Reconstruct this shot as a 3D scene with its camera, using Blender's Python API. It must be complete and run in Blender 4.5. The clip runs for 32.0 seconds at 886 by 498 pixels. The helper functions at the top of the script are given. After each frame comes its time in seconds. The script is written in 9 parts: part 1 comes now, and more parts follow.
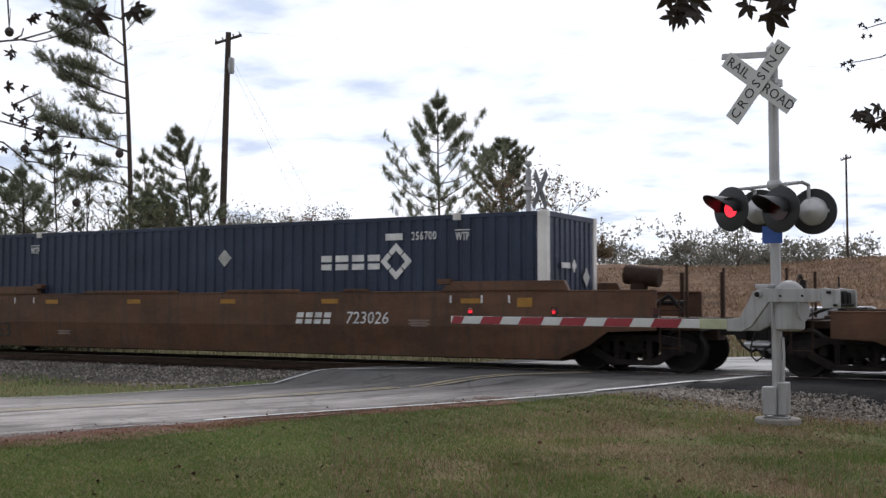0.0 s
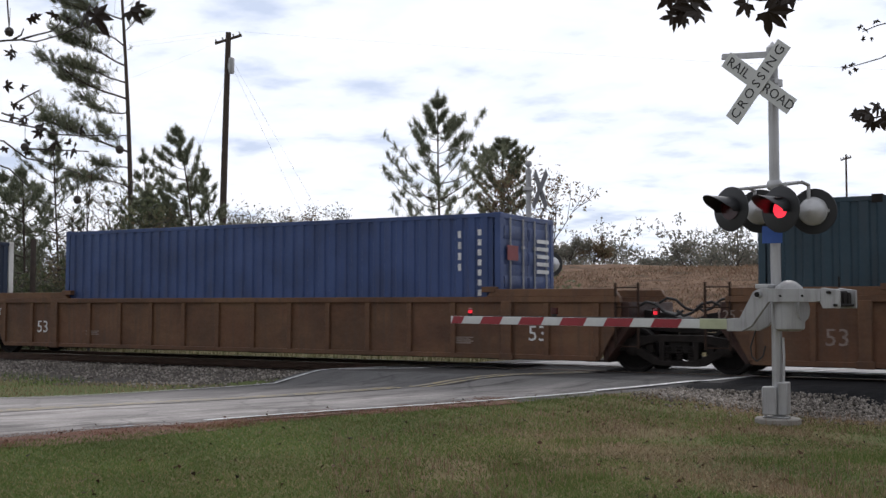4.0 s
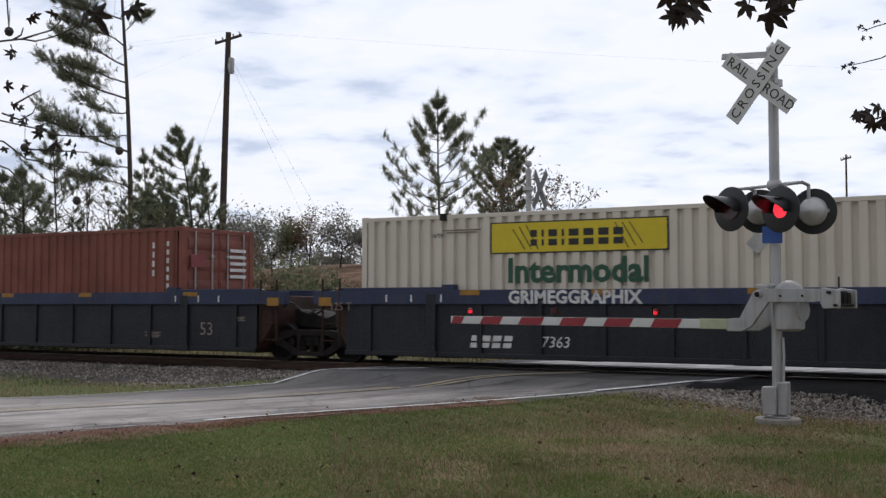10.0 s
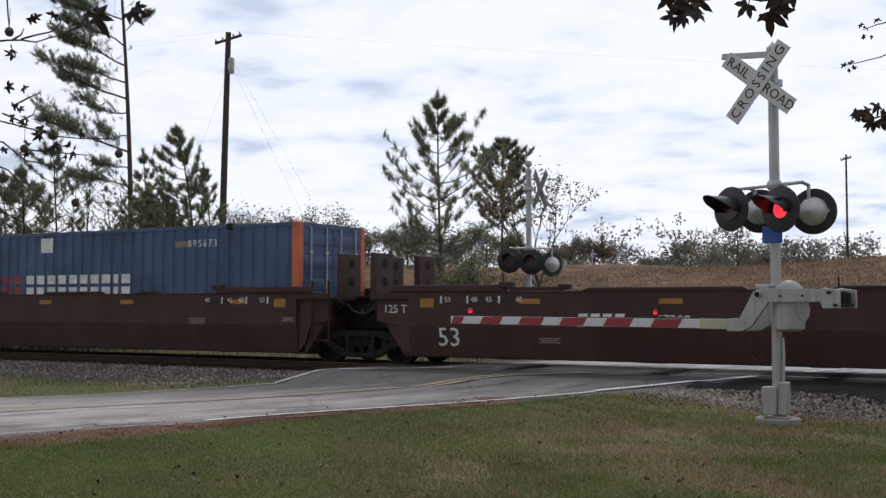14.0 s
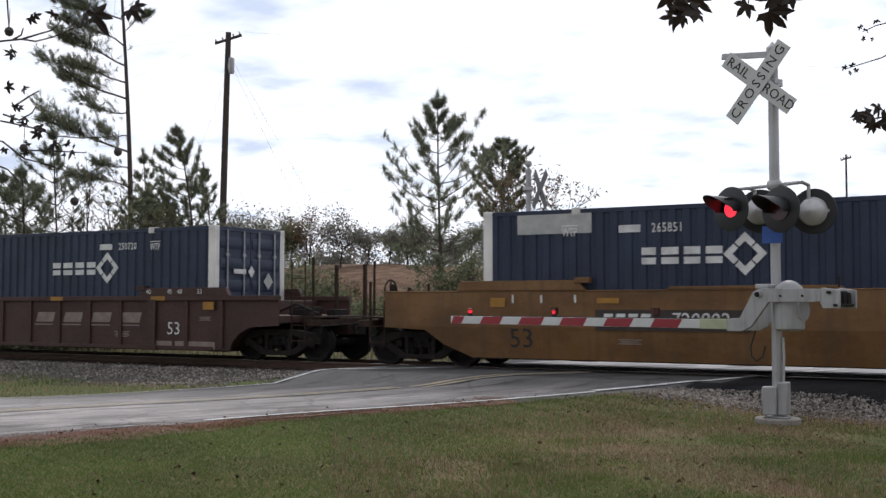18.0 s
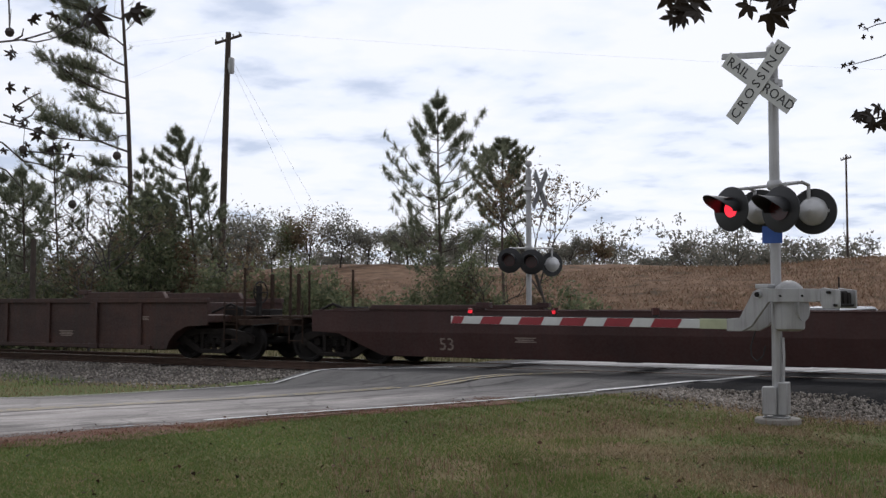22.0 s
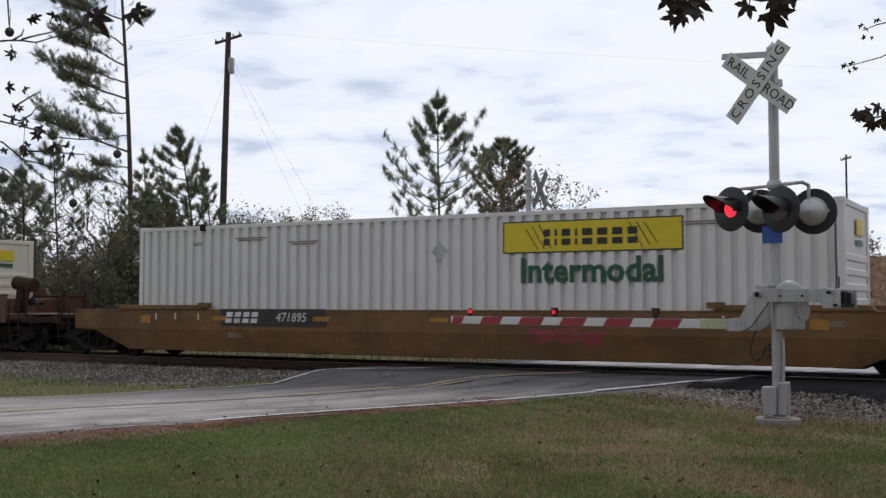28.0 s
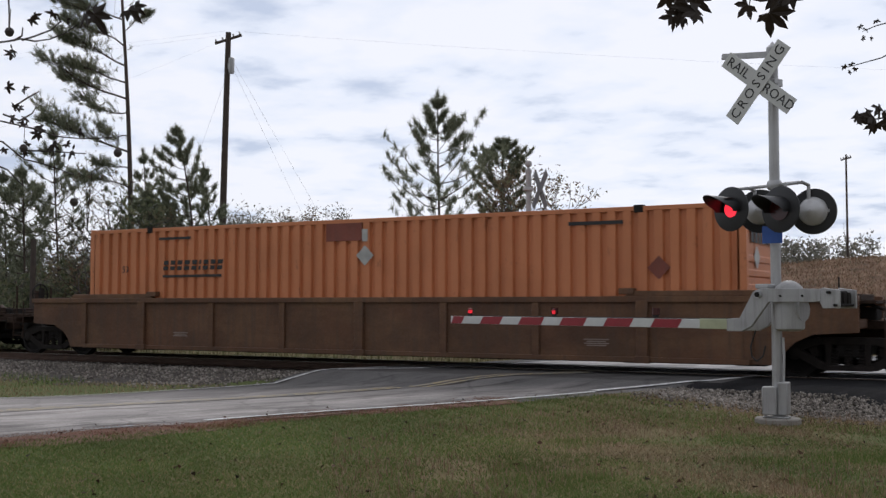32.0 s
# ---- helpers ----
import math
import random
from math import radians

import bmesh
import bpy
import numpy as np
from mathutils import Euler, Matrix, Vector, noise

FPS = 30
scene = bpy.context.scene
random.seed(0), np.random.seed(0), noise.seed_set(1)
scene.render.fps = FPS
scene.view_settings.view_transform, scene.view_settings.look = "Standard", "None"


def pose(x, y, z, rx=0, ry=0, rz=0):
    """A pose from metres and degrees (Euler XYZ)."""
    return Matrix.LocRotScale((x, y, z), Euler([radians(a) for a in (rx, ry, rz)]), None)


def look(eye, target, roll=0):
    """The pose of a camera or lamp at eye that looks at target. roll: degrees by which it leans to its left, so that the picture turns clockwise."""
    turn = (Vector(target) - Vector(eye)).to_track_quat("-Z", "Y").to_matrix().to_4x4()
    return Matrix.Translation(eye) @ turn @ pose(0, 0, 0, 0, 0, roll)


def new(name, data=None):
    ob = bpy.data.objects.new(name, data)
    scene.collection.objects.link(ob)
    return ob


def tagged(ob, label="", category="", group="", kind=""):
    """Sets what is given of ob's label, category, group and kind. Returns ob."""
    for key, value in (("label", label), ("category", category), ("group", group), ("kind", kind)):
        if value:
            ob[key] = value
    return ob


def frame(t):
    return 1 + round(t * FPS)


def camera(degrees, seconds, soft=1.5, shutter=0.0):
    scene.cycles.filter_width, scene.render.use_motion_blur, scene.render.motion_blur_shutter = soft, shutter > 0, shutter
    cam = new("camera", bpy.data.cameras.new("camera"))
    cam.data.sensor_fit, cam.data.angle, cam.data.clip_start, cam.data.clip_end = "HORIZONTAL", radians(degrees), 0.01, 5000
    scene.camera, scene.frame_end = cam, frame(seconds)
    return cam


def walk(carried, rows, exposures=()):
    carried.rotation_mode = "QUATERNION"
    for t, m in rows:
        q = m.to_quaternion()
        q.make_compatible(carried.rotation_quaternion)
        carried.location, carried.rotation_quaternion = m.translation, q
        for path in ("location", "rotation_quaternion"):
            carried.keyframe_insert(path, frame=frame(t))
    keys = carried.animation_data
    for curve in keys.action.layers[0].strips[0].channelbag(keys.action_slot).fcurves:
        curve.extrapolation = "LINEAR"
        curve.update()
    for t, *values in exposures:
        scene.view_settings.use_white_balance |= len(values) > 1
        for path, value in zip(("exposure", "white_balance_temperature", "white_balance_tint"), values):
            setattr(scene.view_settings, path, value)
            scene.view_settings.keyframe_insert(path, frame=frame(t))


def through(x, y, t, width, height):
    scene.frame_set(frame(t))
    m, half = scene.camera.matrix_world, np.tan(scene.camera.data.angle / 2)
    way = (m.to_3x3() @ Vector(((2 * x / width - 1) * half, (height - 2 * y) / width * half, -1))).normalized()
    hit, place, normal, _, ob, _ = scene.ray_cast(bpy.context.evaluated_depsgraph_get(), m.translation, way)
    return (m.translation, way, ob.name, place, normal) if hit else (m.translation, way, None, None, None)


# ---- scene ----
# ---- camera: a tripod beside the road, still for the whole shot ----
cam = camera(43.46, 32.0, soft=1.4, shutter=0.045)
EYE = (0.0, -20.905, 1.268)
TURN = pose(EYE[0], EYE[1], EYE[2], 90 + 2.8615, 0, 29.519)
# the camera's own exposure drifts a little as light and dark cars pass
walk(cam, [(0.0, TURN), (32.0, TURN)], exposures=[(0.0, 0.20, 6500, 14), (1.0, 0.20, 6500, 14), (3.0, 0.17, 6500, 14), (6.0, 0.10, 6500, 14), (8.0, 0.03, 6500, 14), (10.0, 0.0, 6500, 14), (12.0, 0.10, 6500, 14), (13.0, -0.02, 6500, 14), (14.0, 0.03, 6500, 14), (17.0, 0.07, 6500, 14), (18.0, 0.22, 6500, 14), (19.0, 0.25, 6500, 14),
                                                  (20.0, 0.22, 6500, 14), (21.0, 0.10, 6500, 14), (22.0, 0.02, 6500, 14), (24.0, 0.0, 6500, 14), (25.0, 0.05, 6500, 14), (28.0, -0.05, 6500, 14), (29.0, -0.10, 6500, 14), (30.0, 0.0, 6500, 14), (31.0, -0.07, 6500, 14), (32.0, -0.06, 6500, 14)])

# ---- world and sun: bright high cloud, the sun hidden behind it beyond the train ----
scene.view_settings.exposure = 0.0
world = bpy.data.worlds.new("overcast_sky")
scene.world = world
world.use_nodes = True
SUN_ELEV, SUN_AZ = radians(48), radians(200)


def build_world():
    nt = world.node_tree
    nt.nodes.clear()
    n, ln = nt.nodes.new, nt.links.new
    out, bg = n("ShaderNodeOutputWorld"), n("ShaderNodeBackground")
    sky = n("ShaderNodeTexSky")
    sky.sky_type, sky.sun_disc = "NISHITA", False
    sky.sun_elevation, sky.sun_rotation = SUN_ELEV, SUN_AZ
    sky.air_density, sky.dust_density = 1.0, 2.0
    dim = n("ShaderNodeMixRGB")
    dim.blend_type, dim.inputs[0].default_value = "MULTIPLY", 1.0
    dim.inputs[2].default_value = (0.10, 0.10, 0.10, 1)
    tc, sep = n("ShaderNodeTexCoord"), n("ShaderNodeSeparateXYZ")
    ln(tc.outputs["Generated"], sep.inputs[0])
    # cloud sheet: the direction is laid on a flat layer overhead
    up = n("ShaderNodeMath")
    up.operation = "ADD"
    up.inputs[1].default_value = 0.13
    ln(sep.outputs[2], up.inputs[0])
    top = n("ShaderNodeMath")
    top.operation = "MAXIMUM"
    top.inputs[1].default_value = 0.06
    ln(up.outputs[0], top.inputs[0])
    comb = n("ShaderNodeCombineXYZ")
    for k in (0, 1):
        dv = n("ShaderNodeMath")
        dv.operation = "DIVIDE"
        ln(sep.outputs[k], dv.inputs[0])
        ln(top.outputs[0], dv.inputs[1])
        ln(dv.outputs[0], comb.inputs[k])
    mp = n("ShaderNodeMapping")
    mp.inputs["Rotation"].default_value = (0, 0, radians(30))
    mp.inputs["Location"].default_value = (3.1, 0.4, 0)
    ln(comb.outputs[0], mp.inputs[0])
    big = n("ShaderNodeTexNoise")
    big.inputs["Scale"].default_value, big.inputs["Detail"].default_value = 1.35, 6.0
    big.inputs["Roughness"].default_value = 0.52
    ln(mp.outputs[0], big.inputs["Vector"])
    ramp = n("ShaderNodeValToRGB")
    e = ramp.color_ramp.elements
    e[0].position, e[0].color = 0.37, (0.56, 0.65, 0.80, 1)
    e[1].position, e[1].color = 0.53, (0.92, 0.96, 1.02, 1)
    mid = ramp.color_ramp.elements.new(0.45)
    mid.color = (0.83, 0.90, 1.0, 1)
    small = n("ShaderNodeTexNoise")
    small.inputs["Scale"].default_value, small.inputs["Detail"].default_value = 4.2, 5.0
    ln(mp.outputs[0], small.inputs["Vector"])
    both = n("ShaderNodeMixRGB")
    both.inputs[0].default_value = 0.42
    ln(big.outputs[0], both.inputs[1])
    ln(small.outputs[0], both.inputs[2])
    ln(both.outputs[0], ramp.inputs[0])
    veil = n("ShaderNodeMixRGB")
    veil.inputs[0].default_value = 0.90
    ln(sky.outputs[0], dim.inputs[1])
    ln(dim.outputs[0], veil.inputs[1])
    ln(ramp.outputs[0], veil.inputs[2])
    # the cloud is brighter towards the hidden sun
    dot = n("ShaderNodeVectorMath")
    dot.operation = "DOT_PRODUCT"
    dot.inputs[1].default_value = tuple(Vector((-20, 60, 34)).normalized())
    ln(tc.outputs["Generated"], dot.inputs[0])
    glowing = n("ShaderNodeMapRange")
    for k, v in ((1, -0.6), (2, 0.9), (3, 0.58), (4, 1.08)):
        glowing.inputs[k].default_value = v
    ln(dot.outputs["Value"], glowing.inputs[0])
    ln(veil.outputs[0], bg.inputs[0])
    ln(glowing.outputs[0], bg.inputs[1])
    ln(bg.outputs[0], out.inputs[0])


build_world()
sun = new("sun", bpy.data.lights.new("sun", "SUN"))
sun.data.energy, sun.data.angle, sun.data.color = 0.9, radians(20), (1.0, 0.96, 0.9)
sun.matrix_world = look((-28, 60, 62), (-8, 0, 0))


# ---- material helpers ----
def node_mat(name):
    m = bpy.data.materials.new(name)
    m.use_nodes = True
    nt = m.node_tree
    return m, nt, nt.nodes["Principled BSDF"], nt.nodes.new, nt.links.new


def noise_of(nt, scale, detail=4.0, stretch=(1, 1, 1), coords="Object", rough=0.55):
    tc = nt.nodes.new("ShaderNodeTexCoord")
    mp = nt.nodes.new("ShaderNodeMapping")
    mp.inputs["Scale"].default_value = stretch
    nt.links.new(tc.outputs[coords], mp.inputs[0])
    t = nt.nodes.new("ShaderNodeTexNoise")
    t.inputs["Scale"].default_value, t.inputs["Detail"].default_value = scale, detail
    t.inputs["Roughness"].default_value = rough
    nt.links.new(mp.outputs[0], t.inputs["Vector"])
    return t.outputs[0]


def ramp_of(nt, src, stops):
    r = nt.nodes.new("ShaderNodeValToRGB")
    els = r.color_ramp.elements
    while len(els) < len(stops):
        els.new(0.5)
    for e, (p, c) in zip(els, stops):
        e.position = p
        e.color = (*c, 1) if not isinstance(c, (int, float)) else (c, c, c, 1)
    nt.links.new(src, r.inputs[0])
    return r.outputs[0]


def mixed(nt, fac, a, b, how="MIX"):
    x = nt.nodes.new("ShaderNodeMixRGB")
    x.blend_type = how
    for sock, v in ((x.inputs[0], fac), (x.inputs[1], a), (x.inputs[2], b)):
        if isinstance(v, (int, float)):
            sock.default_value = v if sock == x.inputs[0] else (v, v, v, 1)
        elif isinstance(v, tuple):
            sock.default_value = (*v, 1)
        else:
            nt.links.new(v, sock)
    return x.outputs[0]


def bumped(nt, bsdf, src, strength, dist):
    b = nt.nodes.new("ShaderNodeBump")
    b.inputs["Strength"].default_value, b.inputs["Distance"].default_value = strength, dist
    nt.links.new(src, b.inputs["Height"])
    nt.links.new(b.outputs[0], bsdf.inputs["Normal"])


def paint(name, color, rough=0.55, dirt=0.35, dirt_color=(0.06, 0.045, 0.035), rust=0.0, metal=0.0, streak=True, scale=1.0, fade=1.0, dust=None):
    """Weathered paint: patchy fading, vertical grime streaks, rust spots."""
    m, nt, p, n, ln = node_mat(name)
    dark = tuple(c * (1 - 0.30 * fade) for c in color)
    light = tuple(min(1, c * (1 + 0.18 * fade) + 0.008 * fade) for c in color)
    col = ramp_of(nt, noise_of(nt, 0.9 * scale, 5), [(0.3, dark), (0.5, color), (0.72, light)])
    if dust:
        # rubbed and dusty places, drawn out along the side
        col = mixed(nt, ramp_of(nt, noise_of(nt, 0.9, 8, (0.55, 1, 1.6), rough=0.70), [(0.45, 0.0), (0.56, 0.50), (0.70, 0.85)]), col, dust)
        col = mixed(nt, ramp_of(nt, noise_of(nt, 0.6, 7, (0.8, 1, 1.2), rough=0.66), [(0.47, 0.0), (0.62, 0.6)]), col, tuple(0.4 * c for c in color))
    st = noise_of(nt, 2.2 * scale, 6, (3.2, 3.2, 0.22) if streak else (1, 1, 1), rough=0.62)
    col = mixed(nt, ramp_of(nt, st, [(0.48, 0.0), (0.75, dirt)]), col, dirt_color)
    if rust:
        rs = noise_of(nt, 5.0 * scale, 8, (1, 1, 0.5), rough=0.7)
        col = mixed(nt, ramp_of(nt, rs, [(0.62 - rust * 0.2, 0.0), (0.70, min(1, rust + 0.4))]), col, (0.13, 0.05, 0.022))
    ln(col, p.inputs["Base Color"])
    fine = noise_of(nt, 22 * scale, 5)
    ln(ramp_of(nt, fine, [(0.3, max(0.05, rough - 0.12)), (0.7, min(1, rough + 0.15))]), p.inputs["Roughness"])
    p.inputs["Metallic"].default_value = metal
    bumped(nt, p, fine, 0.10, 0.01)
    return m


def plain(name, color, rough=0.5, metal=0.0, var=0.12, scale=8.0, bump=0.1, dist=0.005, gloss=0.5):
    m, nt, p, n, ln = node_mat(name)
    nz = noise_of(nt, scale, 5)
    ln(ramp_of(nt, nz, [(0.25, tuple(c * (1 - var) for c in color)), (0.75, tuple(min(1, c * (1 + var)) for c in color))]), p.inputs["Base Color"])
    p.inputs["Roughness"].default_value, p.inputs["Metallic"].default_value = rough, metal
    p.inputs["Specular IOR Level"].default_value = gloss
    bumped(nt, p, nz, bump, dist)
    return m


def glow(name, color, strength):
    m, nt, p, n, ln = node_mat(name)
    p.inputs["Base Color"].default_value = (*color, 1)
    p.inputs["Emission Color"].default_value = (*color, 1)
    p.inputs["Emission Strength"].default_value = strength
    return m


def leafy(name, stops, rough=0.6, through=0.25):
    """Leaves, needles and blades: each piece has its own tint."""
    m, nt, p, n, ln = node_mat(name)
    g = n("ShaderNodeNewGeometry")
    r = ramp_of(nt, g.outputs["Random Per Island"], stops)
    big = ramp_of(nt, noise_of(nt, 0.6, 3), [(0.3, 0.72), (0.7, 1.15)])
    col = mixed(nt, 1.0, r, big, "MULTIPLY")
    ln(col, p.inputs["Base Color"])
    p.inputs["Roughness"].default_value = rough
    p.inputs["Specular IOR Level"].default_value = 0.2
    if through:
        tr, mx = n("ShaderNodeBsdfTranslucent"), n("ShaderNodeMixShader")
        ln(col, tr.inputs[0])
        mx.inputs[0].default_value = through
        ln(p.outputs[0], mx.inputs[1])
        ln(tr.outputs[0], mx.inputs[2])
        ln(mx.outputs[0], nt.nodes["Material Output"].inputs[0])
    return m


# ---- geometry helpers: a Geo gathers vertices and faces for one mesh ----
class Geo:
    def __init__(self):
        self.v, self.f = [], []

    def add(self, verts, faces):
        o = len(self.v)
        self.v.extend([tuple(q) for q in verts])
        self.f.extend([tuple(i + o for i in q) for q in faces])
        return self

    def box(self, x0, x1, y0, y1, z0, z1, m=None):
        vs = [Vector(q) for q in ((x0, y0, z0), (x1, y0, z0), (x1, y1, z0), (x0, y1, z0), (x0, y0, z1), (x1, y0, z1), (x1, y1, z1), (x0, y1, z1))]
        if m:
            vs = [m @ q for q in vs]
        return self.add(vs, [(0, 3, 2, 1), (4, 5, 6, 7), (0, 1, 5, 4), (1, 2, 6, 5), (2, 3, 7, 6), (3, 0, 4, 7)])

    def tube(self, a, b, r, r2=None, n=10, caps=True):
        a, b = Vector(a), Vector(b)
        r2 = r if r2 is None else r2
        q = (b - a).to_track_quat("Z", "Y")
        vs, fs = [], []
        for p, rr in ((a, r), (b, r2)):
            for i in range(n):
                t = 2 * math.pi * i / n
                vs.append(p + q @ Vector((rr * math.cos(t), rr * math.sin(t), 0)))
        fs = [(i, (i + 1) % n, n + (i + 1) % n, n + i) for i in range(n)]
        if caps:
            fs += [tuple(range(n - 1, -1, -1)), tuple(range(n, 2 * n))]
        return self.add(vs, fs)

    def path(self, pts, r, n=6):
        for a, b in zip(pts[:-1], pts[1:]):
            self.tube(a, b, r, n=n)
        return self

    def prism_y(self, poly, y0, y1):
        """A polygon in x, z drawn out between two y."""
        k = len(poly)
        vs = [(x, y0, z) for x, z in poly] + [(x, y1, z) for x, z in poly]
        return self.add(vs, [tuple(range(k)), tuple(range(2 * k - 1, k - 1, -1))] + [(i + k, (i + 1) % k + k, (i + 1) % k, i) for i in range(k)])

    def prism_x(self, poly, x0, x1):
        """A polygon in y, z drawn out between two x."""
        k = len(poly)
        vs = [(x0, y, z) for y, z in poly] + [(x1, y, z) for y, z in poly]
        return self.add(vs, [tuple(range(k - 1, -1, -1)), tuple(range(k, 2 * k))] + [(i, (i + 1) % k, (i + 1) % k + k, i + k) for i in range(k)])

    def lathe(self, prof, m=None, n=20):
        """Rings (radius, height) turned about z."""
        vs, fs = [], []
        for r, z in prof:
            for i in range(n):
                t = 2 * math.pi * i / n
                q = Vector((r * math.cos(t), r * math.sin(t), z))
                vs.append(m @ q if m else q)
        for k in range(len(prof) - 1):
            fs += [(k * n + i, k * n + (i + 1) % n, (k + 1) * n + (i + 1) % n, (k + 1) * n + i) for i in range(n)]
        fs += [tuple(range(n - 1, -1, -1)), tuple(range((len(prof) - 1) * n, len(prof) * n))]
        return self.add(vs, fs)


def mesh_of(name, geo, mat, bevel=0.0, smooth=True):
    me = bpy.data.meshes.new(name)
    me.from_pydata(geo.v, [], geo.f)
    me.update()
    bm = bmesh.new()
    bm.from_mesh(me)
    bmesh.ops.recalc_face_normals(bm, faces=bm.faces)
    if bevel:
        bmesh.ops.bevel(bm, geom=bm.edges[:], offset=bevel, segments=1, affect="EDGES", clamp_overlap=True)
    bm.to_mesh(me)
    bm.free()
    if smooth:
        me.shade_smooth()
        me.set_sharp_from_angle(angle=radians(38))
    me.materials.append(mat)
    return me


def part(name, geo, mat, parent=None, label="", bevel=0.0, m=None, smooth=True):
    me = geo if isinstance(geo, bpy.types.Mesh) else mesh_of(name, geo, mat, bevel, smooth)
    ob = new(name, me)
    ob.parent = parent
    if m is not None:
        ob.matrix_basis = m
    if label:
        ob["label"] = label
    return ob


def thing(name, label, category, group="", m=None, kind=""):
    ob = new(name)
    ob.empty_display_size = 0.3
    if m is not None:
        ob.matrix_basis = m
    return tagged(ob, label, category, group, kind)


def bulk(name, verts, faces, mat, label="", category="", kind="stuff", parent=None):
    """A large mesh from arrays: blades, needles, stones."""
    me = bpy.data.meshes.new(name)
    verts = np.asarray(verts, dtype=np.float32)
    faces = np.asarray(faces, dtype=np.int32)
    k = faces.shape[1]
    me.vertices.add(len(verts))
    me.vertices.foreach_set("co", verts.ravel())
    me.loops.add(faces.size)
    me.loops.foreach_set("vertex_index", faces.ravel())
    me.polygons.add(len(faces))
    me.polygons.foreach_set("loop_start", np.arange(0, faces.size, k, dtype=np.int32))
    me.update(calc_edges=True)
    me.materials.append(mat)
    ob = new(name, me)
    ob.parent = parent
    if parent is None:
        tagged(ob, label, category, "", kind)
    elif label:
        ob["label"] = label
    return ob


TEXTS = {}


def text_mesh(s, size, mat, shear=0.0, bold=0.0, space=1.0):
    key = (s, size, mat.name, shear, bold, space)
    if key not in TEXTS:
        cu = bpy.data.curves.new("lettering", "FONT")
        cu.body, cu.size, cu.shear, cu.offset, cu.space_character = s, size, shear, bold, space
        cu.align_x, cu.align_y = "CENTER", "CENTER"
        cu.extrude, cu.resolution_u = 0.002, 2
        ob = new("lettering", cu)
        dg = bpy.context.evaluated_depsgraph_get()
        me = bpy.data.meshes.new_from_object(ob.evaluated_get(dg))
        bpy.data.objects.remove(ob)
        bpy.data.curves.remove(cu)
        me.materials.clear()
        me.materials.append(mat)
        me.name = "lettering"
        TEXTS[key] = me
    return TEXTS[key]


FACE_S = pose(0, 0, 0, 90, 0, 0)      # a flat drawing turned to stand upright, facing -y
FACE_E = pose(0, 0, 0, 90, 0, 90)     # the same, facing +x


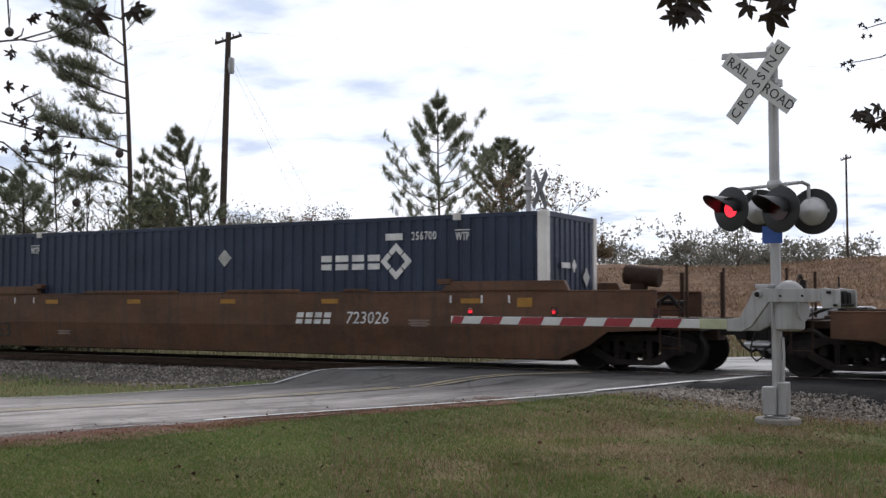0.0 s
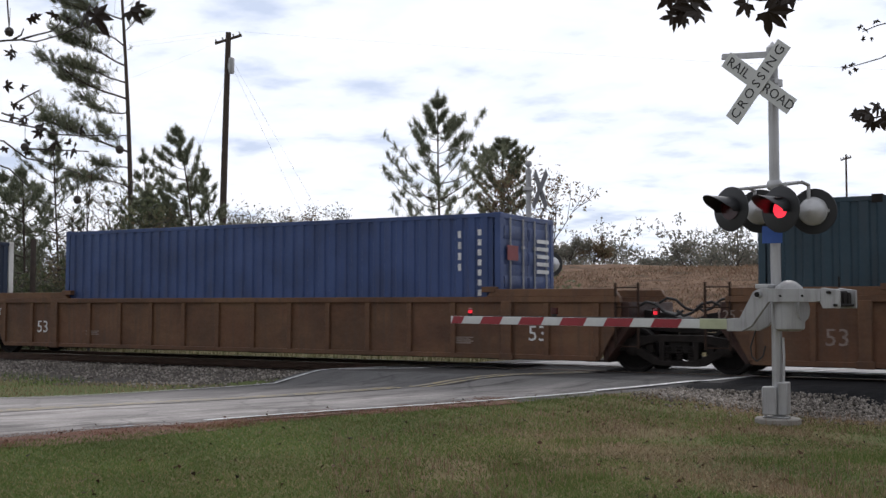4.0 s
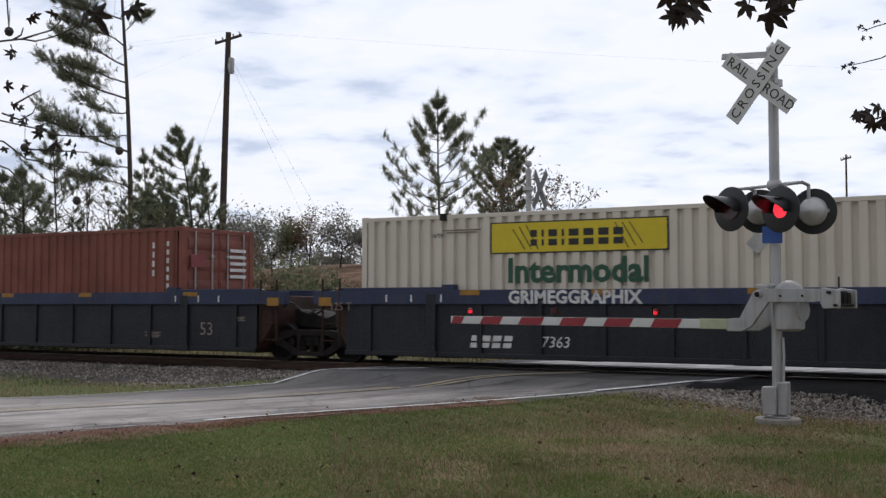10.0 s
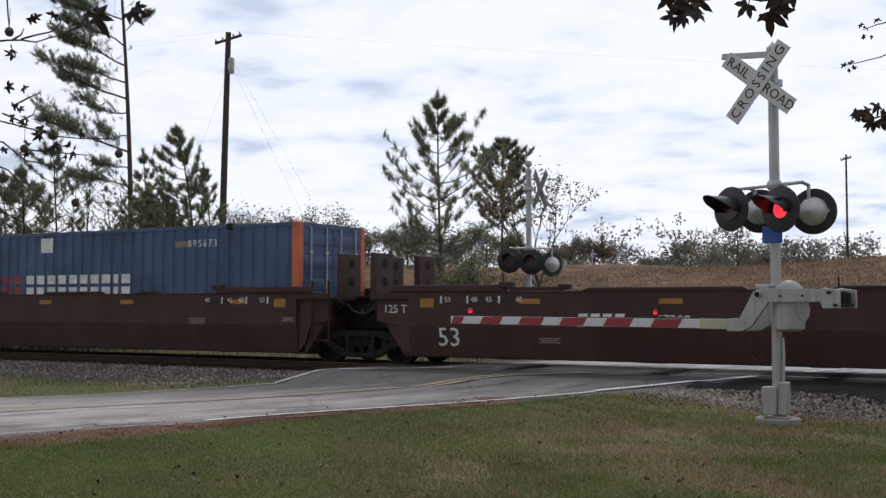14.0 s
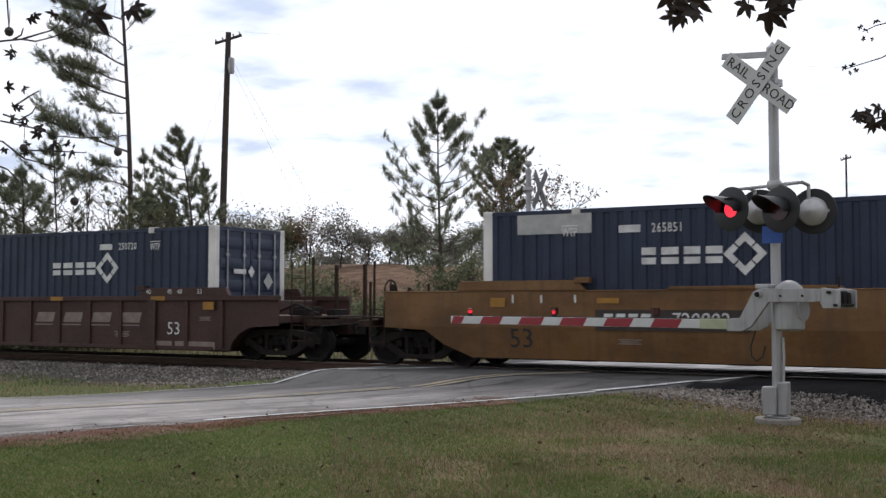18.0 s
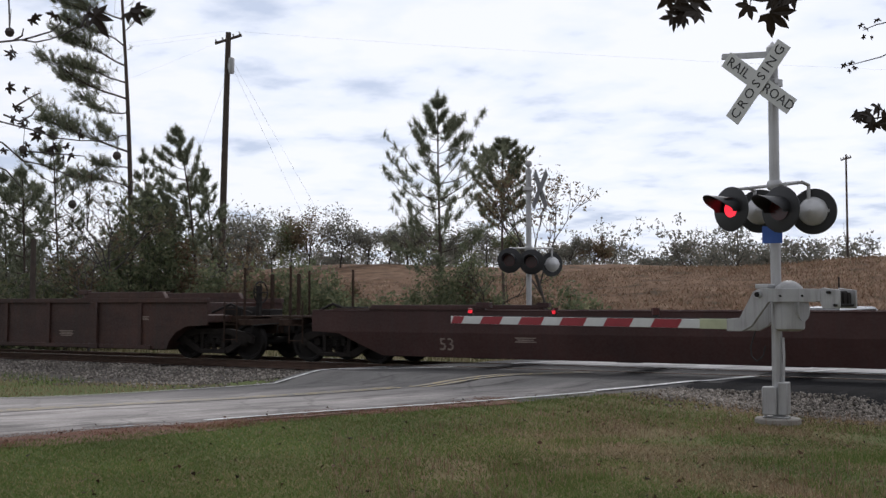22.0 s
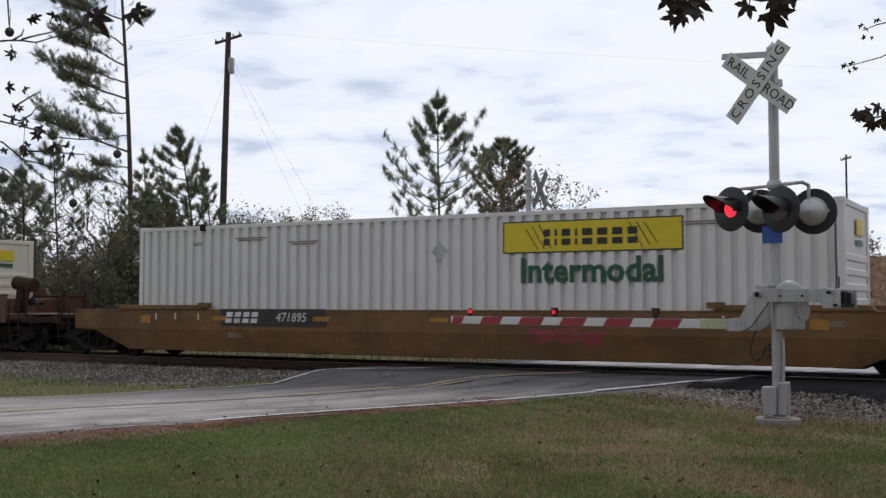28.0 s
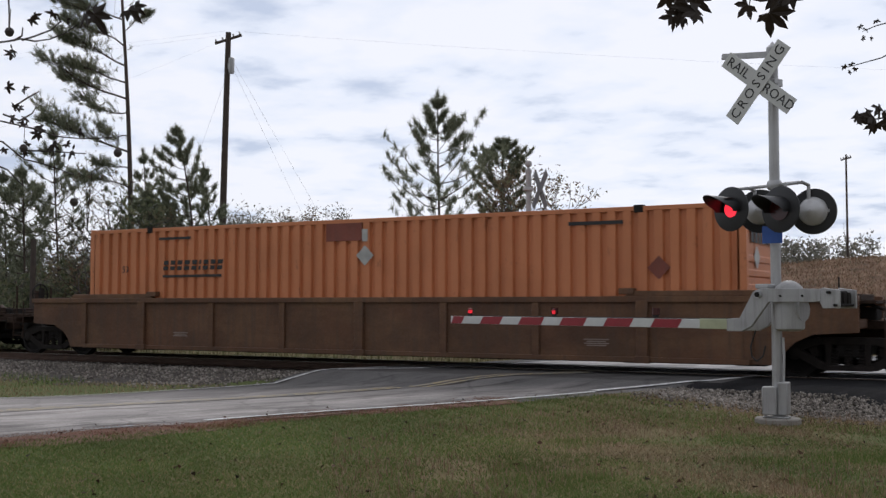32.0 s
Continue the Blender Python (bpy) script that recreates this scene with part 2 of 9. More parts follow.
# ---- materials ----
M = dict(
    navy=paint("navy_container_paint", (0.0105, 0.0225, 0.054), 0.5, 0.25, (0.03, 0.03, 0.035)),
    char=paint("charcoal_container_paint", (0.0105, 0.0165, 0.0250), 0.5, 0.25, (0.03, 0.03, 0.032)),
    teal=paint("teal_container_paint", (0.015, 0.041, 0.060), 0.5, 0.3),
    blue=paint("blue_container_paint", (0.030, 0.060, 0.170), 0.5, 0.3),
    stack=paint("faded_blue_container_paint", (0.050, 0.088, 0.175), 0.6, 0.3),
    grey=paint("grey_container_paint", (0.30, 0.325, 0.35), 0.5, 0.12, (0.22, 0.2, 0.18), fade=0.3),
    cream=paint("cream_container_paint", (0.66, 0.61, 0.50), 0.55, 0.22, (0.3, 0.24, 0.16), rust=0.03, fade=0.35),
    white=paint("white_container_paint", (0.64, 0.63, 0.61), 0.5, 0.10, (0.4, 0.36, 0.3), fade=0.2),
    ivory=paint("ivory_container_paint", (0.61, 0.555, 0.465), 0.5, 0.12, (0.36, 0.3, 0.22), fade=0.25),
    rustred=paint("rust_red_container_paint", (0.20, 0.052, 0.032), 0.6, 0.3),
    maroon=paint("maroon_container_paint", (0.145, 0.030, 0.036), 0.6, 0.3),
    orange=paint("orange_container_paint", (0.55, 0.195, 0.080), 0.55, 0.18, (0.3, 0.1, 0.04), rust=0.03, fade=0.4),
    post_white=paint("white_post_paint", (0.72, 0.70, 0.66), 0.5, 0.3, (0.25, 0.2, 0.15)),
    post_orange=paint("orange_post_paint", (0.50, 0.12, 0.05), 0.5, 0.3),
    car_brown=paint("weathered_orange_brown_paint", (0.092, 0.038, 0.0145), 0.65, 0.8, (0.045, 0.028, 0.02), rust=0.25, dust=(0.135, 0.066, 0.034)),
    car_tan=paint("weathered_tan_paint", (0.114, 0.048, 0.0205), 0.65, 0.8, (0.07, 0.04, 0.025), rust=0.15, dust=(0.165, 0.085, 0.038)),
    car_amber=paint("weathered_amber_paint", (0.175, 0.078, 0.025), 0.62, 0.65, (0.07, 0.035, 0.02), rust=0.2, dust=(0.26, 0.15, 0.075)),
    car_yellow=paint("weathered_yellow_paint", (0.165, 0.077, 0.019), 0.62, 0.6, (0.08, 0.045, 0.02), rust=0.15, dust=(0.20, 0.105, 0.04)),
    car_red=paint("weathered_red_paint", (0.1092, 0.0224, 0.0112), 0.6, 0.45, (0.05, 0.02, 0.015), rust=0.1),
    car_maroon=paint("weathered_maroon_paint", (0.040, 0.0115, 0.0085), 0.65, 0.4, (0.03, 0.02, 0.018)),
    car_bnsf=paint("weathered_mineral_brown_paint", (0.0527, 0.0211, 0.0149), 0.65, 0.5, (0.035, 0.025, 0.02)),
    car_blue=paint("weathered_dark_blue_paint", (0.009, 0.010, 0.015), 0.65, 0.6, (0.02, 0.02, 0.02)),
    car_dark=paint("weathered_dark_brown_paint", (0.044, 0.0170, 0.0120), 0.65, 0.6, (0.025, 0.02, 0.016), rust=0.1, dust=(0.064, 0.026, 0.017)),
    car_camo=paint("stained_olive_brown_paint", (0.0595, 0.0525, 0.0280), 0.65, 0.8, (0.10, 0.05, 0.03), rust=0.3),
    chord_blue=paint("blue_chord_paint", (0.020, 0.030, 0.075), 0.6, 0.5),
    under=plain("grimy_underframe_steel", (0.016, 0.0135, 0.012), 0.8, 0.0, 0.45, 6, gloss=0.25),
    rusty=plain("grimy_rusted_steel", (0.040, 0.024, 0.017), 0.85, 0.0, 0.4, 7, gloss=0.2),
    truck=plain("dusty_truck_casting", (0.017, 0.0135, 0.0115), 0.85, 0.0, 0.5, 5, gloss=0.25),
    soil=plain("reddish_bare_soil", (0.135, 0.066, 0.042), 0.95, 0.0, 0.55, 9, 0.8, 0.03),
    wheel=plain("wheel_steel", (0.016, 0.014, 0.013), 0.75, 0.0, 0.3, 9, gloss=0.2),
    tread=plain("polished_wheel_tread", (0.30, 0.29, 0.28), 0.3, 1.0),
    galv=paint("galvanised_steel", (0.42, 0.42, 0.42), 0.45, 0.45, (0.16, 0.15, 0.14), metal=0.5, scale=2.5, fade=0.5),
    alu=paint("cast_aluminium_paint", (0.35, 0.35, 0.345), 0.5, 0.55, (0.13, 0.12, 0.11), metal=0.2, scale=2.2, fade=0.5),
    dome=plain("aluminium_lamp_back", (0.46, 0.46, 0.46), 0.5, 0.3, 0.12, 9),
    sign_back=plain("weathered_sign_back", (0.17, 0.17, 0.175), 0.6, 0.2, 0.15, 6),
    gate_red=glow("small_red_gate_lens", (0.75, 0.02, 0.035), 0.9),
    gate_cap=plain("dark_red_lamp_cap", (0.14, 0.012, 0.014), 0.35),
    black=plain("black_enamel", (0.012, 0.012, 0.013), 0.45, 0.0, 0.2),
    rubber=plain("rubber_hose", (0.015, 0.015, 0.015), 0.7),
    red=plain("red_sheeting", (0.24, 0.010, 0.018), 0.4, 0.0, 0.15, 6),
    whitesheet=plain("white_sheeting", (0.52, 0.53, 0.51), 0.4, 0.0, 0.08, 6),
    fibre=plain("bare_fibreglass", (0.36, 0.38, 0.24), 0.5, 0.0, 0.18, 5),
    blue_sign=plain("blue_sign_sheet", (0.035, 0.10, 0.36), 0.45),
    letter_w=plain("white_stencil_paint", (0.62, 0.62, 0.60), 0.6, 0.0, 0.25, 5),
    letter_d=plain("dim_stencil_paint", (0.22, 0.17, 0.14), 0.6, 0.0, 0.3, 5),
    letter_k=plain("black_stencil_paint", (0.02, 0.02, 0.02), 0.6),
    letter_green=plain("green_lettering", (0.010, 0.075, 0.038), 0.5),
    letter_grey=plain("dark_grey_lettering", (0.07, 0.075, 0.08), 0.5),
    sign_yellow=plain("yellow_sign_film", (0.62, 0.48, 0.015), 0.5, 0.0, 0.1, 3),
    sign_navy=plain("navy_logo_film", (0.012, 0.03, 0.14), 0.5),
    logo_yellow=plain("yellow_logo_paint", (0.60, 0.42, 0.04), 0.5, 0.0, 0.15, 4),
    logo_blue=plain("bright_blue_logo_paint", (0.02, 0.20, 0.40), 0.5, 0.0, 0.25, 3),
    logo_red=plain("faded_red_logo_paint", (0.23, 0.045, 0.045), 0.6, 0.0, 0.25, 3),
    patch_y=plain("yellow_reflective_patch", (0.31, 0.150, 0.017), 0.55, 0.0, 0.35, 4),
    old_panel=plain("faded_yellow_panel", (0.165, 0.086, 0.022), 0.65, 0.0, 0.35, 3),
    old_red=plain("faded_dark_red_mark", (0.10, 0.024, 0.018), 0.65, 0.0, 0.3, 4),
    g_plum=plain("plum_spray_paint", (0.045, 0.026, 0.055), 0.7, 0.0, 0.3, 3),
    panel_dark=plain("dark_stencil_panel", (0.035, 0.025, 0.02), 0.65),
    placard=plain("bare_placard_holder", (0.40, 0.40, 0.38), 0.5, 0.3, 0.2, 6),
    g_pink=plain("pink_spray_paint", (0.48, 0.18, 0.16), 0.7, 0.0, 0.2, 3),
    g_violet=plain("violet_spray_paint", (0.26, 0.115, 0.21), 0.7, 0.0, 0.3, 3),
    g_teal=plain("turquoise_spray_paint", (0.10, 0.36, 0.36), 0.7, 0.0, 0.3, 3),
    g_aqua=plain("pale_aqua_spray_paint", (0.22, 0.42, 0.38), 0.7, 0.0, 0.2, 3),
    g_silver=plain("silver_spray_paint", (0.42, 0.41, 0.39), 0.6, 0.0, 0.25, 3),
    g_mauve=plain("mauve_spray_paint", (0.25, 0.175, 0.165), 0.7, 0.0, 0.25, 3),
    g_pale=plain("pale_spray_paint", (0.50, 0.42, 0.30), 0.7, 0.0, 0.25, 3),
    g_dark=plain("black_spray_paint", (0.03, 0.028, 0.026), 0.7),
    g_umber=plain("umber_spray_paint", (0.105, 0.058, 0.030), 0.7, 0.0, 0.4, 2.5),
    g_olive=plain("olive_tan_spray_paint", (0.20, 0.118, 0.050), 0.7, 0.0, 0.35, 2.5),
    g_sooty=plain("sooty_spray_paint", (0.055, 0.034, 0.022), 0.7, 0.0, 0.3, 3),
    g_dusty=plain("dusty_grey_spray_paint", (0.165, 0.125, 0.105), 0.7, 0.0, 0.45, 2.5),
    g_ochre=plain("ochre_spray_paint", (0.34, 0.20, 0.07), 0.7, 0.0, 0.3, 3),
    lens_lit=glow("lit_red_lens", (1.0, 0.035, 0.060), 1.15),
    lens_off=plain("unlit_red_lens", (0.05, 0.006, 0.006), 0.25),
    concrete=plain("weathered_concrete", (0.23, 0.215, 0.19), 0.85, 0.0, 0.2, 9, 0.3),
    rail=plain("rail_side_rust", (0.085, 0.05, 0.035), 0.7, 0.3, 0.25, 5),
    railtop=plain("polished_rail_head", (0.48, 0.47, 0.46), 0.25, 1.0),
    tie=plain("creosoted_timber", (0.045, 0.035, 0.028), 0.85, 0.0, 0.35, 6, 0.4),
    wood=plain("weathered_pole_timber", (0.060, 0.044, 0.035), 0.85, 0.0, 0.3, 4, 0.3),
    bark=plain("pine_bark", (0.070, 0.052, 0.042), 0.9, 0.0, 0.35, 7, 0.5, 0.02),
    twig=plain("grey_twig_bark", (0.052, 0.044, 0.040), 0.9, 0.0, 0.3, 9),
    wire=plain("overhead_wire", (0.16, 0.165, 0.175), 0.6),
)


def ground_material():
    """Thin lawn, dry stubble and bare reddish soil in patches."""
    m, nt, p, n, ln = node_mat("lawn_and_dry_field")
    green, dry, soil = (0.098, 0.122, 0.045), (0.215, 0.158, 0.092), (0.188, 0.118, 0.080)
    a = ramp_of(nt, noise_of(nt, 0.22, 5), [(0.38, 0.0), (0.56, 1.0)])
    b = ramp_of(nt, noise_of(nt, 1.3, 6), [(0.50, 0.0), (0.66, 0.75)])
    fine = noise_of(nt, 26, 6, rough=0.7)
    # the lawn dries out towards the crossing
    tcx, sx, mx = n("ShaderNodeTexCoord"), n("ShaderNodeSeparateXYZ"), n("ShaderNodeMapRange")
    ln(tcx.outputs["Object"], sx.inputs[0])
    for k, v in ((1, -8.5), (2, -4.0), (3, 0.05), (4, 1.0)):
        mx.inputs[k].default_value = v
    ln(sx.outputs[0], mx.inputs[0])
    a = mixed(nt, 1.0, a, mx.outputs[0], "MULTIPLY")
    col = mixed(nt, a, green, dry)
    b = mixed(nt, 1.0, b, ramp_of(nt, mx.outputs[0], [(0.0, 0.25), (0.7, 1.0)]), "MULTIPLY")
    col = mixed(nt, b, col, soil)
    # up the slope the lawn gives way to dry reddish-brown field
    tcz, sz, mz = n("ShaderNodeTexCoord"), n("ShaderNodeSeparateXYZ"), n("ShaderNodeMapRange")
    ln(tcz.outputs["Object"], sz.inputs[0])
    for k, v in ((1, -0.15), (2, 0.5), (3, 0.0), (4, 1.0)):
        mz.inputs[k].default_value = v
    ln(sz.outputs[2], mz.inputs[0])
    field = ramp_of(nt, noise_of(nt, 0.8, 7, rough=0.68), [(0.34, (0.060, 0.048, 0.030)), (0.46, (0.142, 0.086, 0.054)), (0.60, (0.205, 0.128, 0.083)), (0.75, (0.34, 0.265, 0.19))])
    col = mixed(nt, mz.outputs[0], col, field)
    col = mixed(nt, 0.75, col, ramp_of(nt, fine, [(0.3, 0.45), (0.75, 1.5)]), "MULTIPLY")
    ln(col, p.inputs["Base Color"])
    p.inputs["Roughness"].default_value = 0.95
    p.inputs["Specular IOR Level"].default_value = 0.1
    bumped(nt, p, fine, 0.6, 0.03)
    return m


def asphalt(name, light, dark, crack, newer=None):
    """Old asphalt: bleached and dark blotches with ragged edges, stains drawn out along the road, cracks."""
    m, nt, p, n, ln = node_mat(name)
    big = ramp_of(nt, noise_of(nt, 0.7, 9, rough=0.68), [(0.36, dark), (0.52, tuple(0.5 * (a + b) for a, b in zip(light, dark))), (0.62, light)])

    def along(turn, scale, stretch, detail):
        tc, mp, t = n("ShaderNodeTexCoord"), n("ShaderNodeMapping"), n("ShaderNodeTexNoise")
        mp.vector_type = "TEXTURE"
        mp.inputs["Rotation"].default_value = (0, 0, radians(turn))
        mp.inputs["Scale"].default_value = stretch
        ln(tc.outputs["Object"], mp.inputs[0])
        ln(mp.outputs[0], t.inputs["Vector"])
        t.inputs["Scale"].default_value, t.inputs["Detail"].default_value, t.inputs["Roughness"].default_value = scale, detail, 0.66
        return t.outputs[0]

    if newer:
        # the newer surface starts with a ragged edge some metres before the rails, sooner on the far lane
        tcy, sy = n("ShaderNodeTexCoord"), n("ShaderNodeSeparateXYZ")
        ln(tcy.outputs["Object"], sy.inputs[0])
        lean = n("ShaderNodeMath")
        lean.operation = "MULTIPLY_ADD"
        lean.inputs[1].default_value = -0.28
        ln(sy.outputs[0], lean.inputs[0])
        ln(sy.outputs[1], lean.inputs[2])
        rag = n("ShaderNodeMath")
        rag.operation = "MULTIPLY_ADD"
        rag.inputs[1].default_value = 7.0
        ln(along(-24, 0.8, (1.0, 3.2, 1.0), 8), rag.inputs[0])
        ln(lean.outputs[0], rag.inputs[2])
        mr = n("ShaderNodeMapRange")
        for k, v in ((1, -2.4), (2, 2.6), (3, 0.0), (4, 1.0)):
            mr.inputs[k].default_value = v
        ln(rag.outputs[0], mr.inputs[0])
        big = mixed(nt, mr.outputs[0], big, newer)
    # wheel tracks and tar stains run along the road
    lane = ramp_of(nt, along(-24, 1.5, (1.0, 5.0, 1.0), 7), [(0.42, 1.06), (0.55, 0.92), (0.66, 0.58)])
    tar = ramp_of(nt, along(-24, 2.4, (1.0, 4.0, 1.0), 6), [(0.60, 1.0), (0.64, 0.66), (0.8, 0.6)])
    grain = ramp_of(nt, noise_of(nt, 55, 5, rough=0.8), [(0.28, 0.62), (0.72, 1.30)])
    col = mixed(nt, 1.0, mixed(nt, 1.0, mixed(nt, 1.0, big, lane, "MULTIPLY"), tar, "MULTIPLY"), grain, "MULTIPLY")
    v = n("ShaderNodeTexVoronoi")
    v.feature = "DISTANCE_TO_EDGE"
    v.inputs["Scale"].default_value = 0.75
    tc, mp = n("ShaderNodeTexCoord"), n("ShaderNodeMapping")
    wob = noise_of(nt, 2.0, 5)
    ln(tc.outputs["Object"], mp.inputs[0])
    wm = n("ShaderNodeMixRGB")
    wm.inputs[0].default_value = 0.25
    ln(mp.outputs[0], wm.inputs[1])
    ln(wob, wm.inputs[2])
    ln(wm.outputs[0], v.inputs["Vector"])
    col = mixed(nt, ramp_of(nt, v.outputs["Distance"], [(0.0, crack), (0.022, 0.0)]), col, (0.03, 0.03, 0.03))
    ln(col, p.inputs["Base Color"])
    p.inputs["Roughness"].default_value = 0.95
    p.inputs["Specular IOR Level"].default_value = 0.12
    bumped(nt, p, noise_of(nt, 45, 5), 0.45, 0.012)
    return m


def worn_line(name, color, keep=0.18, lo=0.40, hi=0.66):
    m, nt, p, n, ln = node_mat(name)
    f = ramp_of(nt, noise_of(nt, 9, 7, rough=0.7), [(lo, 0.95), (hi, keep)])
    ln(mixed(nt, f, (0.19, 0.19, 0.19), color), p.inputs["Base Color"])
    p.inputs["Roughness"].default_value = 0.85
    return m


M["ground"] = ground_material()
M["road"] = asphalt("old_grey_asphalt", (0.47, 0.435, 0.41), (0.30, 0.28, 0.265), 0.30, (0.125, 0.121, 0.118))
M["road_old"] = asphalt("light_grey_asphalt", (0.50, 0.49, 0.48), (0.40, 0.395, 0.39), 0.12)
M["road_dark"] = asphalt("newer_dark_asphalt", (0.112, 0.108, 0.105), (0.075, 0.072, 0.070), 0.3)
M["road_black"] = asphalt("fresh_black_asphalt", (0.020, 0.020, 0.021), (0.012, 0.012, 0.013), 0.1)
M["line_w"] = worn_line("worn_white_line", (0.72, 0.72, 0.70))
M["line_far"] = worn_line("thin_white_line", (0.60, 0.60, 0.58), 0.10, 0.36, 0.60)
M["line_worn"] = worn_line("flaking_white_line", (0.62, 0.62, 0.60), 0.0, 0.34, 0.50)
M["line_y"] = worn_line("worn_yellow_line", (0.42, 0.31, 0.11), 0.05, 0.34, 0.58)
M["stone"] = leafy("ballast_stone", [(0.0, (0.085, 0.074, 0.063)), (0.5, (0.175, 0.155, 0.133)), (1.0, (0.34, 0.305, 0.268))], 0.9, 0)
M["ballast"] = plain("ballast_bed", (0.078, 0.068, 0.058), 0.95, 0.0, 0.5, 22, 0.9, 0.05)
M["blade"] = leafy("lawn_blades", [(0.0, (0.085, 0.138, 0.034)), (0.70, (0.150, 0.196, 0.058)), (0.85, (0.25, 0.22, 0.10)), (1.0, (0.38, 0.29, 0.17))], 0.9, 0.35)
M["rough"] = leafy("rough_verge_grass", [(0.0, (0.10, 0.105, 0.04)), (0.35, (0.20, 0.17, 0.09)), (0.8, (0.40, 0.33, 0.22)), (1.0, (0.50, 0.43, 0.31))], 0.9, 0.3)
M["dry"] = leafy("dry_stubble", [(0.0, (0.165, 0.115, 0.064)), (0.5, (0.29, 0.212, 0.125)), (0.80, (0.44, 0.34, 0.22)), (1.0, (0.09, 0.115, 0.038))], 0.9, 0.15)
M["sedge"] = leafy("broomsedge", [(0.0, (0.18, 0.11, 0.072)), (0.5, (0.235, 0.148, 0.096)), (0.85, (0.36, 0.27, 0.19)), (1.0, (0.11, 0.11, 0.06))], 0.9, 0.2)
M["straw"] = leafy("pine_straw", [(0.0, (0.12, 0.052, 0.034)), (0.5, (0.21, 0.10, 0.066)), (0.9, (0.32, 0.18, 0.12)), (1.0, (0.10, 0.11, 0.04))], 0.9, 0.1)
M["needle"] = leafy("pine_needles", [(0.0, (0.125, 0.145, 0.095)), (0.5, (0.21, 0.23, 0.155)), (1.0, (0.33, 0.33, 0.235))], 0.6, 0.55)
M["leaf_g"] = leafy("dull_green_leaves", [(0.0, (0.100, 0.120, 0.068)), (0.6, (0.180, 0.205, 0.115)), (1.0, (0.28, 0.27, 0.16))], 0.6, 0.6)
M["leaf_b"] = leafy("autumn_brown_leaves", [(0.0, (0.12, 0.088, 0.06)), (0.5, (0.20, 0.135, 0.088)), (1.0, (0.18, 0.175, 0.10))], 0.7, 0.45)
# greyed and lightened: distance haze is put into the leaf colour
M["leaf_far"] = leafy("haze_tinted_foliage", [(0.0, (0.13, 0.132, 0.112)), (0.6, (0.20, 0.20, 0.165)), (1.0, (0.29, 0.26, 0.215))], 0.8, 0.45)
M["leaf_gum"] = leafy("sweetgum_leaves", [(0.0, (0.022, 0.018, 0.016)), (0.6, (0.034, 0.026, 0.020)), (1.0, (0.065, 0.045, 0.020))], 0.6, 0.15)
M["litter"] = leafy("fallen_leaves", [(0.0, (0.022, 0.014, 0.010)), (1.0, (0.10, 0.05, 0.03))], 0.8, 0)


# ---- the ground: one sheet to the horizon, a rising dry field behind the line ----
def smooth(a, b, v):
    t = np.clip((v - a) / (b - a), 0, 1)
    return t * t * (3 - 2 * t)


def crossfall(y, o):
    """Just before the ramp the road leans down to its far edge."""
    return -0.045 * (1 - o / 3.0) * smooth(-11.0, -6.5, y) * smooth(-2.9, -4.1, y)


def to_pads(z, y):
    """The road comes up level with the pads at the rails."""
    k = smooth(3.9, 2.76, np.abs(y))
    return z + (-0.015 - z) * k


def height(x, y):
    x, y = np.asarray(x, dtype=float), np.asarray(y, dtype=float)
    shape = x.shape
    x, y = np.broadcast_arrays(x, y)
    x, y = x.ravel(), y.ravel()
    out = open_ground(x, y)
    gap, zr = road_near(x, y)
    k = smooth(7.0, 3.3, gap) * (np.abs(y) > 2.9)
    out = out + (np.minimum(zr - 0.035, -0.03) - out) * k
    return out.reshape(shape)


def road_near(x, y):
    """Distance to the road's centre line and the road's height there."""
    q, _ = road_points(0.5)
    gap, zr = np.full(len(x), 99.0), np.zeros(len(x))
    near = (x > -45) & (x < 90) & (y > -60) & (y < 40)
    idx = np.nonzero(near)[0]
    for c in range(0, len(idx), 20000):
        i = idx[c:c + 20000]
        d = np.hypot(x[i][:, None] - q[None, :, 0], y[i][:, None] - q[None, :, 1])
        j = np.argmin(d, 1)
        gap[i] = d[np.arange(len(i)), j]
        zr[i] = q[j, 2] + crossfall(y[i], np.clip(np.sign(x[i] - q[j, 0]) * gap[i], -3.4, 3.4))
    return gap, zr


def open_ground(x, y):
    base = -0.32 + 0 * x
    bed = smooth(4.8, 3.0, np.abs(y)) * -0.16
    hill = smooth(13, 56, y) * 4.55
    bump = 0.03 * np.sin(x * 0.9 + 1.3 * np.sin(y * 0.5)) * np.cos(y * 0.7) * smooth(3.5, 6, np.abs(y))
    roll = smooth(20, 50, y) * (0.25 * np.sin(x * 0.11 + 1) + 0.15 * np.sin(x * 0.31 + y * 0.2))
    return base + bed + hill + bump + roll


def build_ground():
    xs = np.concatenate([np.linspace(-3000, -200, 15), np.linspace(-180, -46, 24), np.linspace(-44, 30, 150), np.linspace(33, 180, 24), np.linspace(220, 3000, 15)])
    ys = np.concatenate([np.linspace(-3000, -200, 12), np.linspace(-160, -32, 14), np.linspace(-30, 20, 110), np.linspace(21, 80, 60), np.linspace(90, 300, 18), np.linspace(400, 3500, 14)])
    gx, gy = np.meshgrid(xs, ys)
    v = np.stack([gx, gy, height(gx, gy)], -1).reshape(-1, 3)
    nx, ny = len(xs), len(ys)
    i = (np.arange(ny - 1)[:, None] * nx + np.arange(nx - 1)[None, :]).ravel()
    ob = bulk("ground", v, np.stack([i, i + 1, i + nx + 1, i + nx], -1), M["ground"], "thin green and brown lawn rising to a dry field", "ground", "structure")
    ob.data.shade_smooth()


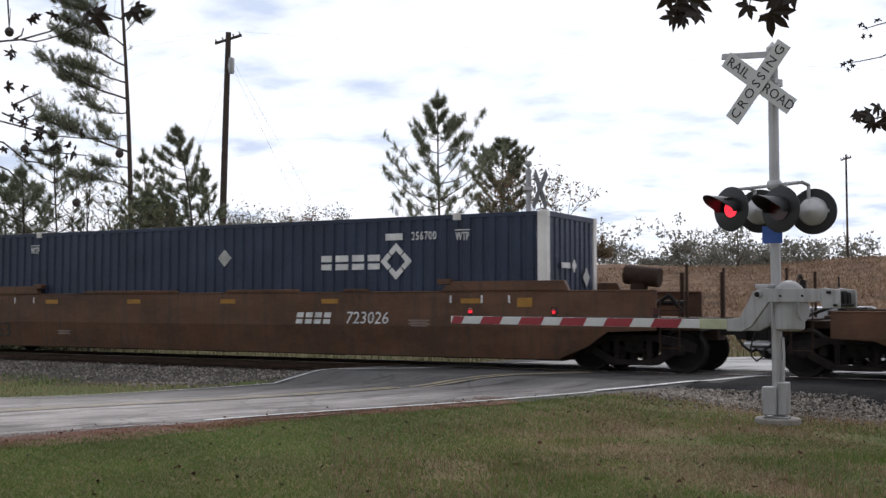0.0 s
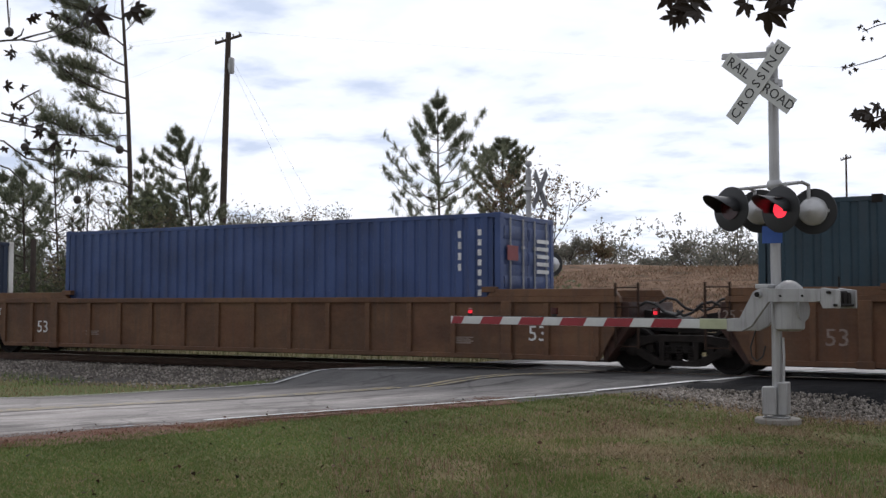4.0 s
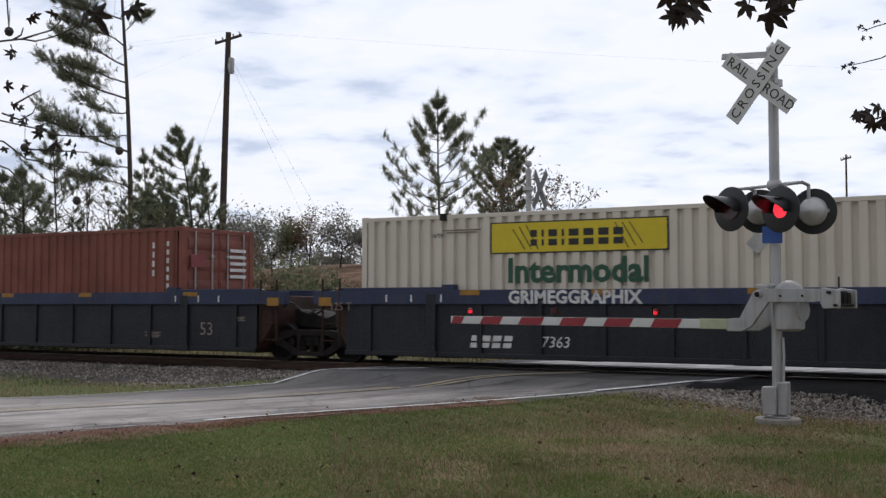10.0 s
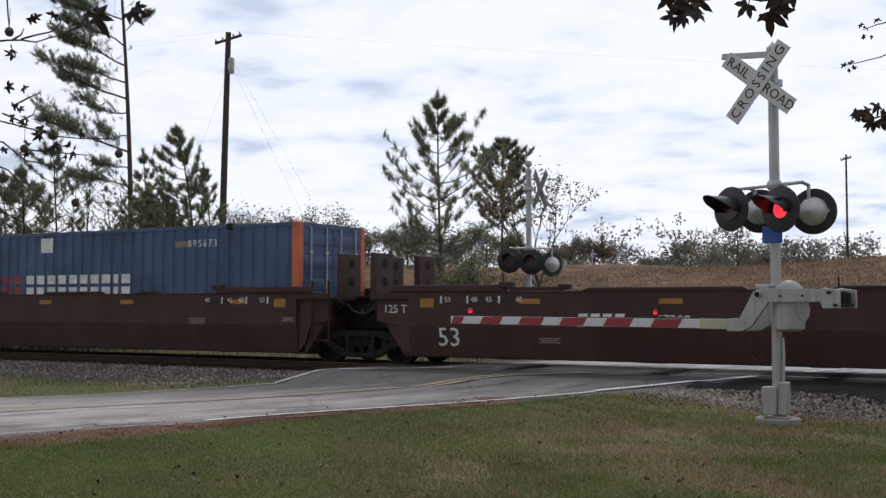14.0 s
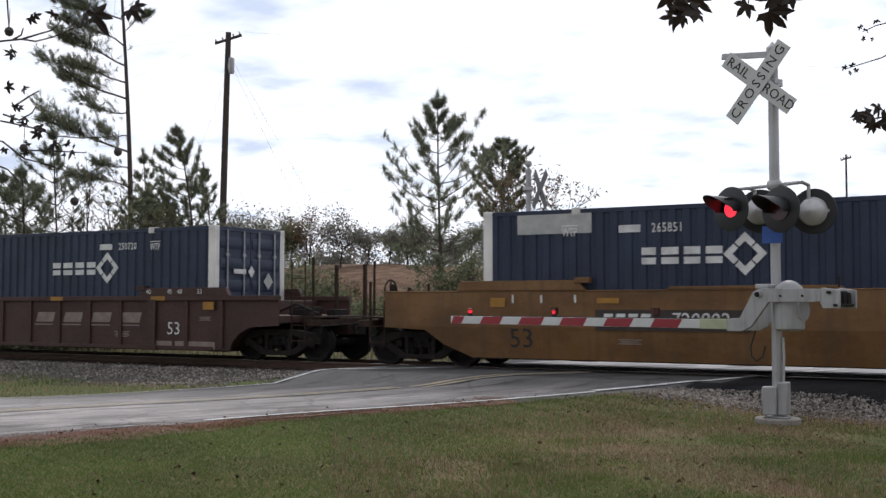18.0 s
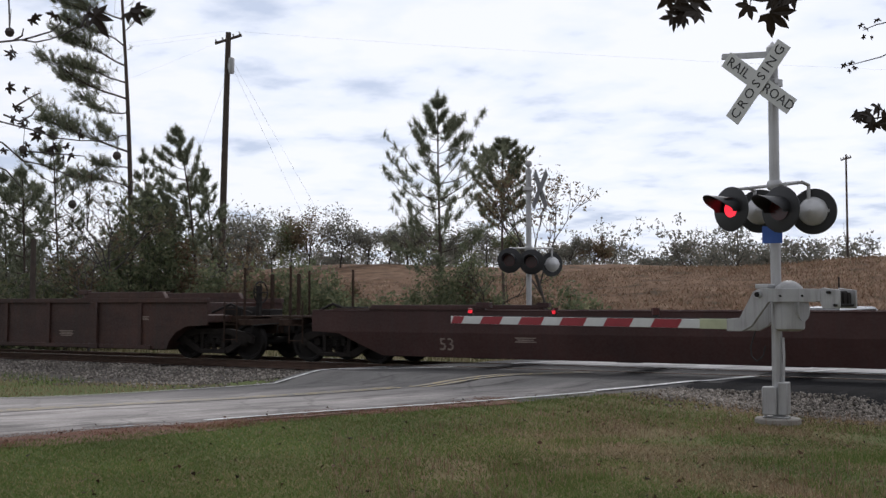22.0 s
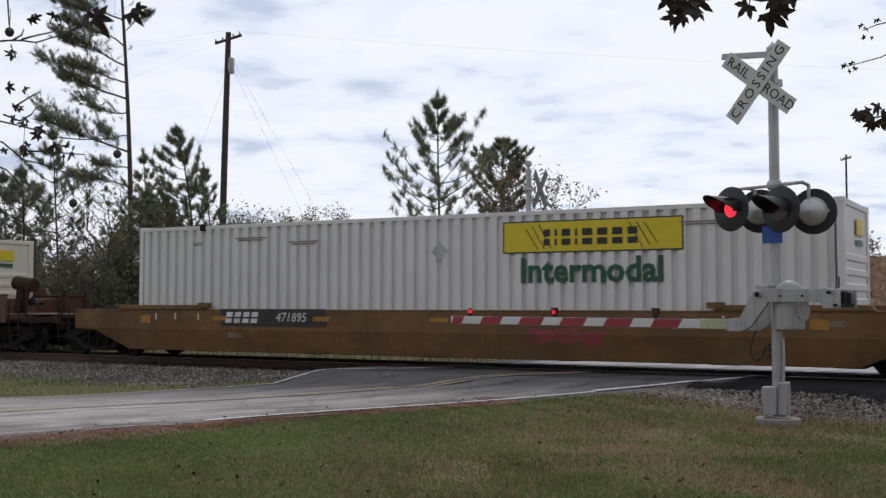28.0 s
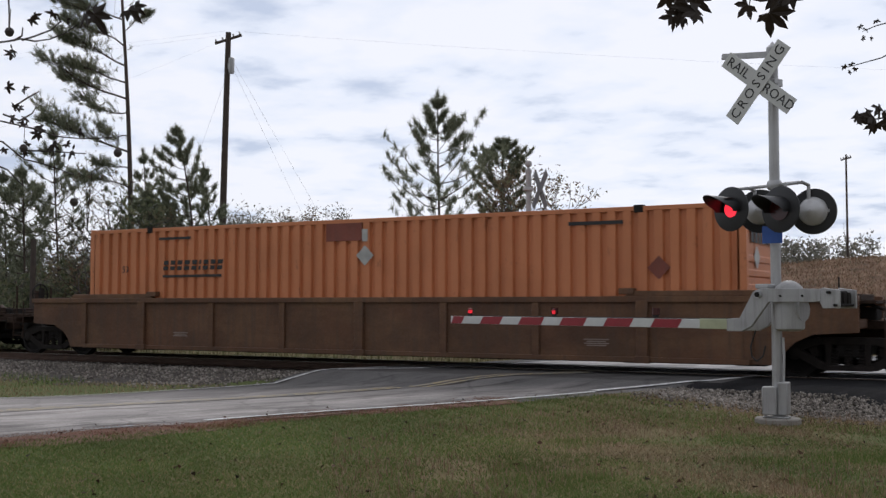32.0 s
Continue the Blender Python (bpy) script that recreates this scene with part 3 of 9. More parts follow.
# road centre line (x, y, z) and half width; it climbs to the rails and bends away beyond them
ROAD = [(-30.0, -52.0, -0.20), (-19.6, -30.0, -0.20), (-15.9, -20.0, -0.20), (-13.05, -11.2, -0.20), (-11.75, -7.3, -0.185), (-10.05, -4.6, -0.13), (-9.15, -2.75, -0.04),
        (-8.75, -1.6, -0.035), (-8.3, 0.0, -0.035), (-8.0, 1.6, -0.035), (-7.75, 2.9, -0.04), (-6.6, 5.4, -0.10), (-4.2, 8.6, -0.13), (0.5, 11.6, -0.15), (9.0, 14.6, -0.16),
        (30.0, 18.5, 0.2), (80.0, 24.0, 0.5)]


def road_points(step=0.5):
    pts = np.array(ROAD)
    d = np.concatenate([[0], np.cumsum(np.linalg.norm(np.diff(pts[:, :2], axis=0), axis=1))])
    s = np.arange(0, d[-1], step)
    q = np.stack([np.interp(s, d, pts[:, k]) for k in range(3)], -1)
    w = 9
    ker = np.ones(w) / w
    pad = np.concatenate([q[:1].repeat(w // 2, 0), q, q[-1:].repeat(w // 2, 0)])
    q = np.stack([np.convolve(pad[:, k], ker, "valid") for k in range(3)], -1)
    t = np.gradient(q[:, :2], axis=0)
    t /= np.linalg.norm(t, axis=1)[:, None]
    side = np.stack([t[:, 1], -t[:, 0]], -1)
    return q, side


build_ground()


def strip(name, y0, y1, off0, off1, lift, mat, label, category, wobble=0.0, deep=0.0, drape=False):
    """A band along the road between two offsets to its right."""
    q, side = road_points()
    use = (q[:, 1] >= y0) & (q[:, 1] <= y1)
    q, side = q[use], side[use]
    rng = np.random.RandomState(len(name) * 7 + int(abs(off0) * 10))
    k = len(q)
    cols = []
    offs = np.linspace(off0, off1, 7 if abs(off1 - off0) > 1 or drape else 2)
    wide = 1 + 0.12 * smooth(-8.0, -3.6, q[:, 1]) * smooth(3.6, 2.6, q[:, 1])
    for j, o in enumerate(offs):
        oo = o * wide
        if wobble and j in (0, len(offs) - 1):
            nz = np.convolve(rng.randn(k + 6), np.ones(5) / 5, "same")[:k] * wobble
            oo = oo + nz
        crown = -0.02 * (o / 3.0) ** 2
        px, py = q[:, 0] + side[:, 0] * oo, q[:, 1] + side[:, 1] * oo
        cols.append(np.stack([px, py, to_pads(q[:, 2] + crown + crossfall(py, o), py) + lift], -1))
        if drape:
            c = cols[-1]
            c[:, 2] = np.where(np.abs(oo) > 3.2, height(c[:, 0], c[:, 1]) + 0.02 * (1 - j / 6) + 0.006, c[:, 2])
    if deep:
        first, last = cols[0].copy(), cols[-1].copy()
        first[:, 2] -= deep
        last[:, 2] -= deep
        cols = [first] + cols + [last]
    v = np.stack(cols, 1)
    n = v.shape[1]
    i = (np.arange(k - 1)[:, None] * n + np.arange(n - 1)[None, :]).ravel()
    ob = bulk(name, v.reshape(-1, 3), np.stack([i, i + 1, i + n + 1, i + n], -1), mat, label, category, "structure")
    return ob


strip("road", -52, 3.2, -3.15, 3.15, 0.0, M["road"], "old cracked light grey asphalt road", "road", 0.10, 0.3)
strip("soil_edge", -52, -8.2, 2.95, 3.32, 0.006, M["soil"], "bare reddish soil and pine straw along the road", "soil", 0.42, drape=True)
strip("soil_edge", -8.6, -4.6, 3.02, 3.40, 0.006, M["soil"], "bare reddish soil and pine straw along the road", "soil", 0.25, drape=True)
strip("soil_edge", -52, -6.6, -3.75, -2.9, -0.022, M["soil"], "bare reddish soil along the road", "soil", 0.22)
strip("road_beyond", 2.6, 24, -3.2, 3.3, 0.0, M["road_old"], "grey asphalt road bending away beyond the rails", "road", 0.10, 0.3)
for y0, y1 in ((-13.1, -12.2), (-10.9, -9.9)):
    strip("edge_line_near", y0, y1, 2.76, 2.86, 0.012, M["line_worn"], "last flakes of the white edge line", "road marking")
strip("edge_line_near", -9.3, -2.9, 2.81, 2.92, 0.014, M["line_w"], "worn white edge line on the road", "road marking")
strip("edge_line_far", -52, -2.6, -2.97, -2.88, 0.014, M["line_far"], "worn white edge line on the road", "road marking")
strip("edge_line_beyond", 2.6, 24, 2.85, 2.97, 0.010, M["line_w"], "worn white edge line beyond the rails", "road marking")
strip("centre_line_near", -52, -4.35, 0.05, 0.15, 0.016, M["line_y"], "faded yellow centre line", "road marking")
strip("centre_line_far", -52, -4.35, -0.15, -0.05, 0.016, M["line_y"], "faded yellow centre line", "road marking")


def pad_left(y):
    return float(np.interp(y, (-2.75, -2.05, -1.5, -0.82, 0.82, 2.75), (-12.95, -12.33, -11.80, -11.35, -10.95, -10.25)))


def slab(xa, xb, x1, y0, y1, top):
    """A slab whose left end runs slantwise from xa to xb."""
    lo = [(xa, y0), (x1, y0), (x1, y1), (xb, y1)]
    return Geo().add([(x, y, -0.4) for x, y in lo] + [(x, y, top) for x, y in lo], [(0, 3, 2, 1), (4, 5, 6, 7), (0, 1, 5, 4), (1, 2, 6, 5), (2, 3, 7, 6), (3, 0, 4, 7)])


def crossing_pad():
    # asphalt between and beside the rails, with open slots for the wheel flanges
    for y0, y1 in ((-2.75, -0.80), (-0.66, 0.66), (0.80, 1.32)):
        tagged(part("crossing_pad", slab(pad_left(y0), pad_left(y1), -5.05, y0, y1, -0.012), M["road_dark"], bevel=0.01), "dark asphalt pad level with the rails", "road", "", "structure")
        tagged(part("crossing_pad", Geo().box(-5.05, -0.6, y0, y1, -0.4, -0.014), M["road_black"], bevel=0.01), "fresh black asphalt pad level with the rails", "road", "", "structure")
    tagged(part("crossing_pad", slab(pad_left(1.324), pad_left(2.75), 1.5, 1.324, 2.75, -0.014), M["road_old"], bevel=0.01), "pale grey asphalt pad beyond the rails", "road", "", "structure")
    # the black surface feathers out over the ballast shoulder
    rng = np.random.RandomState(3)
    q = Geo()
    xs = np.linspace(-5.9, -0.8, 26)
    ed = [-3.55 + 0.18 * rng.randn() - 0.10 * (x + 3) for x in xs]
    q.add([(x, -2.745, -0.016) for x in xs] + [(x, (e - 2.745) / 2, -0.045) for x, e in zip(xs, ed)] + [(x, e, -0.16) for x, e in zip(xs, ed)] + [(x, e - 0.35, -0.45) for x, e in zip(xs, ed)],
          [(r * 26 + i, r * 26 + i + 1, r * 26 + i + 27, r * 26 + i + 26) for r in range(3) for i in range(25)])
    tagged(part("asphalt_apron", q, M["road_black"]), "feathered black asphalt beside the pad", "road", "", "structure")
    # edge lines run on over the pad
    near = ((-6.55, -4.55, -0.092), (-6.33, -4.10, -0.078), (-5.85, -3.35, -0.045), (-5.52, -2.76, -0.008), (-5.40, -2.40, -0.006), (-5.0, -0.82, -0.006)), ((-4.48, 0.82, -0.006), (-3.9, 2.72, -0.006))
    far = ((-12.72, -2.70, -0.006), (-12.1, -2.05, -0.006), (-11.55, -1.5, -0.006), (-11.1, -0.82, -0.006)), ((-10.7, 0.82, -0.006), (-10.0, 2.72, -0.006))
    # the yellow pair steps aside once and runs on to the rails
    for sx in (-0.12, 0.12):
        run = ((-9.86 + sx, -4.40, -0.155), (-9.70 + sx, -4.05, -0.128), (-9.50 + sx, -3.60, -0.078), (-9.22 + sx, -3.15, -0.030), (-8.98 + sx, -2.78, -0.008), (-8.93 + sx, -2.72, -0.006), (-8.25 + sx, -1.80, -0.006), (-8.02 + sx, -1.30, -0.006))
        k = len(run)
        yl = Geo().add([(x - 0.065, y, z + 0.012) for x, y, z in run] + [(x + 0.065, y, z + 0.012) for x, y, z in run], [(i, i + 1, i + 1 + k, i + k) for i in range(k - 1)])
        tagged(part("centre_line_pad", yl, M["line_y"]), "faded yellow centre line by the rails", "road marking", "", "structure")
    lay = lambda p: p if p[1] > -2.76 else (p[0], p[1], float(to_pads(road_near(np.array([p[0]]), np.array([p[1]]))[1] - 0.019, np.array([p[1]]))[0]) + 0.022)
    near = tuple(tuple(lay(p) for p in run) for run in near)
    for runs in (near, far):
        q = Geo()
        for run in runs:
            k = len(run)
            q.add([(x - 0.085, y, z) for x, y, z in run] + [(x + 0.085, y, z) for x, y, z in run], [(i, i + 1, i + 1 + k, i + k) for i in range(k - 1)])
        tagged(part("pad_line", q, M["line_w"]), "worn white edge line across the pad", "road marking", "", "structure")


crossing_pad()


# ---- the track ----
def build_track():
    track = thing("track", "single railway track on grey stone ballast", "railway track", kind="structure")
    prof = [(-0.07, -0.17), (0.03, -0.17), (0.03, -0.155), (0.012, -0.135), (0.012, -0.045), (0.036, -0.035), (0.036, -0.003), (0.028, 0.0), (-0.028, 0.0), (-0.036, -0.003), (-0.036, -0.035), (-0.012, -0.045), (-0.012, -0.135), (-0.07, -0.155)]
    for s in (-1, 1):
        g = Geo().prism_x([(s * 0.7525 + y, z) for y, z in prof], -740, 740)
        r = part("rail", g, M["rail"], track, "rust-sided steel rail with a bright head")
        part("rail_head", Geo().box(-740, 740, s * 0.7525 - 0.026, s * 0.7525 + 0.026, -0.002, 0.003), M["railtop"], r, "bright worn running surface")
    bed = Geo().prism_x([(-4.3, -0.50), (-3.9, -0.33), (-1.9, -0.20), (1.9, -0.20), (3.9, -0.33), (4.3, -0.50)], -740, 740)
    part("ballast_bed", bed, M["ballast"], track, "bed of crushed grey stone")
    tie = mesh_of("tie", Geo().box(-0.115, 0.115, -1.30, 1.30, -0.34, -0.165), M["tie"], 0.012)
    for i in range(90):
        x = -46 + i * 0.53
        if -12.5 < x < -1.4:
            continue
        part("tie", tie, None, track, m=pose(x, 0, 0, 0, 0, ((i * 37) % 7 - 3) * 0.3))
    # loose stones on the shoulders, thick where they are seen
    rng = np.random.RandomState(5)
    n = 34000
    x = rng.uniform(-34, 6, n)
    y = np.where(rng.rand(n) < 0.78, rng.uniform(-5.4, -1.0, n), rng.uniform(1.0, 4.4, n))
    edge = np.abs(y) > 3.9 + 0.7 * np.sin(x * 1.7) * np.cos(x * 0.6)
    keep = ~((x > -13.6) & (x < -5.35 + (y + 2.8) * 0.6) & (np.abs(y) < 6)) & ~((x > -11.9 + 0.42 * y) & (x < -0.7) & (np.abs(y) < 2.85)) & ~(edge & (rng.rand(n) < 0.8))
    x, y = x[keep], y[keep]
    z = np.interp(np.abs(y), [0, 1.9, 3.9, 4.3, 5], [-0.20, -0.20, -0.33, -0.36, -0.36])
    z = np.maximum(z, height(x, y))
    # a thicker heap where the stones lap onto the asphalt apron
    k = 11000
    hx, hy = rng.uniform(-5.9, 3.5, k), -4.15 + rng.randn(k) * 0.40
    hy = hy - 0.10 * (hx + 3)
    ok = (hy < -2.95) & (hx > -5.5 + (hy + 3.2) * 0.5)
    hx, hy = hx[ok], hy[ok]
    hz = np.interp(hy, [-5.0, -4.5, -3.8, -3.4], [-0.36, -0.31, -0.17, -0.10])
    x, y, z = np.concatenate([x, hx]), np.concatenate([y, hy]), np.concatenate([z, np.maximum(hz, height(hx, hy))])
    scatter_stones("ballast_stones", x, y, z, np.where(x < -9, rng.uniform(0.014, 0.032, len(x)), rng.uniform(0.010, 0.024, len(x))), rng, track)


ICO = np.array([(0, 0, 1), (0.894, 0, 0.447), (0.276, 0.851, 0.447), (-0.724, 0.526, 0.447), (-0.724, -0.526, 0.447), (0.276, -0.851, 0.447),
                (0.724, 0.526, -0.447), (-0.276, 0.851, -0.447), (-0.894, 0, -0.447), (-0.276, -0.851, -0.447), (0.724, -0.526, -0.447), (0, 0, -1)])
ICF = np.array([(0, 1, 2), (0, 2, 3), (0, 3, 4), (0, 4, 5), (0, 5, 1), (1, 6, 2), (2, 7, 3), (3, 8, 4), (4, 9, 5), (5, 10, 1), (6, 7, 2), (7, 8, 3), (8, 9, 4), (9, 10, 5), (10, 6, 1), (11, 7, 6), (11, 8, 7), (11, 9, 8), (11, 10, 9), (11, 6, 10)])


def scatter_stones(name, x, y, z, r, rng, parent):
    k = len(x)
    v = ICO[None] * (1 + rng.uniform(-0.3, 0.3, (k, 12, 1))) * r[:, None, None] * rng.uniform(0.7, 1.35, (k, 1, 3))
    a = rng.uniform(0, 6.28, k)
    c, s = np.cos(a)[:, None], np.sin(a)[:, None]
    v = np.stack([v[..., 0] * c - v[..., 1] * s, v[..., 0] * s + v[..., 1] * c, v[..., 2]], -1)
    v += np.stack([x, y, z + r * 0.35], -1)[:, None, :]
    f = ICF[None] + (np.arange(k) * 12)[:, None, None]
    ob = bulk(name, v.reshape(-1, 3), f.reshape(-1, 3), M["stone"], "loose crushed stones", parent=parent)
    ob["kind"] = "stuff"


build_track()


# ---- crossing signals ----
def aimed(px, py, pz, heading):
    """A pose whose -y looks along the heading (degrees clockwise from -y, seen from above)."""
    return pose(px, py, pz, 0, 0, -heading)


FLAPS = {}


def flasher(mast, pos, heading, key):
    """A red flasher: disc, housing, lens, visor; an added hinged shutter under the visor stands in for the lamp going
    dark.
    """
    m = aimed(*pos, heading)
    lamp = part("flasher", Geo().lathe([(0.02, 0.0), (0.30, 0.0), (0.305, 0.012), (0.29, 0.018), (0.02, 0.018)], pose(0, 0, 0, 90), 36), M["black"], mast, "black round signal background", m=m)
    part("lamp_back", Geo().lathe([(0.175, 0.0), (0.178, 0.04), (0.165, 0.09), (0.125, 0.15), (0.03, 0.185), (0.02, 0.195)], pose(0, 0, 0, -90), 28), M["dome"], lamp, "grey domed aluminium lamp housing")
    part("lamp_rim", Geo().lathe([(0.172, 0.004), (0.188, 0.006), (0.190, 0.028), (0.174, 0.032)], pose(0, 0, 0, -90), 28).box(-0.21, -0.18, 0.004, 0.034, -0.02, 0.02).box(0.18, 0.21, 0.004, 0.034, -0.02, 0.02), M["galv"], lamp, "bolted rim round the lamp housing")
    part("lens", Geo().lathe([(0.112, 0.018), (0.111, 0.022), (0.09, 0.026), (0.03, 0.030)], pose(0, 0, 0, 90), 28), M["lens_lit"], lamp, "red lamp lens")
    # visor: three quarters of a tube, open below, longer on top
    vs, fs, n = [], [], 22
    for ring, (rr, add) in enumerate(((0.165, 0), (0.160, 0))):
        for i in range(n + 1):
            a = radians(-15 + 210 * i / n)
            reach = 0.16 + 0.34 * max(0.0, math.sin(a)) ** 0.7
            for d in (0.018, reach):
                vs.append((rr * math.cos(a), -d, rr * math.sin(a)))
    k = 2 * (n + 1)
    for i in range(n):
        a = 2 * i
        fs += [(a, a + 1, a + 3, a + 2), (k + a + 2, k + a + 3, k + a + 1, k + a), (a + 1, k + a + 1, k + a + 3, a + 3)]
    part("visor", Geo().add(vs, fs), M["black"], lamp, "black lamp visor")
    # added flap in the unlit lens colour; it covers the glow to blink the lamp
    flap = part("shutter", Geo().lathe([(0.01, 0), (0.146, 0), (0.146, 0.004), (0.01, 0.004)], pose(0, 0, -0.147, 90), 24), M["lens_off"], lamp, "added dark red shutter that stands in for the unlit lens", m=pose(0, -0.036, 0.147))
    FLAPS.setdefault(key, []).append((flap, (0, -0.036, 0.147)))
    return lamp


def crossbuck(mast, x, y, z, heading, letters=True):
    m = aimed(x, y, z, heading)
    for k, (tilt, word, d) in enumerate(((39.5, ("RAIL", "ROAD"), 0.0), (-50.5, ("CROSSING",), -0.014))):
        b = part("crossbuck_blade", Geo().box(-0.61, 0.61, -0.004, 0.004, -0.115, 0.115), M["whitesheet"], mast, "white reflective blade with black lettering", m=m @ pose(0, d, 0, 0, tilt, 0), bevel=0.003)
        part("blade_back", Geo().box(-0.605, 0.605, 0.0045, 0.0065, -0.11, 0.11), M["sign_back"], b, "bare grey back of the blade")
        if letters:
            if len(word) == 2:
                part("lettering", text_mesh("RAIL", 0.185, M["letter_k"], space=1.05), None, b, "black letters RAIL", m=pose(-0.37, -0.0065, 0) @ FACE_S)
                part("lettering", text_mesh("ROAD", 0.185, M["letter_k"], space=1.02), None, b, "black letters ROAD", m=pose(0.37, -0.0065, 0) @ FACE_S)
            else:
                part("lettering", text_mesh("CROSSING", 0.19, M["letter_k"], space=1.34), None, b, "black letters CROSSING", m=pose(0, -0.0065, 0) @ FACE_S)


def signal(name, label, x, y, z, heading, tall, lamp_z, lamps, sign, far=False):
    mast = thing(name, label, "crossing signal", "crossing signals", pose(x, y, z))
    part("foundation", Geo().lathe([(0.30, -0.15), (0.30, 0.07), (0.285, 0.085)], None, 28), M["concrete"], mast, "round concrete foundation")
    part("base_box", Geo().box(-0.17, 0.02, -0.17, -0.02, 0.13, 0.50).box(0.02, 0.15, -0.12, 0.10, 0.13, 0.56).box(-0.18, 0.15, -0.14, 0.12, 0.085, 0.11).box(-0.15, -0.11, -0.14, -0.10, 0.10, 0.14).box(0.08, 0.12, -0.10, -0.06, 0.10, 0.14), M["alu"], mast, "cast grey junction boxes", 0.015)
    part("pole", Geo().tube((0, 0, 0.08), (0, 0, tall - 0.14), 0.068, n=24), M["galv"], mast, "galvanised steel pole")
    if not far:
        part("conduit", Geo().path([(0.09, -0.05, 0.5), (0.10, -0.04, 0.9), (0.085, -0.02, 1.15)], 0.018, 10), M["galv"], mast, "steel conduit beside the pole")
    part("pole_cap", Geo().lathe([(0.075, tall - 0.16), (0.082, tall - 0.12), (0.082, tall - 0.06), (0.03, tall - 0.01), (0.008, tall + 0.02)], None, 20), M["galv"], mast, "pointed grey pole cap")
    # crossarm for the lamps
    ax = Vector((math.cos(radians(heading)), -math.sin(radians(heading)), 0))
    fw = Vector((-math.sin(radians(heading)), -math.cos(radians(heading)), 0))
    za = lamp_z + 0.34
    ends = [q[0] for q in lamps]
    part("lamp_arm", Geo().tube(min(ends) * ax + Vector((0, 0, za)), max(ends) * ax + Vector((0, 0, za)), 0.024, n=12).lathe([(0.085, za - 0.06), (0.10, za - 0.03), (0.10, za + 0.03), (0.085, za + 0.06)], None, 18), M["galv"], mast, "galvanised lamp crossarm")
    for s, d, aim, key in lamps:
        p = s * ax + d * fw + Vector((0, 0, lamp_z - 0.075 * s))
        part("lamp_bracket", Geo().path([s * ax + Vector((0, 0, za)), s * ax + (d - math.copysign(0.09, d)) * fw + Vector((0, 0, za - 0.03)), p - math.copysign(0.09, d) * fw + Vector((0, 0, 0.14))], 0.024, 8), M["galv"], mast, "curved lamp bracket")
        flasher(mast, p, aim, key)
    if not far:
        part("number_plate_blank", Geo().box(-0.13, 0.13, -0.006, 0.0, -0.115, 0.115), M["blue_sign"], mast, "small blank blue notice plate", 0.002, m=aimed(-0.02, -0.085, lamp_z - 0.33, -9))
    zb = tall - 0.55
    sh = sign
    if sign is not None:
        p = Vector((-math.sin(radians(sh)), -math.cos(radians(sh)), 0)) * 0.12 + (Vector((-0.13, -0.05, zb)) if not far else Vector((0.16, 0.05, zb)))
        crossbuck(mast, p.x, p.y, p.z, sh)
        part("sign_bracket", Geo().box(-0.14, 0.14, -0.13, -0.05, -0.03, 0.03).box(-0.09, 0.09, -0.09, 0.09, -0.05, 0.05), M["galv"], mast, "steel sign bracket", 0.004, m=aimed(0, 0, zb, heading))
        # second sign edge-on: its arm shows beside the pole
        if far:
            part("finial", Geo().lathe([(0.02, tall), (0.07, tall + 0.03), (0.09, tall + 0.09), (0.07, tall + 0.15), (0.01, tall + 0.18)], None, 16), M["galv"], mast, "round ball finial")
            return mast, ax, fw
        part("sign_arm", Geo().box(-0.80, 0.0, -0.012, 0.012, -0.035, 0.05), M["galv"], mast, "flat grey sign arm", 0.003, m=pose(0.03, 0.0, tall - 0.16, 0, 6, -14))
    return mast, ax, fw


MAST_AT = (-3.455, -5.755, -0.32)
near_mast, AX, FW = signal("crossing_signal", "grey railroad crossing signal with white crossbuck and red flashers", *MAST_AT, 27, 5.12, 2.85, ((-0.45, 0.34, 27, "near_left"), (0.385, 0.34, 27, "near_right"), (-0.45, -0.22, 182, "near_left"), (0.45, -0.22, 182, "near_right")), 13)
far_mast, _, _ = signal("crossing_signal", "far railroad crossing signal with grey pole and red flashers", -11.55, 3.75, -0.32, -27, 4.95, 2.62, ((-0.47, 0.24, -18, "far_left"), (0.06, 0.30, -18, "far_right"), (0.57, -0.20, 128, "far_right")), 224, True)


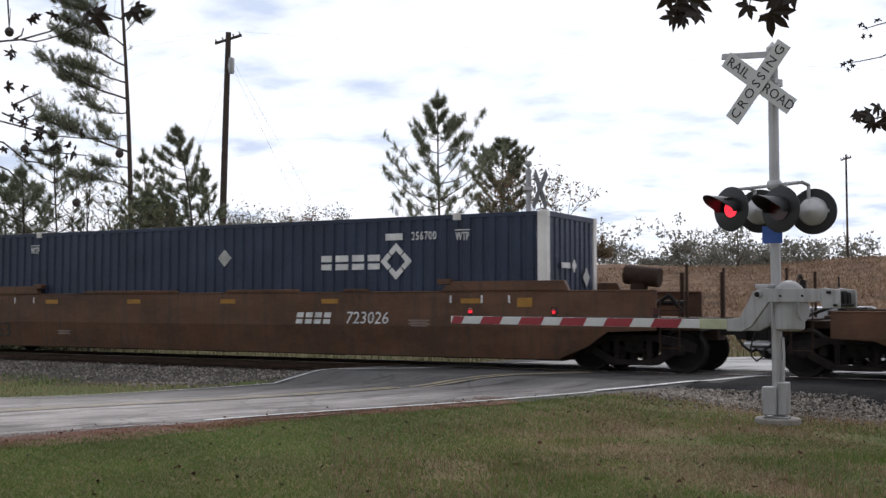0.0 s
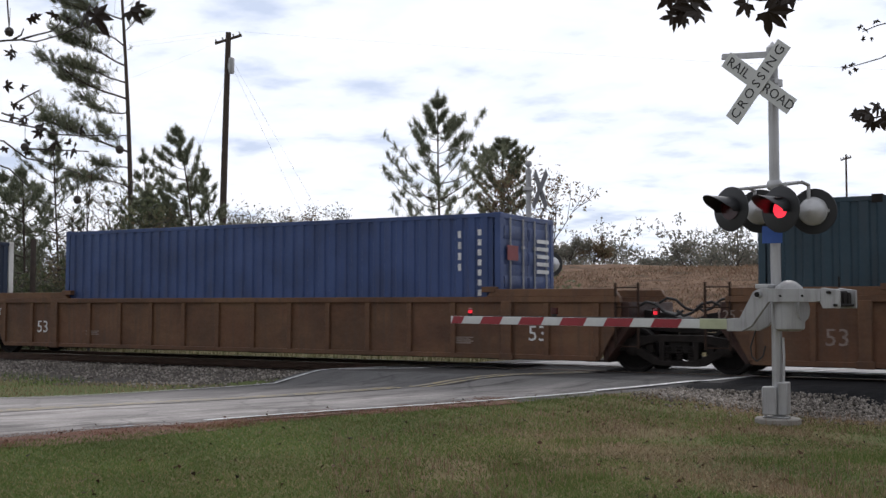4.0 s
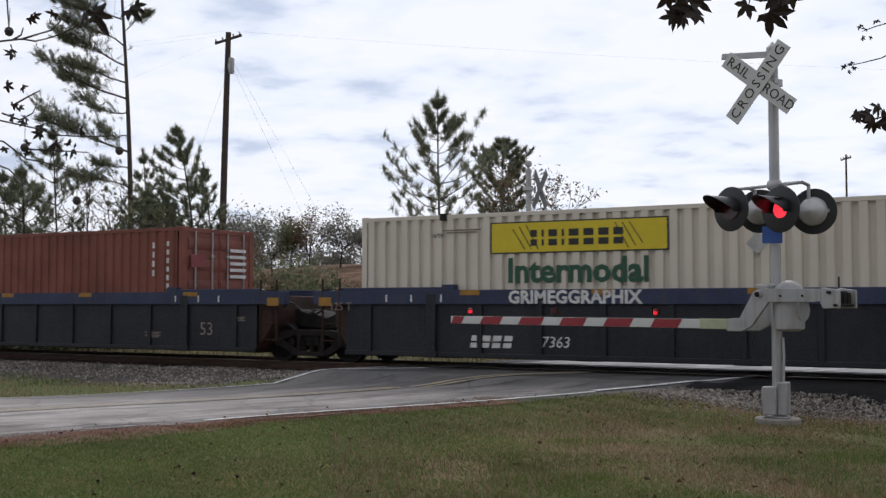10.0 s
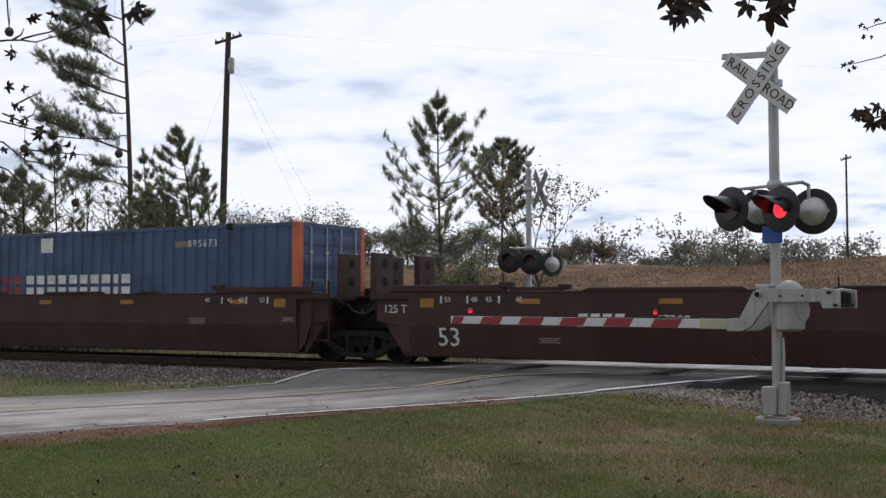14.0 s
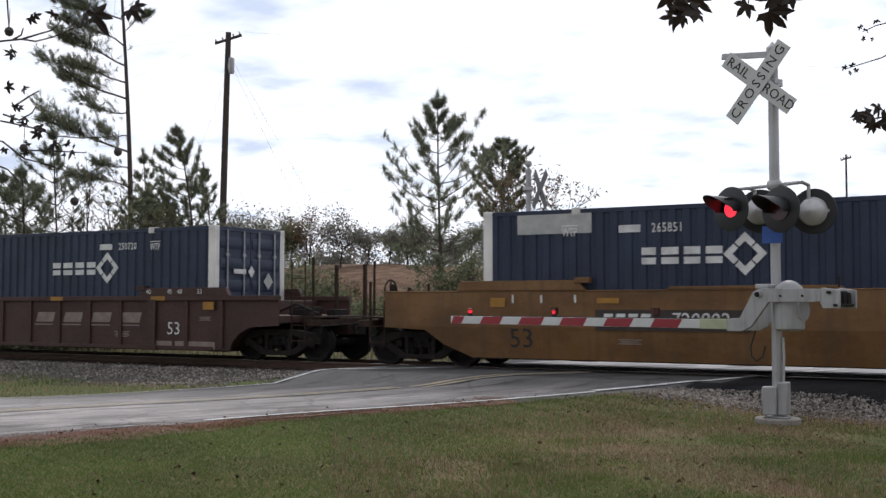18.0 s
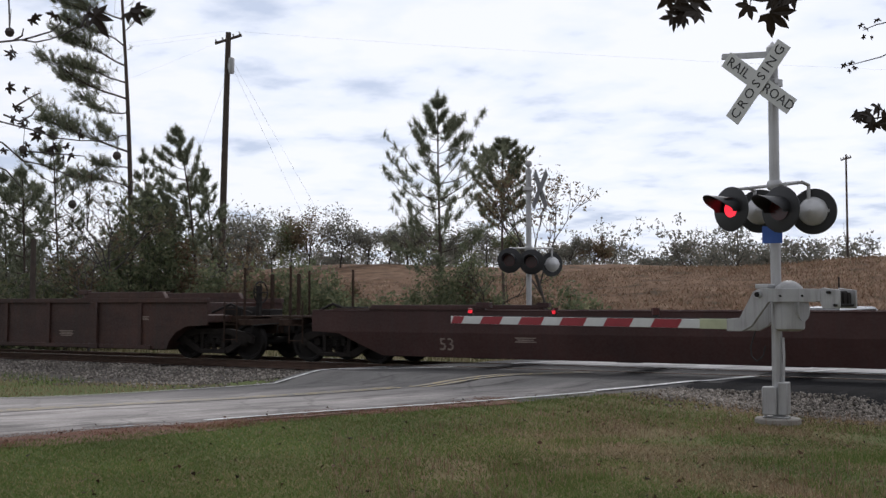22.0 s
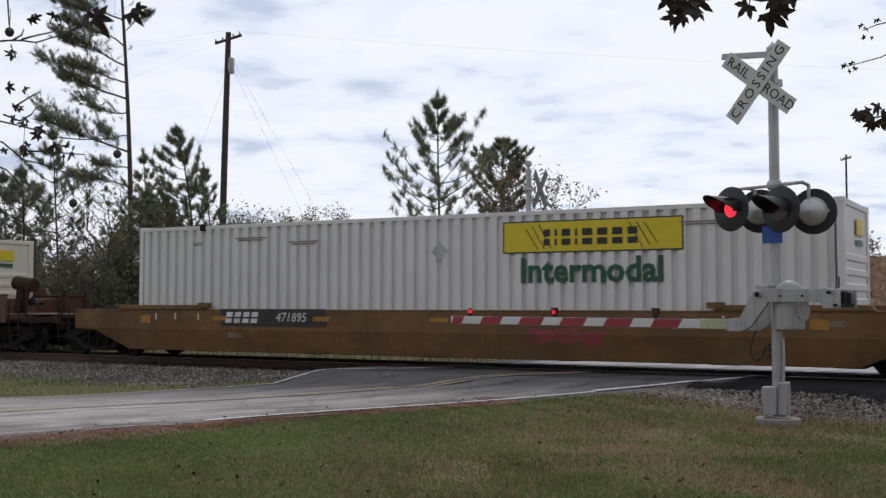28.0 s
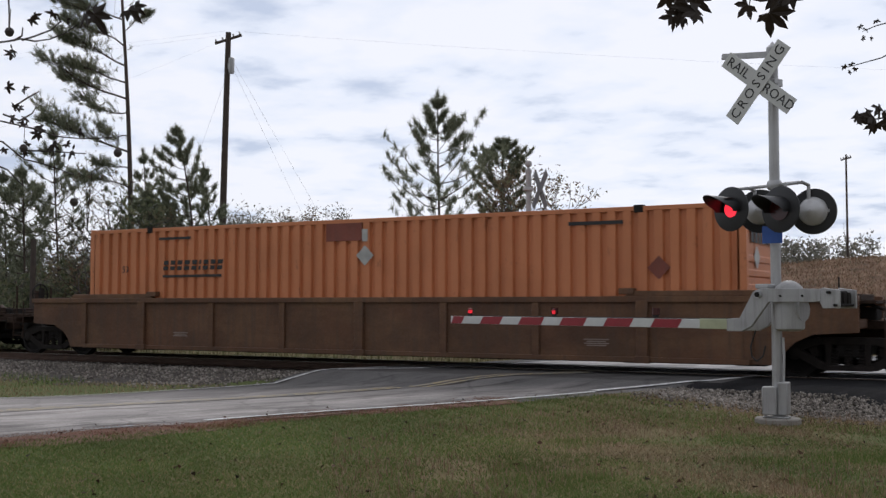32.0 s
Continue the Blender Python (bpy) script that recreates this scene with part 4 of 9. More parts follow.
def build_gate():
    """The lowered barrier: arm, support casting, mechanism case and counterweights."""
    hub = Vector((-3.5, -5.9, 1.12))
    tip_dir = Vector((-5.4, 2.02, 0)).normalized()
    a = math.degrees(math.atan2(tip_dir.y, tip_dir.x))
    gate = thing("crossing_gate", "lowered red and white striped crossing gate with lit lamps", "crossing gate", m=pose(hub.x, hub.y, hub.z, 0, 0, a) )
    # local x runs out along the arm
    TIP = 6.52
    STRIPES = ((6.20, 6.50), (5.22, 5.72), (4.24, 4.77), (3.31, 3.83), (2.38, 2.90), (1.48, 1.98))
    arm = part("gate_arm", Geo().box(1.10, TIP, -0.030, 0.030, -0.185, -0.055), M["whitesheet"], gate, "white fibreglass gate arm", 0.006)
    part("arm_root", Geo().box(0.46, 1.13, -0.034, 0.034, -0.190, -0.048), M["fibre"], gate, "bare greenish fibreglass arm root", 0.006)
    for x0, x1 in STRIPES:
        for y in (-0.033, 0.033):
            part("red_stripe", Geo().add([(x0 + 0.03, y, -0.183), (x1 + 0.03 if x1 < 6.4 else x1, y, -0.183), (x1 - 0.06, y, -0.057), (x0 - 0.06, y, -0.057)], [(0, 1, 2, 3)]), M["red"], arm, "red reflective stripe")
    prof = [(0.54, -0.21), (0.30, -0.21), (0.15, -0.143), (-0.12, 0.18), (-0.80, 0.18), (-0.88, 0.19), (-0.88, 0.346), (0.02, 0.36), (0.12, 0.316), (0.33, -0.03), (0.54, -0.045)]
    for y in (-0.19, 0.20):
        part("support_arm", Geo().prism_y(prof, y - 0.022, y + 0.022), M["alu"], gate, "cast grey gate support arm", 0.006)
    part("pivot_shaft", Geo().tube((0.03, -0.24, 0.28), (0.03, 0.25, 0.28), 0.05, n=18), M["galv"], gate, "steel pivot shaft")
    part("pivot_nut", Geo().tube((0.03, 0.245, 0.28), (0.03, 0.27, 0.28), 0.036, n=6), M["wheel"], gate, "dark hexagonal pivot nut")
    for bx in (-0.30, -0.62):
        part("bolt", Geo().tube((bx, 0.218, 0.26), (bx, 0.236, 0.26), 0.016, n=6), M["wheel"], gate, "dark bolt head")
    part("mechanism_case", Geo().lathe([(0.13, -0.20), (0.19, -0.17), (0.20, 0.0), (0.20, 0.26), (0.17, 0.38), (0.08, 0.45), (0.03, 0.465)], pose(-0.26, -0.04, 0.0), 26).tube((-0.10, -0.05, 0.08), (-0.46, -0.07, 0.08), 0.17, 0.15, 22), M["alu"], gate, "rounded grey mechanism housing")
    for z0, z1 in ((0.36, 0.42),):
        part("pole_clamp", Geo().box(-0.10, 0.10, 0.02, 0.20, z0, z1), M["galv"], gate, "pole clamp", 0.01)
    part("counterweight_bar", Geo().box(-0.94, -0.87, -0.21, 0.22, 0.20, 0.32), M["alu"], gate, "grey cross bar", 0.01)
    for y in (-0.19, 0.20):
        part("weight_plate", Geo().prism_y([(-1.13, 0.10), (-0.90, 0.10), (-0.86, 0.18), (-0.86, 0.34), (-0.90, 0.36), (-1.13, 0.33)], y - 0.018, y + 0.018), M["alu"], gate, "grey side plate of the counterweight", 0.006)
    for y in (-0.10, 0.0, 0.11):
        part("counterweight", Geo().box(-1.09, -0.93, y - 0.040, y + 0.040, 0.13, 0.30), M["under"], gate, "dark steel counterweight slab", 0.008)
    part("weight_bolt", Geo().tube((-1.00, -0.26, 0.30), (-1.00, 0.27, 0.30), 0.02, n=8).tube((-1.00, 0.0, 0.36), (-1.00, 0.0, 0.50), 0.012, n=6).tube((-1.09, -0.26, 0.14), (-1.09, 0.27, 0.14), 0.018, n=8), M["wheel"], gate, "threaded steel bolts")
    # arm lamps
    for k, (x, key) in enumerate(((6.03, None), (3.99, "gate_mid"), (1.93, "gate_root"))):
        lamp = part("gate_lamp", Geo().box(-0.03, 0.03, -0.02, 0.02, -0.055, -0.02).lathe([(0.05, -0.02), (0.055, -0.005), (0.055, 0.0)], None, 14), M["black"], gate, "small gate lamp", m=pose(x, 0, 0))
        part("lamp_globe", Geo().lathe([(0.034, 0.0), (0.038, 0.022), (0.036, 0.05), (0.030, 0.055)], None, 14), M["gate_red"], lamp, "red lamp globe")
        part("lamp_cap", Geo().lathe([(0.044, 0.052), (0.044, 0.066), (0.026, 0.086), (0.006, 0.092)], None, 14), M["gate_cap"], lamp, "dark red lamp cap")
        if key:
            # added shade turned over the globe's near side, standing in for the lamp switched off
            vs, fs = [], []
            for i in range(13):
                t = radians(-20 + 220 * i / 12)
                vs += [(0.062 * math.cos(t), 0.062 * math.sin(t), -0.105), (0.062 * math.cos(t), 0.062 * math.sin(t), 0.0)]
            fs = [(2 * i, 2 * i + 1, 2 * i + 3, 2 * i + 2) for i in range(12)]
            fs.append(tuple(2 * i + 1 for i in range(13)))
            sh = part("off_shade", Geo().add(vs, fs), M["lens_off"], lamp, "added dark red shade that stands in for the unlit lamp", m=pose(0, 0, 0.10))
            FLAPS.setdefault(key, []).append((sh, (0, 0, 0.10)))
    part("lamp_cable", Geo().path([(0.45, 0, -0.045), (2.0, 0, -0.048), (4.0, 0, -0.048), (6.0, 0, -0.048)], 0.008), M["rubber"], gate, "thin lamp cable")
    part("drop_cable", Geo().path([(0.20, 0.05, -0.20), (0.28, 0.05, -0.42), (0.27, 0.04, -0.55), (0.20, 0.03, -0.61), (0.11, 0.02, -0.54), (0.07, 0.02, -0.40)], 0.010), M["rubber"], gate, "hanging black cable")
    return gate


gate = build_gate()


# ---- the train: well cars and containers; local x runs forward, z from the rail head ----
SPEED = 20.55
MOVERS = []
TRUCK = {}


def clip_z(poly, z, above):
    out = []
    for (x0, z0), (x1, z1) in zip(poly, poly[1:] + poly[:1]):
        a, b = (z0 >= z) == above, (z1 >= z) == above
        if a:
            out.append((x0, z0))
        if a != b and z0 != z1:
            t = (z - z0) / (z1 - z0)
            out.append((x0 + (x1 - x0) * t, z))
    return out


def side_y(kind, z):
    """How far out the near side stands at a height."""
    if kind in "AU" and z < 0.83:
        return -1.45 + (0.83 - z) * 0.16
    if kind == "C" and z < 0.70:
        return -1.45 + (0.70 - z) * 0.18
    return -1.45


def on_side(kind, poly, lift, fold):
    g = Geo()
    for above in (True, False):
        q = clip_z(poly, fold, above)
        if len(q) >= 3:
            g.add([(x, side_y(kind, z + (1e-4 if above else -1e-4)) - lift, z) for x, z in q], [tuple(range(len(q)))])
    return g


def graffiti(car, kind, x0, x1, z0, z1, n, fill, edge, seed):
    """Swollen interlocking shapes in spray paint, with an outline; no readable letters."""
    rng = random.Random(seed)
    fold = 0.83 if kind in "AU" else 0.70
    w = (x1 - x0) / n
    for i in range(n):
        cx, cz = x0 + (i + 0.5) * w, (z0 + z1) / 2 + rng.uniform(-0.04, 0.04)
        shape = []
        k = 26
        ph, am = rng.uniform(0, 6.28), rng.uniform(0.10, 0.2)
        for j in range(k):
            t = 2 * math.pi * j / k
            c, s = math.cos(t), math.sin(t)
            r = 1 + am * math.sin(3 * t + ph) + 0.10 * math.sin(5 * t + 2 * ph)
            sq = 0.88 / max(abs(c), abs(s)) ** 0.55
            shape.append((c * sq * r, s * sq * r))
        hx, hz = w * 0.52, (z1 - z0) * 0.45
        lo = lambda q, f: [(cx + a * hx * f, min(max(cz + b * hz * f, z0 - 0.02), z1 + 0.02)) for a, b in q]
        part("graffiti_outline", on_side(kind, lo(shape, 1.10), 0.004 + 0.0006 * (i % 2), fold), M[edge], car, "spray-painted outline", smooth=False)
        p = part("graffiti", on_side(kind, lo(shape, 0.86), 0.0065 + 0.0006 * (i % 2), fold), M[fill], car, "spray-painted swollen shape", smooth=False)
        # inner strokes
        for s in range(2):
            ax, az = cx + rng.uniform(-0.25, 0.1) * w, cz + rng.uniform(-0.2, 0.2) * (z1 - z0)
            bx, bz = ax + rng.uniform(0.12, 0.3) * w, az + rng.uniform(-0.2, 0.2) * (z1 - z0)
            th = 0.028
            part("graffiti_stroke", on_side(kind, [(ax, az), (ax + th, az - th), (bx + th, bz - th), (bx, bz + th)], 0.009, fold), M[edge], p, "spray-painted stroke", smooth=False)


def tag(car, kind, word, x0, x1, z0, z1, fill, edge, seed):
    """A spray-painted word: each letter swollen and warped, with its outline, lying on the folded side."""
    fold = 0.83 if kind in "AU" else 0.70
    w = (x1 - x0) / len(word)
    for i, ch in enumerate(word):
        for mat, grow, lift, bold, name in ((edge, 1.14, 0.006, 0.085, "graffiti_outline"), (fill, 0.96, 0.010, 0.04, "graffiti_letter")):
            bm = bmesh.new()
            bm.from_mesh(text_mesh(ch, 1.0, M[mat], bold=bold))
            xs, ys = [v.co.x for v in bm.verts], [v.co.y for v in bm.verts]
            mx, my, hx, hy = (max(xs) + min(xs)) / 2, (max(ys) + min(ys)) / 2, (max(xs) - min(xs)) / 2, (max(ys) - min(ys)) / 2
            for v in bm.verts:
                a, b = (v.co.x - mx) / hx, (v.co.y - my) / hy
                front = v.co.z > 0
                v.co.x = x0 + (i + 0.5) * w + w * 0.52 * grow * (a + 0.16 * math.sin(2.2 * b + seed + 2 * i))
                v.co.z = (z0 + z1) / 2 + (z1 - z0) / 2 * grow * (b * 0.96 + 0.07 * math.sin(2.4 * a + 1.7 * i + seed))
                v.co.y = -0.001 if front else 0.0
            bmesh.ops.bisect_plane(bm, geom=bm.verts[:] + bm.edges[:] + bm.faces[:], plane_co=(0, 0, fold), plane_no=(0, 0, 1))
            for v in bm.verts:
                v.co.y += side_y(kind, v.co.z) - lift - 0.0007 * (i % 2)
            me = bpy.data.meshes.new(name)
            bm.to_mesh(me)
            bm.free()
            me.materials.append(M[mat])
            part(name, me, None, car, "spray-painted letter " + ch if mat == fill else "spray-painted outline")


STROKES = ([(0.30, 1.0), (0.12, 0.55), (0.05, 0.0), (-0.10, 0.04)], [(0.35, 1.0), (0.62, 0.5), (0.78, 0.02), (1.0, 0.10)], [(0.15, 0.42), (0.72, 0.36)], [(0.0, 1.0), (0.18, 0.85), (0.15, 0.3), (0.30, 0.0), (0.75, 0.08)],
           [(0.85, 0.92), (0.45, 1.0), (0.25, 0.7), (0.65, 0.45), (0.60, 0.12), (0.10, 0.05)], [(0.05, 0.95), (0.55, 0.98), (0.80, 0.75), (0.50, 0.50), (0.10, 0.48)], [(0.20, 0.98), (0.22, 0.02)])


def wild(car, kind, x0, x1, z0, z1, n, fill, edge, seed):
    """Wild-style graffiti: fat leaning strokes with dark outlines, not readable as letters."""
    rng = random.Random(seed)
    fold = 0.83 if kind in "AU" else 0.70
    w, h = (x1 - x0) / n, z1 - z0
    for i in range(n):
        rng.seed(seed * 7 + i)
        form = rng.sample(range(len(STROKES)), 2 + i % 2)
        for mat, wide, lift, name in ((edge, 0.150, 0.004, "graffiti_outline"), (fill, 0.098, 0.009, "graffiti_stroke")):
            g = Geo()
            rng.seed(seed * 31 + i)
            for j in form:
                q = [(x0 + (i - 0.08 + 1.05 * a + 0.20 * b) * w + rng.uniform(-0.03, 0.03), z0 + h * (0.12 + 0.76 * b) + rng.uniform(-0.03, 0.03)) for a, b in STROKES[j]]
                for k, (a, b) in enumerate(zip(q[:-1], q[1:])):
                    t = Vector((b[0] - a[0], b[1] - a[1])).normalized()
                    fat = wide * (1.25 - 0.3 * k / len(q))
                    nx, nz = -t.y * fat, t.x * fat
                    ex, ez = t.x * fat * 0.55, t.y * fat * 0.55
                    quad4 = [(a[0] - ex + nx, a[1] - ez + nz), (a[0] - ex - nx, a[1] - ez - nz), (b[0] + ex - nx * 0.85, b[1] + ez - nz * 0.85), (b[0] + ex + nx * 0.85, b[1] + ez + nz * 0.85)]
                    quad4 = [(x, min(max(z, 0.25), 1.50)) for x, z in quad4]
                    off = lift + 0.0005 * (k + 3 * (j % 2))
                    bit = on_side(kind, quad4, off, fold)
                    g.add(bit.v, bit.f)
            part(name, g, M[mat], car, "leaning spray-painted strokes", smooth=False)


def scrawl(car, kind, x0, x1, z0, z1, mat, seed, thick=0.022):
    """A looping spray-paint line, like fast handwriting that nobody can read."""
    rng = random.Random(seed)
    g, prev = Geo(), None
    n = int((x1 - x0) / 0.022)
    loops = max(3, int((x1 - x0) / 0.34))
    tall = [rng.uniform(0.35, 1.0) for _ in range(loops + 2)]
    fat = [rng.uniform(0.05, 0.20) for _ in range(loops + 2)]
    for i in range(n):
        u = i / n * loops
        k = int(u)
        th = 2 * math.pi * u
        x = x0 + (x1 - x0) * i / n + fat[k] * math.sin(th + seed)
        z = z0 + (z1 - z0) * (0.15 + 0.80 * tall[k] * (0.5 - 0.5 * math.cos(th)) + 0.05 * math.sin(2.3 * th))
        if prev:
            a = Vector((x - prev[0], 0, z - prev[1])).normalized()
            w = thick * (0.45 + 0.30 * math.sin(th * 1.3))
            nx, nz = -a.z * w, a.x * w
            g.v += [(px, side_y(kind, pz) - 0.011, pz) for px, pz in ((x + nx, z + nz), (x - nx, z - nz))]
            if len(g.v) >= 4:
                o = len(g.v) - 4
                g.f.append((o, o + 1, o + 3, o + 2))
        prev = (x, z)
    part("graffiti_scrawl", g, M[mat], car, "looping spray-paint scrawl", smooth=False)


def bars(parent, kind, x, z, w, h, n, mat, name="stencil_bar", label="small unreadable stencilled lines", flat=None):
    g = Geo()
    for i in range(n):
        zz = z - i * h * 1.7
        y = (side_y(kind, zz) if flat is None else flat) - 0.006
        ww = w * (1.0 if i % 2 == 0 else 0.78)
        g.add([(x - ww / 2, y, zz - h / 2), (x + ww / 2, y, zz - h / 2), (x + ww / 2, y, zz + h / 2), (x - ww / 2, y, zz + h / 2)], [(0, 1, 2, 3)])
    part(name, g, M[mat], parent, label, smooth=False)


def blocks(parent, x0, x1, z0, z1, widths, mat, y, slant=0.0, name="logo_block", label="plain blocks of a company logo"):
    """A company name as pairs of plain slanted bars, one pair for each sign."""
    tot, x = sum(widths) + 0.36 * (len(widths) - 1), x0
    sc = (x1 - x0) / tot
    for wd in widths:
        w, h = wd * sc, z1 - z0
        g = Geo()
        for a, b in ((z0, z0 + 0.40 * h), (z0 + 0.56 * h, z1)):
            g.add([(x + slant * (a - z0), y, a), (x + w + slant * (a - z0), y, a), (x + w + slant * (b - z0), y, b), (x + slant * (b - z0), y, b)], [(0, 1, 2, 3)])
        part(name, g, M[mat], parent, label, smooth=False)
        x += (wd + 0.36) * sc


def quad(parent, name, x0, x1, z0, z1, mat, y, label=""):
    part(name, Geo().add([(x0, y, z0), (x1, y, z0), (x1, y, z1), (x0, y, z1)], [(0, 1, 2, 3)]), M[mat], parent, label, smooth=False)


def words(parent, s, x, z, size, mat, y, label="", squeeze=1.0, **kw):
    part("lettering", text_mesh(s, size, M[mat], **kw), None, parent, label or "stencilled " + s, m=pose(x, y, z) @ Matrix.Diagonal((squeeze, 1, 1, 1)) @ FACE_S)


def truck_meshes():
    if TRUCK:
        return TRUCK
    # cast side frame: arched top, slanting tension arms, spring seat, open windows between
    g = Geo().prism_y([(-1.18, 0.54), (-1.0, 0.63), (-0.5, 0.71), (0.5, 0.71), (1.0, 0.63), (1.18, 0.54), (1.16, 0.38), (0.98, 0.42), (0.45, 0.58), (-0.45, 0.58), (-0.98, 0.42), (-1.16, 0.38)], -1.03, -0.91)
    for sg in (-1, 1):
        g.prism_y([(sg * 0.99, 0.44), (sg * 0.80, 0.50), (sg * 0.34, 0.25), (sg * 0.34, 0.15), (sg * 0.48, 0.15)], -1.03, -0.92)
        g.prism_y([(sg * 0.27, 0.22), (sg * 0.36, 0.22), (sg * 0.38, 0.60), (sg * 0.27, 0.60)], -1.04, -0.90)
        g.prism_y([(sg * 0.48, 0.40), (sg * 0.62, 0.33), (sg * 0.66, 0.56), (sg * 0.52, 0.60)], -0.96, -0.90)
    g.prism_y([(-0.40, 0.14), (0.40, 0.14), (0.40, 0.235), (-0.40, 0.235)], -1.06, -0.88)
    TRUCK["side_frame"] = mesh_of("side_frame", g, M["truck"], 0.01)
    TRUCK["wheel"] = mesh_of("wheel", Geo().lathe([(0.10, -0.075), (0.16, -0.06), (0.33, -0.02), (0.36, -0.07), (0.418, -0.07), (0.424, 0.03), (0.445, 0.045), (0.445, 0.07), (0.36, 0.07), (0.33, 0.02), (0.16, 0.03), (0.10, 0.06)], pose(0, 0, 0, -90), 30), M["wheel"])
    TRUCK["axle"] = mesh_of("axle", Geo().tube((0, -0.94, 0), (0, 0.94, 0), 0.085, n=14), M["wheel"])
    TRUCK["bearing"] = mesh_of("bearing", Geo().lathe([(0.13, 0), (0.135, 0.10), (0.10, 0.14), (0.05, 0.15)], pose(0, 0, 0, 90), 16).box(-0.16, 0.16, -0.12, 0.02, 0.06, 0.15), M["truck"])
    coil = []
    for k in range(6):
        coil += [(0.045, k * 0.05), (0.072, k * 0.05 + 0.012), (0.072, k * 0.05 + 0.032), (0.045, k * 0.05 + 0.045)]
    TRUCK["spring"] = mesh_of("spring", Geo().lathe(coil, None, 10), M["truck"])
    TRUCK["bolster"] = mesh_of("bolster", Geo().box(-0.20, 0.20, -0.98, 0.98, 0.36, 0.66), M["under"], 0.02)
    return TRUCK


def add_truck(car, x):
    t = truck_meshes()
    truck = part("truck", t["bolster"], None, car, "two-axle cast steel truck", m=pose(x, 0, 0))
    for s in (0, 180):
        part("side_frame", t["side_frame"], None, truck, m=pose(0, 0, 0, 0, 0, s))
        for x in (-0.22, 0.0, 0.22):
            part("spring", t["spring"], None, truck, m=pose(0, 0, 0, 0, 0, s) @ pose(x, -0.96, 0.22))
    for ax in (-0.90, 0.90):
        part("axle", t["axle"], None, truck, m=pose(ax, 0, 0.424))
        for s in (0, 180):
            part("wheel", t["wheel"], None, truck, m=pose(ax, -0.76 if s == 0 else 0.76, 0.426, 0, 0, s))
            part("bearing", t["bearing"], None, truck, m=pose(ax, -0.90 if s == 0 else 0.90, 0.44, 0, 0, s))


SPEC = dict(A=(1.54, 1.73, 0.225, 10.30), U=(1.53, 1.66, 0.225, 10.2), B=(1.42, 1.57, 0.23, 9.85), N=(1.47, 1.66, 0.23, 10.0), D=(1.56, 1.62, 0.23, 9.73), C=(1.16, 1.26, 0.215, 10.05), R=(1.42, 1.52, 0.23, 9.95))
CAR_MESH = {}


